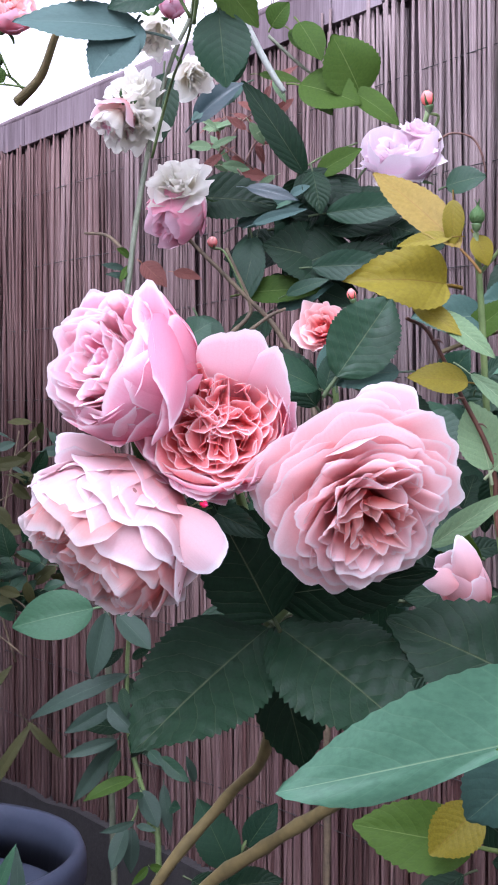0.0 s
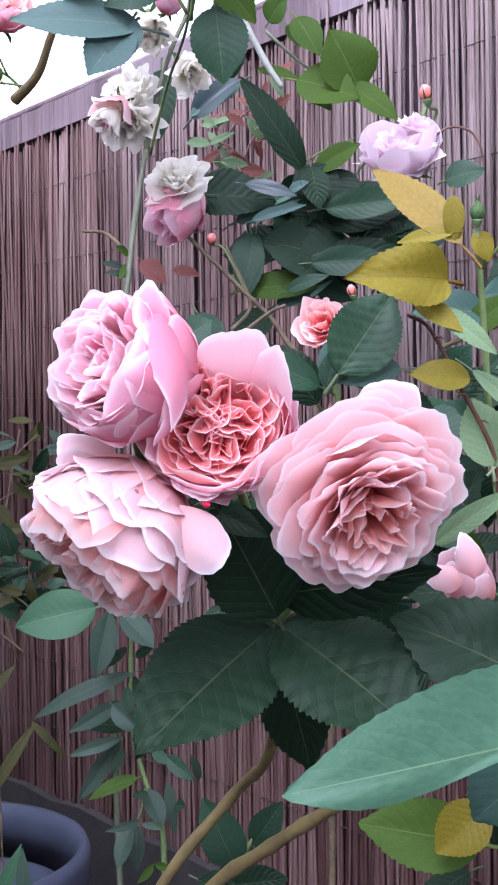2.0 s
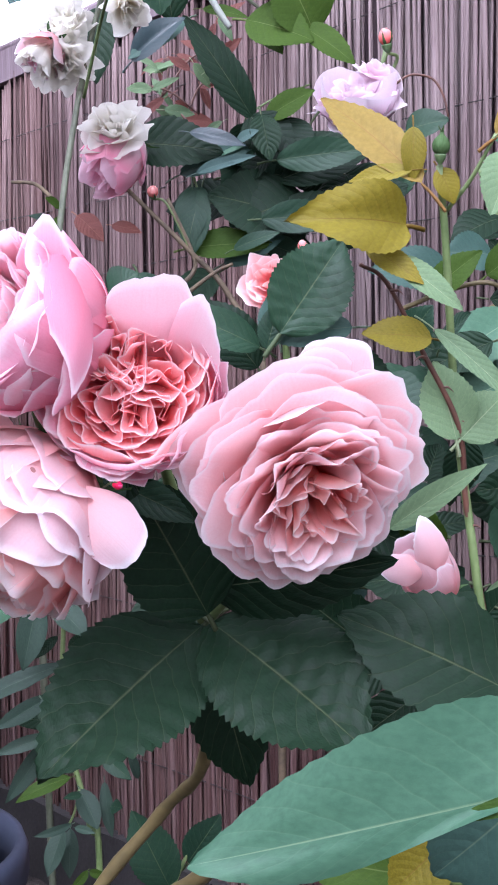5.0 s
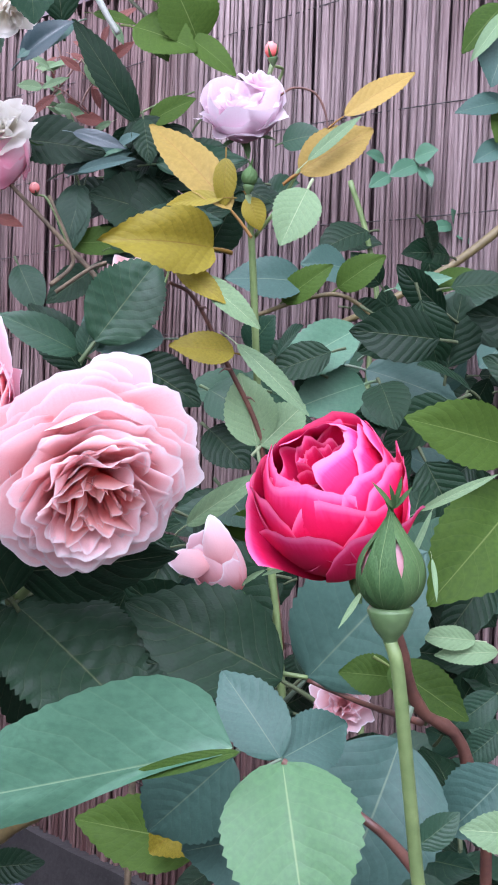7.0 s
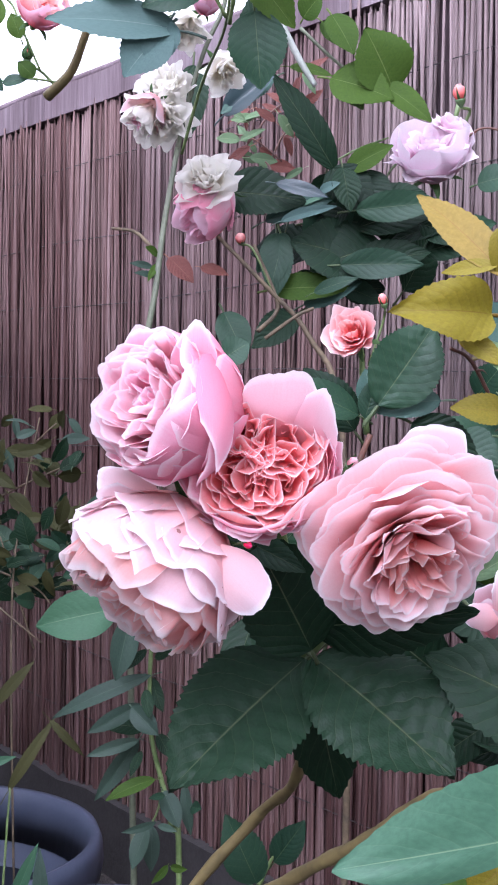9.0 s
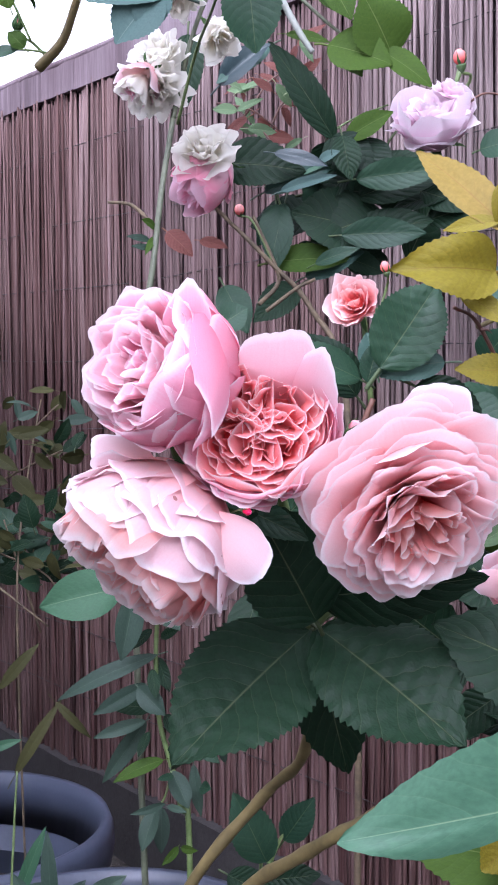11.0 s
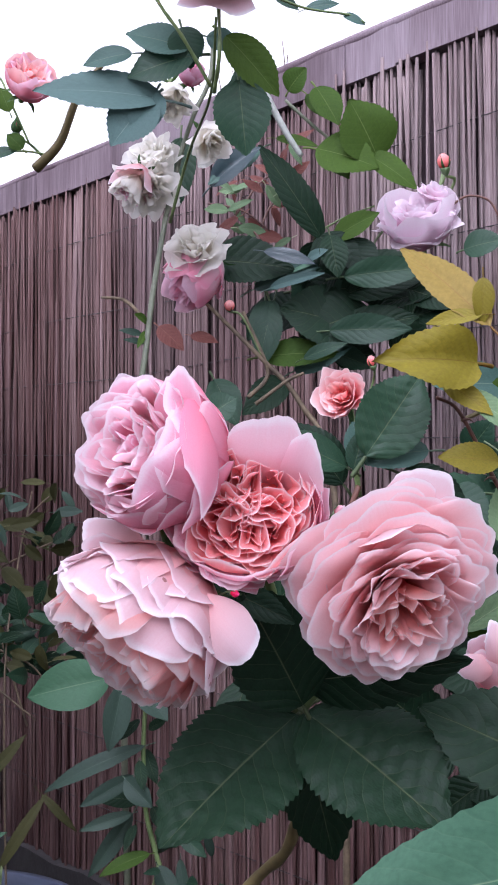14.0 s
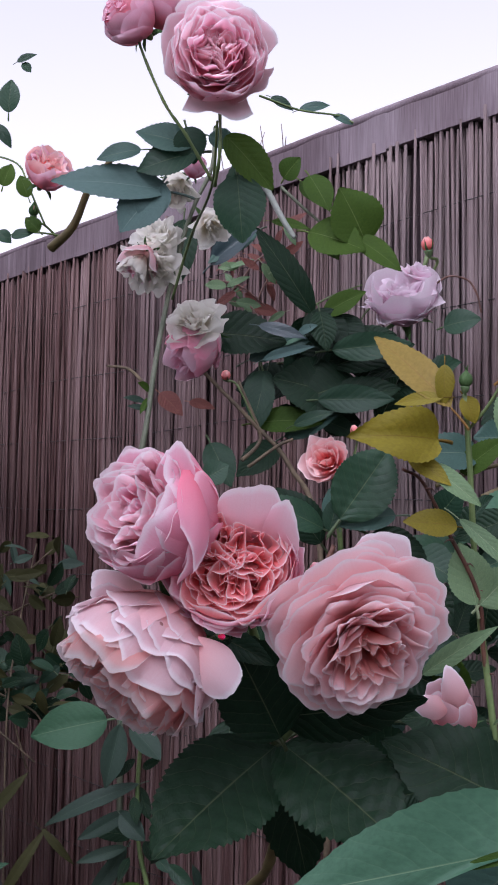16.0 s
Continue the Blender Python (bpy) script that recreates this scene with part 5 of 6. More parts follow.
for spot in ((0.1049, 0.7100, 0.7997), (0.1159, 0.7150, 0.7821), (0.1239, 0.7200, 0.7672), (0.1323, 0.7250, 0.7521), (0.1406, 0.7300, 0.7350), (0.1460, 0.7380, 0.7062), (0.1498, 0.7400, 0.6805)):
    away = random.Random(int(spot[2] * 9000)).choice((-1, 1))
    thorn = tube('thorn', [spot, (spot[0] + 0.0035 * away, spot[1] - 0.001, spot[2] + 0.0002), (spot[0] + 0.0062 * away, spot[1] - 0.001, spot[2] - 0.0022)], 0.0011, 0.0001, STEM_RED, None, 'reddish curved thorn', sides=5, per=2)
    thorn.parent = young_cane
    thorn.matrix_parent_inverse = Matrix.Translation(-near_bush.location)
far_bush = root('rose_bush', (0.1, 1.35, -0.08), 'rose bush with dark green leaves against the fence', 'rose bush')
leaf((0.0960, 1.3300, 0.9310), (0.0162, 1.3100, 0.9519), 0.0718, LEAF_DARK, far_bush)
leaf((0.1080, 1.3300, 0.9491), (0.0352, 1.3100, 0.9222), 0.0658, LEAF_DARK, far_bush)
leaf((0.0689, 1.3300, 0.9220), (0.1598, 1.3100, 0.9430), 0.0449, LEAF_DARK, far_bush)
leaf((0.0839, 1.3300, 0.9672), (0.1747, 1.3100, 0.9935), 0.0419, LEAF_DARK, far_bush)
leaf((-0.0034, 1.3300, 0.9009), (0.0767, 1.3100, 0.9044), 0.0329, LEAF_LIME, far_bush)
leaf((0.0297, 1.3300, 0.8858), (0.0886, 1.3100, 0.9104), 0.0269, LEAF_BLUE, far_bush)
leaf((-0.0607, 1.3300, 1.0033), (0.0293, 1.3100, 0.9935), 0.0568, LEAF_DARK, far_bush)
leaf((-0.0125, 1.3300, 0.9732), (0.0619, 1.3100, 0.9994), 0.0269, LEAF_BLUE, far_bush)
leaf((-0.0004, 1.3300, 0.9853), (0.0619, 1.3100, 1.0053), 0.0155, LEAF_TEAL, far_bush)
leaf((0.0568, 1.3300, 1.0304), (0.0946, 1.3100, 0.9786), 0.0508, LEAF_DARK, far_bush)
leaf((0.0900, 1.3300, 1.0274), (0.1064, 1.3100, 0.9816), 0.0419, LEAF_DARK, far_bush)
leaf((0.0598, 1.3300, 1.0274), (-0.0063, 1.3100, 1.1240), 0.0359, LEAF_DARK, far_bush)
leaf((-0.0185, 1.3300, 1.1239), (-0.0301, 1.3100, 1.2042), 0.0449, LEAF_DARK, far_bush)
leaf((-0.0064, 1.3300, 1.1239), (-0.0609, 1.3100, 1.0825), 0.0269, LEAF_BLUE, far_bush)
leaf((0.1201, 1.3300, 1.1118), (0.0886, 1.3100, 1.1715), 0.0658, LEAF_LIME, far_bush)
leaf((0.0538, 1.3300, 1.1238), (0.1183, 1.3100, 1.1003), 0.0538, LEAF_LIME, far_bush)
leaf((0.1081, 1.3300, 1.1178), (0.1587, 1.3100, 1.0777), 0.0299, LEAF_LIME, far_bush)
leaf((0.0538, 1.3300, 1.1901), (0.0768, 1.3100, 1.1448), 0.0329, LEAF_LIME, far_bush)
leaf((-0.0004, 1.3300, 0.9611), (-0.0004, 1.3100, 0.8926), 0.0359, LEAF_MID, far_bush)
leaf((0.0719, 1.3300, 1.0274), (0.1183, 1.3100, 1.0516), 0.0269, LEAF_LIME, far_bush)
leaf((-0.0908, 1.3300, 1.1359), (-0.0924, 1.3100, 1.0588), 0.0359, LEAF_DARK, far_bush)
leaf((0.2105, 1.3300, 1.0154), (0.2489, 1.3100, 1.0231), 0.0329, LEAF_MID, far_bush)
leaf((0.0086, 1.3300, 0.9611), (-0.0064, 1.3100, 0.8985), 0.0269, LEAF_MID, far_bush)
leaf((0.1563, 1.3300, 0.9431), (0.2133, 1.3100, 0.9578), 0.0359, LEAF_DARK, far_bush)
leaf((0.1502, 1.3300, 0.9732), (0.2014, 1.3100, 0.9519), 0.0359, LEAF_DARK, far_bush)
leaf((0.0237, 1.3300, 0.8768), (-0.0242, 1.3100, 0.8391), 0.0359, LEAF_DARK, far_bush)
leaf((-0.0547, 1.3300, 0.8768), (-0.0301, 1.3100, 0.8273), 0.0359, LEAF_MID, far_bush)
leaf((0.2468, 1.0300, 0.8104), (0.1771, 1.0100, 0.7685), 0.0409, LEAF_TEAL, far_bush)
leaf((0.2532, 1.0300, 0.7662), (0.1923, 1.0100, 0.7438), 0.0445, LEAF_TEAL, far_bush)
leaf((0.2666, 1.1000, 0.7793), (0.3453, 1.0800, 0.7547), 0.0453, LEAF_BLUE, far_bush)
leaf((0.2694, 1.1000, 0.7954), (0.3187, 1.0800, 0.8345), 0.0310, LEAF_BLUE, far_bush)
leaf((0.2392, 1.1000, 0.8482), (0.2753, 1.0800, 0.8757), 0.0286, LEAF_LIME, far_bush)
leaf((0.1921, 1.1000, 0.8341), (0.2305, 1.0800, 0.8661), 0.0262, LEAF_LIME, far_bush)
leaf((0.2548, 1.1500, 0.8707), (0.2114, 1.1300, 0.8717), 0.0374, LEAF_BLUE, far_bush)
leaf((0.2108, 1.1000, 0.8518), (0.1418, 1.0800, 0.8516), 0.0381, LEAF_BLUE, far_bush)
leaf((0.3414, 1.2000, 0.8611), (0.3841, 1.1800, 0.8771), 0.0219, LEAF_LIME, far_bush)
leaf((0.3091, 1.2000, 0.8596), (0.3577, 1.1800, 0.8706), 0.0188, LEAF_TEAL, far_bush)
leaf((0.3813, 1.2000, 0.8203), (0.3382, 1.1800, 0.8306), 0.0287, LEAF_MID, far_bush)
leaf((0.3759, 1.2500, 0.8556), (0.4192, 1.2300, 0.8397), 0.0408, LEAF_MID, far_bush)
leaf((0.4345, 1.2500, 0.8192), (0.4019, 1.2300, 0.7896), 0.0436, LEAF_BLUE, far_bush)
leaf((0.2683, 1.1000, 0.7623), (0.3024, 1.0800, 0.7325), 0.0453, LEAF_MID, far_bush)
leaf((0.1564, 1.0000, 0.7885), (0.1731, 0.9800, 0.8141), 0.0280, LEAF_MID, far_bush)
leaf((0.1218, 0.9000, 0.7565), (0.1521, 0.8800, 0.7385), 0.0347, LEAF_MID, far_bush)
leaf((0.1322, 0.9000, 0.6903), (0.1531, 0.8800, 0.6636), 0.0386, LEAF_MID, far_bush)
leaf((0.1229, 0.9000, 0.7292), (0.1496, 0.8800, 0.7039), 0.0347, LEAF_DARK, far_bush)
leaf((0.2732, 1.1000, 0.7625), (0.2619, 1.0800, 0.7143), 0.0429, LEAF_DARK, far_bush)
leaf((0.1494, 0.9000, 0.6514), (0.1545, 0.8800, 0.6771), 0.0309, LEAF_LIME, far_bush)
leaf((0.3682, 1.4000, 1.0148), (0.3335, 1.3800, 0.9972), 0.0220, LEAF_TEAL, far_bush)
leaf((0.3648, 1.4000, 1.0208), (0.3850, 1.3800, 1.0273), 0.0245, LEAF_TEAL, far_bush)
leaf((0.3715, 1.4000, 1.0119), (0.3806, 1.3800, 0.9876), 0.0159, LEAF_TEAL, far_bush)
leaf((0.3373, 1.4000, 1.0009), (0.3124, 1.3800, 0.9840), 0.0184, LEAF_TEAL, far_bush)
leaf((0.3304, 1.4000, 1.0159), (0.3078, 1.3800, 1.0201), 0.0159, LEAF_TEAL, far_bush)
leaf((0.4092, 1.4000, 0.9489), (0.3795, 1.3800, 0.9418), 0.0159, LEAF_TEAL, far_bush)
leaf((0.4155, 1.4000, 0.9492), (0.4035, 1.3800, 0.9643), 0.0135, LEAF_TEAL, far_bush)
leaf((0.4188, 1.4000, 0.9463), (0.4239, 1.3800, 0.9286), 0.0245, LEAF_TEAL, far_bush)
leaf((0.4219, 1.4000, 0.9495), (0.4353, 1.3800, 0.9537), 0.0147, LEAF_TEAL, far_bush)
leaf((0.3857, 1.1500, 1.1118), (0.3465, 1.1300, 1.0639), 0.0300, LEAF_LIME, far_bush)
leaf((0.3883, 1.1400, 1.1039), (0.3519, 1.1200, 1.0542), 0.0148, LEAF_PALE, far_bush)
leaf((0.3921, 1.1500, 1.0871), (0.3732, 1.1300, 1.0359), 0.0449, LEAF_BLUE, far_bush)
leaf((0.3949, 1.1500, 1.0269), (0.3429, 1.1300, 1.0109), 0.0225, LEAF_BLUE, far_bush)
leaf((0.3980, 1.1600, 1.0242), (0.3834, 1.1400, 0.9889), 0.0252, LEAF_LIME, far_bush)
leaf((0.3996, 1.1600, 0.9912), (0.3637, 1.1400, 0.9703), 0.0227, LEAF_BLUE, far_bush)
tube('cane', [(0.4494, 1.3200, 0.9434), (0.3915, 1.3200, 0.8966), (0.3132, 1.3200, 0.8492), (0.2496, 1.3000, 0.8193)], 0.005, 0.003, STEM_OLIVE, far_bush, 'green cane along the fence')
tube('cane', [(0.2811, 1.3200, 0.9784), (0.3012, 1.3200, 0.9215), (0.3150, 1.3200, 0.8493), (0.3046, 1.3000, 0.7581), (0.3136, 1.3000, 0.4079), (0.3150, 1.3000, -0.1933)], 0.003, 0.003, STEM_GREEN, far_bush, 'thin green cane')
tube('cane', [(0.1684, 1.1000, 0.8210), (0.2114, 1.1000, 0.8374), (0.2454, 1.1000, 0.8413), (0.2808, 1.1000, 0.8162), (0.3018, 1.1000, 0.7880)], 0.002, 0.002, STEM_OLIVE, far_bush, 'thin cane')
tube('cane', [(-0.0988, 1.2200, 1.0259), (-0.1091, 1.2000, 0.9506), (-0.1153, 1.1800, 0.8829), (-0.1287, 1.1800, 0.7867), (-0.1363, 1.2000, 0.5700), (-0.1184, 1.2400, -0.1660)], 0.0026, 0.0034, STEM_GREY, far_bush, 'pale green cane')
tube('cane', [(-0.0652, 1.3000, 0.9562), (-0.0063, 1.3000, 0.8973), (0.0349, 1.3000, 0.8502), (0.0692, 1.2800, 0.7557), (0.0795, 1.2600, 0.3901), (0.0681, 1.2600, -0.1236)], 0.002, 0.004, STEM_BROWN, far_bush, 'brown cane')
tube('cane', [(-0.0240, 1.3000, 0.9444), (-0.0004, 1.3000, 0.8914), (-0.0004, 1.3000, 0.8737), (-0.0178, 1.2800, 0.8543)], 0.0018, 0.0024, STEM_BROWN, far_bush, 'brown cane')
tube('cane', [(-0.0999, 1.2200, 1.0204), (-0.0861, 1.2200, 1.0812), (-0.0722, 1.2200, 1.1254), (-0.0556, 1.2200, 1.1641), (-0.0529, 1.2200, 1.2083)], 0.0026, 0.002, STEM_GREY, far_bush, 'pale green cane')
tube('cane', [(-0.1646, 1.2500, 0.9519), (-0.1397, 1.2300, 0.9458), (-0.1182, 1.2100, 0.9249)], 0.0015, 0.002, STEM_BROWN, far_bush, 'dry twig')
leaf((-0.0883, 1.0500, 1.0886), (-0.1982, 1.0400, 1.0971), 0.0379, LEAF_BACKLIT, far_bush)
leaf((-0.0978, 1.0500, 1.0910), (-0.1323, 1.0400, 1.0476), 0.0450, LEAF_BACKLIT, far_bush)
leaf((-0.0955, 1.0500, 1.0957), (-0.1111, 1.0400, 1.0547), 0.0331, LEAF_BACKLIT, far_bush)
leaf((-0.0622, 1.0400, 1.1228), (-0.1192, 1.0400, 1.1058), 0.0383, LEAF_MID, far_bush)
leaf((-0.0675, 1.0400, 1.1280), (-0.1202, 1.0400, 1.1432), 0.0306, LEAF_BLUE, far_bush)
leaf((-0.0732, 1.0400, 1.1467), (-0.0646, 1.0400, 1.1121), 0.0306, LEAF_MID, far_bush)
leaf((-0.0364, 1.0400, 1.1393), (0.0088, 1.0400, 1.0894), 0.0357, LEAF_LIME, far_bush)
leaf((-0.0253, 1.0400, 1.1021), (-0.0189, 1.0400, 1.0386), 0.0485, LEAF_MID, far_bush)
leaf((-0.0521, 1.0400, 1.1390), (-0.0258, 1.0400, 1.1288), 0.0230, LEAF_BLUE, far_bush)
leaf((-0.1145, 1.0400, 1.1246), (-0.1561, 1.0400, 1.1158), 0.0204, LEAF_BLUE, far_bush)
leaf((0.0057, 1.1300, 1.2096), (0.0285, 1.1300, 1.1966), 0.0121, LEAF_MID, far_bush)
leaf((0.0342, 1.1300, 1.1967), (0.0652, 1.1300, 1.2030), 0.0121, LEAF_BLUE, far_bush)
leaf((0.0682, 1.1300, 1.1915), (0.0886, 1.1300, 1.1832), 0.0099, LEAF_BLUE, far_bush)
leaf((-0.2570, 1.1300, 1.1888), (-0.2553, 1.1300, 1.2237), 0.0221, LEAF_MID, far_bush)
leaf((-0.2679, 1.1300, 1.1770), (-0.2530, 1.1300, 1.1529), 0.0121, LEAF_MID, far_bush)
leaf((-0.2601, 1.1300, 1.1137), (-0.2524, 1.1300, 1.1368), 0.0198, LEAF_LIME, far_bush)
leaf((-0.2344, 1.1300, 1.1026), (-0.2436, 1.1300, 1.1254), 0.0165, LEAF_LIME, far_bush)
leaf((-0.2502, 1.1300, 1.2413), (-0.2307, 1.1300, 1.2504), 0.0088, LEAF_MID, far_bush)
leaf((-0.2445, 1.1300, 1.2402), (-0.2357, 1.1300, 1.2310), 0.0099, LEAF_MID, far_bush)
leaf((-0.2499, 1.1300, 1.0623), (-0.2277, 1.1300, 1.0684), 0.0121, LEAF_MID, far_bush)
leaf((-0.2642, 1.1300, 1.0678), (-0.2497, 1.1300, 1.0566), 0.0143, LEAF_MID, far_bush)
leaf((-0.2221, 1.1300, 1.0685), (-0.2366, 1.1300, 1.0825), 0.0165, LEAF_LIME, far_bush)
tube('cane', [(-0.0057, 1.0600, 1.1848), (0.0332, 1.1000, 1.1860), (0.0738, 1.1300, 1.1916), (0.0886, 1.1300, 1.1843)], 0.0012, 0.0008, STEM_GREEN, far_bush, 'thin twig')
tube('cane', [(-0.2153, 1.1600, 1.0587), (-0.1901, 1.1400, 1.0774), (-0.1715, 1.1200, 1.1123), (-0.1475, 1.1000, 1.1349)], 0.005, 0.0026, STEM_OLIVE, far_bush, 'arching olive stem')
tube('cane', [(-0.2855, 1.1500, 1.1542), (-0.2507, 1.1500, 1.1431), (-0.2385, 1.1500, 1.1199), (-0.2218, 1.1600, 1.0820)], 0.001, 0.001, STEM_GREEN, far_bush, 'thin twig')
tube('cane', [(-0.2710, 1.1500, 1.0669), (-0.2313, 1.1500, 1.0723), (-0.1985, 1.1600, 1.0707)], 0.001, 0.001, STEM_GREEN, far_bush, 'thin twig')
tube('cane', [(-0.0425, 0.9800, 1.1318), (-0.0493, 1.0600, 1.0969), (-0.0732, 1.1600, 1.0729), (-0.0941, 1.2100, 1.0184)], 0.0011, 0.0016, STEM_GREEN, far_bush, 'tall green stem')
scatter(far_bush, (0.1237, 0.9500, 0.6004), (0.3309, 1.1500, 0.7900), 16, 0.05, (LEAF_DARK, LEAF_DARK, LEAF_MID, LEAF_BLUE,), 51)
scatter(far_bush, (0.1360, 0.7500, 0.3920), (0.3568, 0.9500, 0.6102), 30, 0.05, (LEAF_DARK, LEAF_DARK, LEAF_MID,), 52)
scatter(far_bush, (-0.0432, 0.8500, 0.5819), (0.1995, 1.0500, 0.7087), 26, 0.055, (LEAF_DARK,), 53)
scatter(far_bush, (-0.0004, 1.3200, 0.8997), (0.2025, 1.4000, 1.0298), 22, 0.065, (LEAF_DARK, LEAF_DARK, LEAF_MID,), 54)
scatter(far_bush, (0.2677, 1.2200, 0.7456), (0.4642, 1.3600, 0.9278), 30, 0.05, (LEAF_DARK, LEAF_DARK, LEAF_MID,), 58)
scatter(near_bush, (0.2416, 0.8500, 0.6117), (0.3946, 1.1000, 0.8402), 44, 0.055, (LEAF_DARK,), 59)
scatter(near_bush, (0.1046, 0.7400, 0.5471), (0.1820, 0.8400, 0.6551), 10, 0.06, (LEAF_DARK,), 55)
scatter(near_bush, (0.1958, 0.6600, 0.5094), (0.3081, 0.8000, 0.6721), 16, 0.05, (LEAF_DARK, LEAF_MID,), 56)
scatter(far_bush, (-0.0407, 1.4000, 1.0425), (0.0331, 1.4800, 1.1535), 30, 0.03, (LEAF_RED, LEAF_RED, LEAF_PALE,), 57, slim=0.4, teeth=0.3)
leaf((-0.0411, 1.3800, 1.0682), (-0.0680, 1.3800, 1.0707), 0.0138, LEAF_PALE, far_bush, teeth=0)
leaf((-0.0411, 1.3800, 1.0682), (-0.0129, 1.3800, 1.0819), 0.0088, LEAF_PALE, far_bush, teeth=0)
tube('twig', [(-0.0722, 1.4400, 1.0380), (-0.0331, 1.4400, 1.0772), (-0.0070, 1.4500, 1.1156), (0.0193, 1.4500, 1.1320)], 0.0014, 0.0009, STEM_RED, far_bush, 'thin dry reddish twig')
tube('twig', [(-0.0331, 1.4400, 1.0772), (-0.0267, 1.4500, 1.1123), (-0.0368, 1.4600, 1.1480)], 0.0014, 0.0009, STEM_RED, far_bush, 'thin dry reddish twig')
tube('twig', [(-0.0069, 1.4300, 1.0554), (0.0093, 1.4400, 1.0902), (0.0392, 1.4600, 1.1083)], 0.0014, 0.0009, STEM_RED, far_bush, 'thin dry reddish twig')
tube('twig', [(-0.0657, 1.4400, 1.0902), (-0.0264, 1.4300, 1.0800), (0.0060, 1.4300, 1.0554)], 0.0014, 0.0009, STEM_RED, far_bush, 'thin dry reddish twig')
tube('twig', [(-0.0004, 1.4000, 1.0234), (-0.0133, 1.4200, 1.0532), (-0.0458, 1.4300, 1.0619)], 0.0014, 0.0009, STEM_RED, far_bush, 'thin dry reddish twig')
scatter(far_bush, (0.1350, 0.9000, 0.6500), (0.2400, 1.0800, 0.8000), 18, 0.05, (LEAF_DARK, LEAF_MID, LEAF_DARK), 71)
tube('cane', [(-0.0060, 1.3300, 1.1940), (0.0110, 1.3300, 1.1610), (0.0260, 1.3300, 1.1340), (0.0380, 1.3300, 1.1160)], 0.0042, 0.0030, STEM_PALE, far_bush, 'pale smooth bent stem')
tube('cane', [(0.0210, 1.3400, 1.1790), (0.0540, 1.3400, 1.1490), (0.0810, 1.3400, 1.1280)], 0.0020, 0.0016, STEM_GREY, far_bush, 'thin grey green stem')
leaf((0.0240, 1.3400, 1.1890), (0.0420, 1.3250, 1.2100), 0.0294, LEAF_LIME, far_bush)
leaf((0.0450, 1.3500, 1.1890), (0.0730, 1.3350, 1.1560), 0.0242, LEAF_LIME, far_bush)
leaf((0.0110, 1.3500, 1.1410), (0.0570, 1.3350, 1.1290), 0.0135, LEAF_LIME, far_bush, teeth=0.3)
leaf((0.0670, 1.3600, 1.1300), (0.0900, 1.3450, 1.0960), 0.0271, LEAF_LIME, far_bush)
leaf((-0.0580, 1.3200, 1.0810), (-0.0080, 1.3050, 1.1210), 0.0289, LEAF_SLATE, far_bush, bend=0.3, fold=0.6)
leaf((0.0430, 1.3100, 1.0010), (0.0630, 1.2950, 1.0090), 0.0118, LEAF_BACKLIT, far_bush)
leaf((0.0040, 1.3050, 0.9700), (0.0600, 1.2900, 0.9850), 0.0130, LEAF_BACKLIT, far_bush, fold=0.6)
leaf((-0.0020, 1.3000, 1.0080), (0.0510, 1.2850, 0.9930), 0.0168, LEAF_SLATE, far_bush)
leaf((-0.1130, 1.3200, 0.9320), (-0.0860, 1.3050, 0.9060), 0.0224, LEAF_RED, far_bush, teeth=0.4)
leaf((-0.0800, 1.3300, 0.9240), (-0.0500, 1.3150, 0.9150), 0.0133, LEAF_RED, far_bush, teeth=0.4)
leaf((-0.1140, 1.1900, 0.9190), (-0.1240, 1.1750, 0.9250), 0.0095, LEAF_LIME, far_bush, teeth=0.2, nv=12)
leaf((-0.1180, 1.1900, 0.9070), (-0.1390, 1.1750, 0.9100), 0.0077, LEAF_SAGE, far_bush, teeth=0.2, nv=12)
leaf((-0.1160, 1.1900, 0.8990), (-0.1350, 1.1750, 0.9010), 0.0071, LEAF_SAGE, far_bush, teeth=0.2, nv=12)
leaf((-0.1140, 1.1900, 0.9110), (-0.1220, 1.1750, 0.8930), 0.0071, LEAF_LIME, far_bush, teeth=0.2, nv=12)
tube('twig', [(0.2110, 1.4200, 1.0820), (0.2300, 1.4200, 1.0940), (0.2530, 1.4200, 1.0900), (0.2650, 1.4200, 1.0720), (0.2700, 1.4200, 1.0500)], 0.0014, 0.0012, STEM_RED, far_bush, 'thin arching reddish twig')
tube('twig', [(0.0540, 1.3600, 1.0380), (0.0850, 1.3600, 1.0560), (0.1190, 1.3600, 1.0690)], 0.0012, 0.0010, STEM_GREEN, far_bush, 'thin green twig')
tube('cane', [(-0.0110, 1.2500, 0.8450), (0.0200, 1.2500, 0.8680), (0.0370, 1.2500, 0.8760)], 0.0020, 0.0016, STEM_BROWN, far_bush, 'brown cane')
leaf((0.0670, 1.3100, 1.0270), (0.0750, 1.2950, 0.9800), 0.0300, LEAF_DARK, far_bush)
leaf((0.0810, 1.3050, 0.9820), (0.1690, 1.2900, 0.9900), 0.0325, LEAF_MID, far_bush, roll=20)
leaf((0.0660, 1.3020, 0.9250), (0.1500, 1.2870, 0.9260), 0.0324, LEAF_MID, far_bush, roll=15)
leaf((0.0390, 1.3000, 0.8960), (0.0820, 1.2850, 0.9110), 0.0156, LEAF_MID, far_bush)
left_shrub = root('shrub', (-0.38, 1.65, -0.08), 'sparse olive green shrub with thin twigs before the fence', 'shrub')
scatter(left_shrub, (-0.4248, 1.6000, 0.7076), (-0.2662, 1.7500, 0.7734), 24, 0.034, (LEAF_OLIVE, LEAF_OLIVE, LEAF_SAGE,), 61, slim=0.45, teeth=0.3)
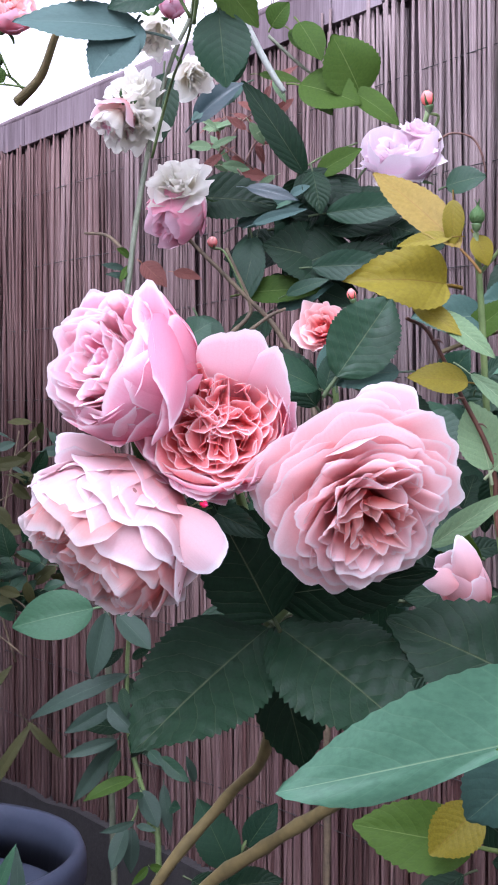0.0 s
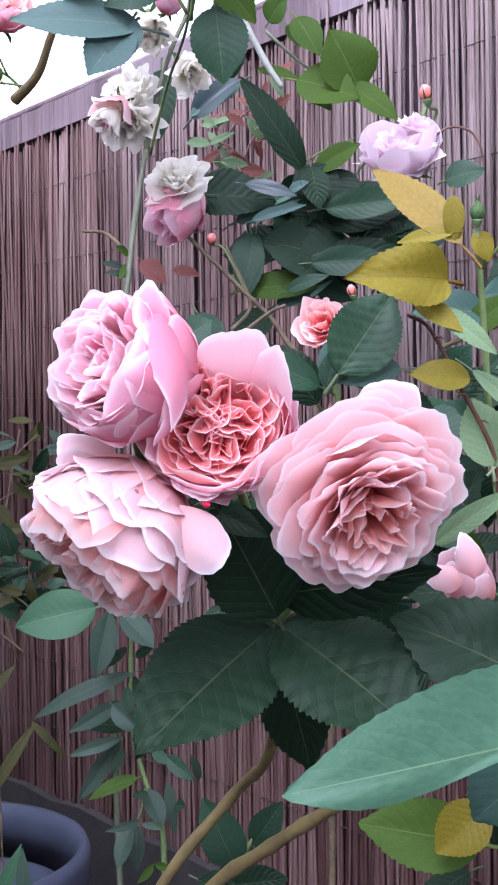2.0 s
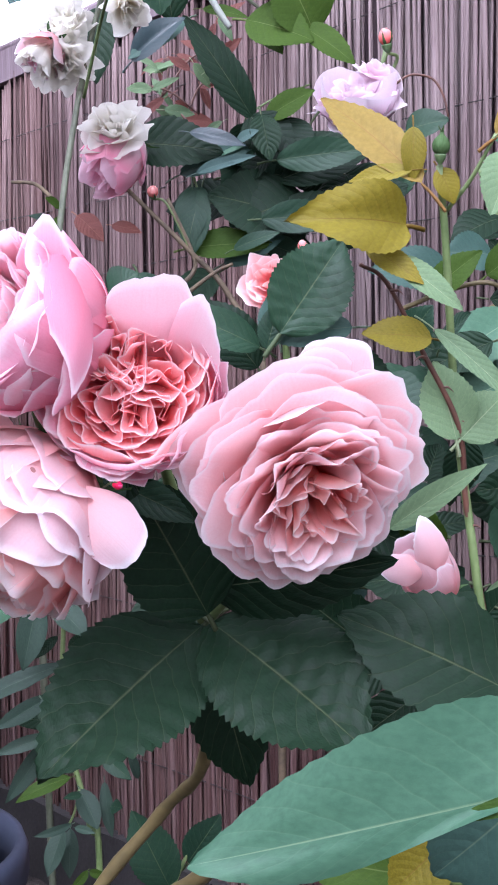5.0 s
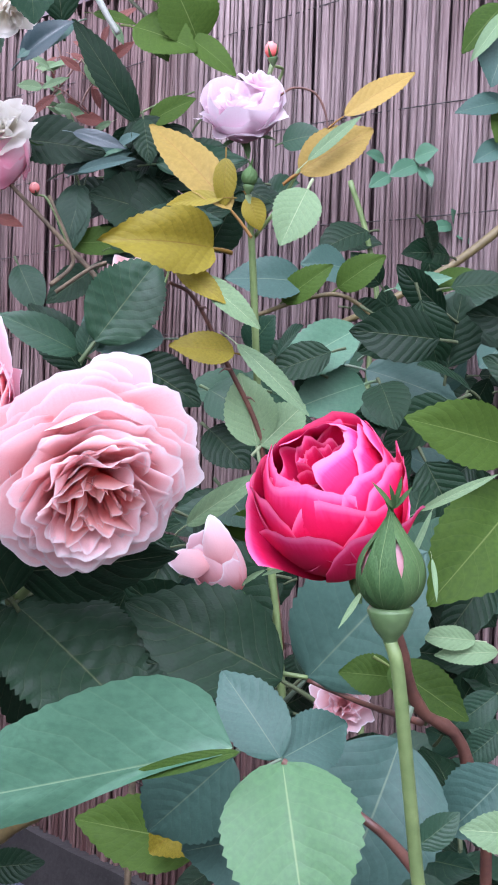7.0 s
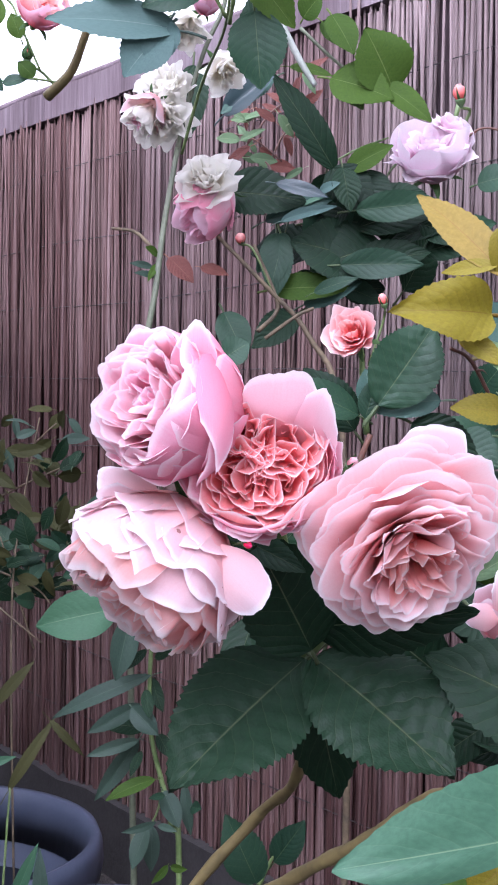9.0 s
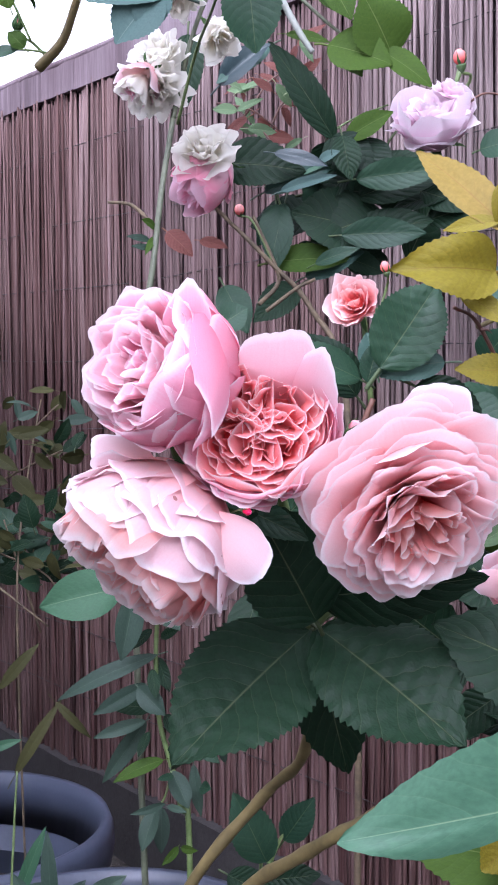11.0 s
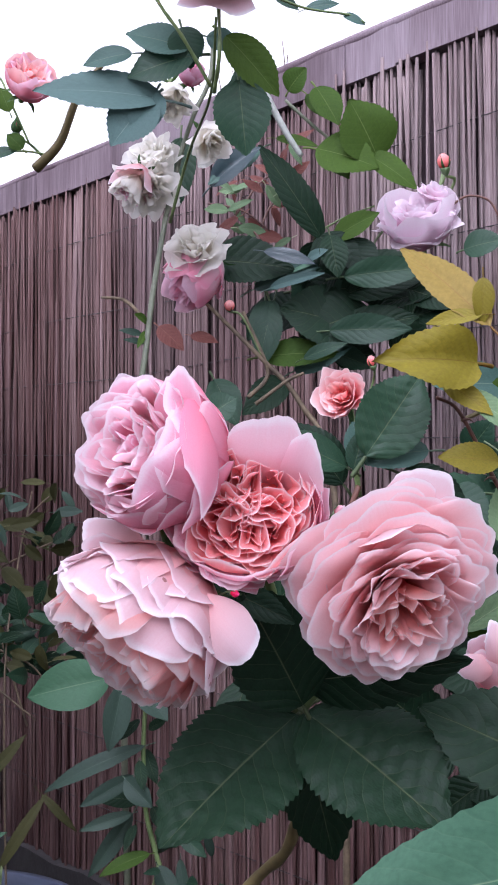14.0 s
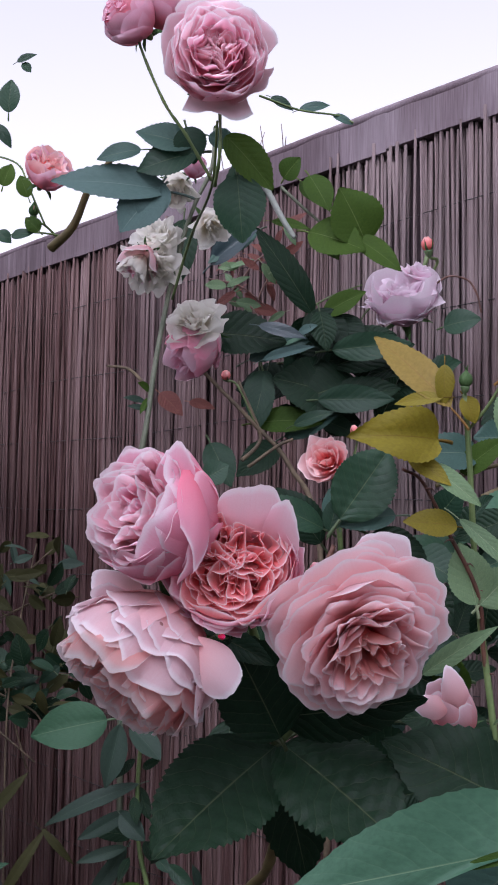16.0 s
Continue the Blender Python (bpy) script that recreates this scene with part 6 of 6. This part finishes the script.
scatter(left_shrub, (-0.4399, 1.6000, 0.5167), (-0.2424, 1.7500, 0.7015), 120, 0.036, (LEAF_OLIVE, LEAF_MID, LEAF_DARK, LEAF_OLIVE,), 62, slim=0.5, teeth=0.3)
tube('twig', [(-0.3964, 1.7000, 0.6328), (-0.3198, 1.7000, 0.6726), (-0.2662, 1.7000, 0.6966)], 0.0016, 0.001, STEM_BROWN, left_shrub, 'thin twig')
tube('twig', [(-0.4128, 1.7000, 0.7403), (-0.3433, 1.7000, 0.7107), (-0.2899, 1.7000, 0.7500)], 0.0016, 0.001, STEM_BROWN, left_shrub, 'thin twig')
tube('twig', [(-0.3770, 1.6500, 0.5623), (-0.3093, 1.6500, 0.5335), (-0.2866, 1.6500, 0.5113)], 0.0016, 0.001, STEM_BROWN, left_shrub, 'thin twig')
tube('twig', [(-0.3210, 1.6300, -0.1090), (-0.3288, 1.6000, 0.4748), (-0.3254, 1.6500, 0.6381), (-0.3096, 1.6800, 0.7575)], 0.0016, 0.001, STEM_BROWN, left_shrub, 'thin twig')
tube('twig', [(-0.3510, 1.6000, 0.5182), (-0.2887, 1.6000, 0.4682)], 0.0016, 0.001, STEM_BROWN, left_shrub, 'thin twig')
tube('twig', [(-0.3084, 1.6500, 0.4508), (-0.3549, 1.6500, 0.6002)], 0.0016, 0.001, STEM_BROWN, left_shrub, 'thin twig')
narrow_plant = root('shrub', (-0.18, 1.16, -0.08), 'low plant with long narrow green leaves', 'shrub')
leaf((-0.1449, 1.1600, 0.5873), (-0.2192, 1.1500, 0.5720), 0.0471, LEAF_JADE, narrow_plant, teeth=0.2, broad=0.42)
leaf((-0.1300, 1.1360, 0.5870), (-0.1410, 1.1210, 0.5280), 0.0255, LEAF_SAGE, narrow_plant, roll=-25, teeth=0.15, broad=0.45, bend=0.02, nv=18, stalk=0.1)
leaf((-0.1120, 1.1600, 0.5260), (-0.2040, 1.1450, 0.4900), 0.0173, LEAF_SAGE, narrow_plant, roll=12, teeth=0.15, broad=0.45, bend=0.25, nv=18, stalk=0.1)
leaf((-0.1330, 1.1840, 0.5140), (-0.1610, 1.1690, 0.5000), 0.0106, LEAF_SAGE, narrow_plant, roll=-1, teeth=0.15, broad=0.45, bend=0.10, nv=18, stalk=0.1)
leaf((-0.1210, 1.1480, 0.5020), (-0.1680, 1.1330, 0.4770), 0.0160, LEAF_SAGE, narrow_plant, roll=-14, teeth=0.15, broad=0.45, bend=0.20, nv=18, stalk=0.1)
leaf((-0.1170, 1.1720, 0.4730), (-0.1620, 1.1570, 0.4810), 0.0199, LEAF_DARK, narrow_plant, roll=23, teeth=0.15, broad=0.45, bend=0.10, nv=18, stalk=0.1)
leaf((-0.1280, 1.1360, 0.5020), (-0.1020, 1.1210, 0.4800), 0.0204, LEAF_SAGE, narrow_plant, roll=10, teeth=0.15, broad=0.45, bend=0.10, nv=18, stalk=0.1)
leaf((-0.1230, 1.1600, 0.4650), (-0.1700, 1.1450, 0.4530), 0.0127, LEAF_SAGE, narrow_plant, roll=-3, teeth=0.15, broad=0.45, bend=0.25, nv=18, stalk=0.1)
leaf((-0.1250, 1.1840, 0.4590), (-0.1650, 1.1690, 0.4030), 0.0177, LEAF_SAGE, narrow_plant, roll=-16, teeth=0.15, broad=0.45, bend=0.12, nv=18, stalk=0.1)
leaf((-0.1060, 1.1480, 0.4320), (-0.1510, 1.1330, 0.4180), 0.0149, LEAF_LIME, narrow_plant, roll=21, teeth=0.15, broad=0.45, bend=0.30, nv=18, stalk=0.1)
leaf((-0.0830, 1.1720, 0.4460), (-0.0560, 1.1570, 0.4260), 0.0152, LEAF_MID, narrow_plant, roll=8, teeth=0.15, broad=0.45, bend=0.20, nv=18, stalk=0.1)
leaf((-0.0910, 1.1360, 0.4610), (-0.0780, 1.1210, 0.4510), 0.0113, LEAF_MID, narrow_plant, roll=-5, teeth=0.15, broad=0.45, bend=0.10, nv=18, stalk=0.1)
leaf((-0.1000, 1.1600, 0.4180), (-0.0830, 1.1450, 0.3880), 0.0197, LEAF_SAGE, narrow_plant, roll=-18, teeth=0.15, broad=0.45, bend=0.10, nv=18, stalk=0.1)
leaf((-0.0810, 1.1840, 0.4170), (-0.0740, 1.1690, 0.3720), 0.0130, LEAF_SAGE, narrow_plant, roll=19, teeth=0.15, broad=0.45, bend=0.10, nv=18, stalk=0.1)
leaf((-0.0970, 1.1480, 0.4170), (-0.1100, 1.1330, 0.4190), 0.0069, LEAF_MID, narrow_plant, roll=6, teeth=0.15, broad=0.45, bend=0.20, nv=18, stalk=0.1)
leaf((-0.0740, 1.1720, 0.3990), (-0.0640, 1.1570, 0.4020), 0.0129, LEAF_MID, narrow_plant, roll=-7, teeth=0.15, broad=0.45, bend=0.10, nv=18, stalk=0.1)
leaf((-0.1040, 1.1360, 0.3960), (-0.1330, 1.1210, 0.3900), 0.0079, LEAF_SAGE, narrow_plant, roll=-20, teeth=0.15, broad=0.45, bend=0.35, nv=18, stalk=0.1)
leaf((-0.1140, 1.1600, 0.3840), (-0.1270, 1.1450, 0.3480), 0.0173, LEAF_SAGE, narrow_plant, roll=17, teeth=0.15, broad=0.45, bend=0.10, nv=18, stalk=0.1)
leaf((-0.1110, 1.1840, 0.3760), (-0.1110, 1.1690, 0.3370), 0.0165, LEAF_SAGE, narrow_plant, roll=4, teeth=0.15, broad=0.45, bend=0.10, nv=18, stalk=0.1)
leaf((-0.1030, 1.1480, 0.3890), (-0.0850, 1.1330, 0.3890), 0.0069, LEAF_SAGE, narrow_plant, roll=-9, teeth=0.15, broad=0.45, bend=0.20, nv=18, stalk=0.1)
leaf((-0.0950, 1.1720, 0.3430), (-0.1080, 1.1570, 0.3310), 0.0082, LEAF_LIME, narrow_plant, roll=-22, teeth=0.15, broad=0.45, bend=0.30, nv=18, stalk=0.1)
leaf((-0.0900, 1.1360, 0.3550), (-0.0750, 1.1210, 0.3580), 0.0079, LEAF_LIME, narrow_plant, roll=15, teeth=0.15, broad=0.45, bend=0.20, nv=18, stalk=0.1)
leaf((-0.1170, 1.1600, 0.5500), (-0.1340, 1.1450, 0.5340), 0.0093, LEAF_DARK, narrow_plant, roll=2, teeth=0.15, broad=0.45, bend=0.10, nv=18, stalk=0.1)
leaf((-0.1110, 1.1840, 0.5370), (-0.0930, 1.1690, 0.5480), 0.0106, LEAF_DARK, narrow_plant, roll=-11, teeth=0.15, broad=0.45, bend=0.10, nv=18, stalk=0.1)
leaf((-0.1210, 1.1480, 0.5830), (-0.0890, 1.1330, 0.5540), 0.0252, LEAF_SAGE, narrow_plant, roll=-24, teeth=0.15, broad=0.45, bend=0.10, nv=18, stalk=0.1)
leaf((-0.1130, 1.1720, 0.5210), (-0.1010, 1.1570, 0.4920), 0.0140, LEAF_DARK, narrow_plant, roll=13, teeth=0.15, broad=0.45, bend=0.10, nv=18, stalk=0.1)
leaf((-0.1150, 1.1360, 0.5180), (-0.1100, 1.1210, 0.4950), 0.0113, LEAF_DARK, narrow_plant, roll=0, teeth=0.15, broad=0.45, bend=0.10, nv=18, stalk=0.1)
leaf((-0.1050, 1.1600, 0.4710), (-0.0920, 1.1450, 0.4530), 0.0139, LEAF_DARK, narrow_plant, roll=-13, teeth=0.15, broad=0.45, bend=0.10, nv=18, stalk=0.1)
leaf((-0.0510, 1.1840, 0.4190), (-0.0580, 1.1690, 0.4470), 0.0094, LEAF_SAGE, narrow_plant, roll=24, teeth=0.15, broad=0.45, bend=0.10, nv=18, stalk=0.1)
leaf((-0.1190, 1.1480, 0.4580), (-0.1280, 1.1330, 0.4390), 0.0092, LEAF_DARK, narrow_plant, roll=11, teeth=0.15, broad=0.45, bend=0.10, nv=18, stalk=0.1)
tube('stalk', [(-0.1120, 1.1650, 0.5640), (-0.1140, 1.1650, 0.5220), (-0.1120, 1.1650, 0.4690), (-0.1020, 1.1650, 0.4270), (-0.0960, 1.1650, 0.4060), (-0.0910, 1.1650, 0.3790), (-0.0840, 1.1650, 0.3400), (-0.0840, 1.1800, -0.0954)], 0.002, 0.003, STEM_GREEN, narrow_plant, 'thin green stalk')
tube('stalk', [(-0.1000, 1.1600, 0.4180), (-0.1050, 1.1600, 0.3970), (-0.1110, 1.1600, 0.3850)], 0.0012, 0.001, STEM_GREEN, narrow_plant, 'thin green stalk')
low_leaves = root('rose_shoot', (0.02, 0.9, -0.08), 'low rose shoot with round green leaves', 'rose shoot')
leaf((-0.0128, 0.8600, 0.4480), (-0.0342, 0.8500, 0.4976), 0.0302, LEAF_MID, low_leaves)
leaf((-0.0011, 0.8600, 0.4628), (0.0190, 0.8500, 0.4949), 0.0213, LEAF_MID, low_leaves)
leaf((-0.0393, 0.8600, 0.4394), (-0.0080, 0.8500, 0.4275), 0.0232, LEAF_DARK, low_leaves)
leaf((-0.0159, 0.8600, 0.4355), (0.0228, 0.8500, 0.4429), 0.0232, LEAF_DARK, low_leaves)
tube('stalk', [(-0.0245, 0.8900, -0.1921), (-0.0180, 0.8700, 0.4044), (-0.0100, 0.8600, 0.4472), (-0.0003, 0.8600, 0.4706)], 0.0015, 0.0012, STEM_GREEN, low_leaves, 'thin stalk')
# pot and what grows by it
pot((-0.4045, 1.4900, -0.082), 0.21, 0.3380)
pot((-0.1641, 1.1900, -0.082), 0.178, 0.3320)
grass_tuft = root('grass_tuft', (-0.27, 1.2, -0.08), 'long arching green grass blades beside the pot', 'grass')
leaf((-0.2519, 1.2000, 0.4028), (-0.2091, 1.2000, 0.4739), 0.0119, LEAF_OLIVE, grass_tuft, teeth=0, name='blade', bend=0.2)
leaf((-0.2129, 1.2000, 0.4722), (-0.1786, 1.2000, 0.4360), 0.0086, LEAF_OLIVE, grass_tuft, teeth=0, name='blade', bend=0.3)
leaf((-0.2312, 1.1000, 0.3230), (-0.2063, 1.1000, 0.3868), 0.0129, LEAF_JADE, grass_tuft, teeth=0, name='blade')
leaf((-0.2711, 1.1500, 0.4391), (-0.2357, 1.1500, 0.4503), 0.0093, LEAF_JADE, grass_tuft, teeth=0, name='blade')
leaf((-0.2768, 1.2500, 0.4727), (-0.2376, 1.2500, 0.5190), 0.0124, LEAF_OLIVE, grass_tuft, teeth=0, name='blade')
leaf((-0.1939, 1.0600, 0.3318), (-0.1981, 1.0600, 0.3964), 0.0141, LEAF_SAGE, grass_tuft, teeth=0.3)
leaf((-0.1654, 1.0600, 0.3389), (-0.1312, 1.0600, 0.3594), 0.0159, LEAF_SAGE, grass_tuft, teeth=0.3)
leaf((-0.2082, 1.0600, 0.3271), (-0.2268, 1.0600, 0.3607), 0.0141, LEAF_SAGE, grass_tuft, teeth=0.3)
leaf((-0.1892, 1.0600, 0.3318), (-0.1653, 1.0600, 0.3557), 0.0122, LEAF_SAGE, grass_tuft, teeth=0.3)
leaf((-0.2223, 1.0600, 0.3415), (-0.1985, 1.0600, 0.3534), 0.0103, LEAF_SAGE, grass_tuft, teeth=0.3)
leaf((-0.1750, 1.0600, 0.3270), (-0.2080, 1.0600, 0.3463), 0.0113, LEAF_SAGE, grass_tuft, teeth=0.3)
leaf((-0.1465, 1.0600, 0.3269), (-0.1180, 1.0600, 0.3508), 0.0122, LEAF_SAGE, grass_tuft, teeth=0.3)
tube('stalk', [(-0.2645, 1.2200, -0.1134), (-0.2584, 1.2000, 0.2369), (-0.2541, 1.2000, 0.3477), (-0.2503, 1.2000, 0.4056)], 0.0015, 0.001, STEM_GREEN, grass_tuft, 'thin stalk')

# ---- small pieces of the fence ----
def reed_mesh(name, seed, length, sides=6, r=0.0034):
    rnd = random.Random(seed)
    verts, faces = [], []
    ph = rnd.random() * 6
    for k in range(10):
        t = k / 9
        dx, dy = 0.0045 * math.sin(ph + 3 * t) + 0.0022 * math.sin(5 * ph + 11 * t), 0.003 * math.sin(2 * ph + 4 * t) + 0.0015 * math.sin(3 * ph + 13 * t)
        rr = r * (1.08 - 0.25 * t) * (0.85 + 0.3 * rnd.random())
        verts += [(dx + rr * math.cos(a), dy + rr * math.sin(a), length * t) for a in (2 * math.pi * i / sides for i in range(sides))]
    for k in range(9):
        faces += [(k * sides + i, k * sides + (i + 1) % sides, (k + 1) * sides + (i + 1) % sides, (k + 1) * sides + i) for i in range(sides)]
    faces.append(tuple(range(9 * sides, 10 * sides)))
    me = bpy.data.meshes.new(name)
    me.from_pydata(verts, [], faces)
    me.polygons.foreach_set("use_smooth", [True] * len(me.polygons))
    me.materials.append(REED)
    return me


REEDS = [reed_mesh("reed", 50 + k, REED_HIGH - REED_LOW, r=0.0022 + 0.00026 * (k % 6)) for k in range(14)]
rnd = random.Random(7)


def reed_pose(s, rnd, out=0.0):
    p = fence_point(s, out + rnd.uniform(-0.003, 0.004), REED_LOW - rnd.random() * 0.02)
    lean = rnd.gauss(0, 0.4) + (1.5 * rnd.gauss(0, 1) if rnd.random() < 0.2 else 0)
    m = pose(p.x, p.y, p.z, 0, 0, math.degrees(math.atan2(FENCE_WAY.y, FENCE_WAY.x))) @ pose(0, 0, 0, rnd.gauss(0, 0.25), lean, 0)
    return m @ Matrix.Rotation(math.pi * round(rnd.random() * 6) / 3, 4, 'Z') @ Matrix.Diagonal((1, 1, rnd.uniform(0.984, 1.006), 1))


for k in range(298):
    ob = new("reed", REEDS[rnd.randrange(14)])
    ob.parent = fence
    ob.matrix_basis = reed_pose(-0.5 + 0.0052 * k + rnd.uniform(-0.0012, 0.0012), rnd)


def reed_mass(name, spots, out, mat, parent, label):
    verts, faces = [], []
    for s in spots:
        me = REEDS[rnd.randrange(14)]
        m = reed_pose(s, rnd, out)
        base = len(verts)
        verts += [m @ v.co for v in me.vertices]
        faces += [tuple(base + i for i in p.vertices) for p in me.polygons]
    return tagged(part(name, verts, faces, mat, parent, label), kind="stuff")


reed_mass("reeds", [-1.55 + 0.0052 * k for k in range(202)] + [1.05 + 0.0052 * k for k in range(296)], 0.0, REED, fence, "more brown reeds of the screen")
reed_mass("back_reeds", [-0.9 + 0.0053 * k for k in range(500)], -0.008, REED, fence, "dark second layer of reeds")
for z in (1.225, 1.083, 0.965, 0.83, 0.70, 0.57, 0.44, 0.31, 0.19):
    tube("binding_wire", [fence_point(-1.6 + 0.3 * k, 0.0055 + 0.001 * math.sin(k * 3.3), z + 0.006 * math.sin(k * 1.7 + z * 40)) for k in range(15)], 0.0008, 0.0008, WIRE, fence, "thin dark binding wire", sides=5, per=3)
s = -1.6
while s < 2.6:
    w = rnd.uniform(0.06, 0.22)
    slab("cap_board", s, min(s + w, 2.6) - 0.0012, -0.019, 0.0075 + rnd.uniform(0, 0.003), REED_HIGH - 0.012 - rnd.random() * 0.006, FENCE_TOP - 0.014, CAP, fence, "greyed cane strip along the top", 0.004, 4)
    s += w
tube("top_rail", [fence_point(-1.6 + 0.35 * k, -0.004, FENCE_TOP - 0.007 + 0.002 * math.sin(k * 2.0)) for k in range(13)], 0.0075, 0.0075, CAP, fence, "thin grey top rail", sides=8, per=3)
for k in range(9):
    s = 0.47 + 0.02 * k + rnd.uniform(-0.012, 0.012)
    low = fence_point(s, -0.012, FENCE_TOP - 0.03)
    tube("reed_stub", [low, low + Vector((rnd.uniform(-0.006, 0.006), 0, 0.035)), low + Vector((rnd.uniform(-0.014, 0.014), 0, rnd.uniform(0.045, 0.085)))], 0.0014, 0.0006, REED, fence, "dry reed end above the rail", sides=5, per=2)
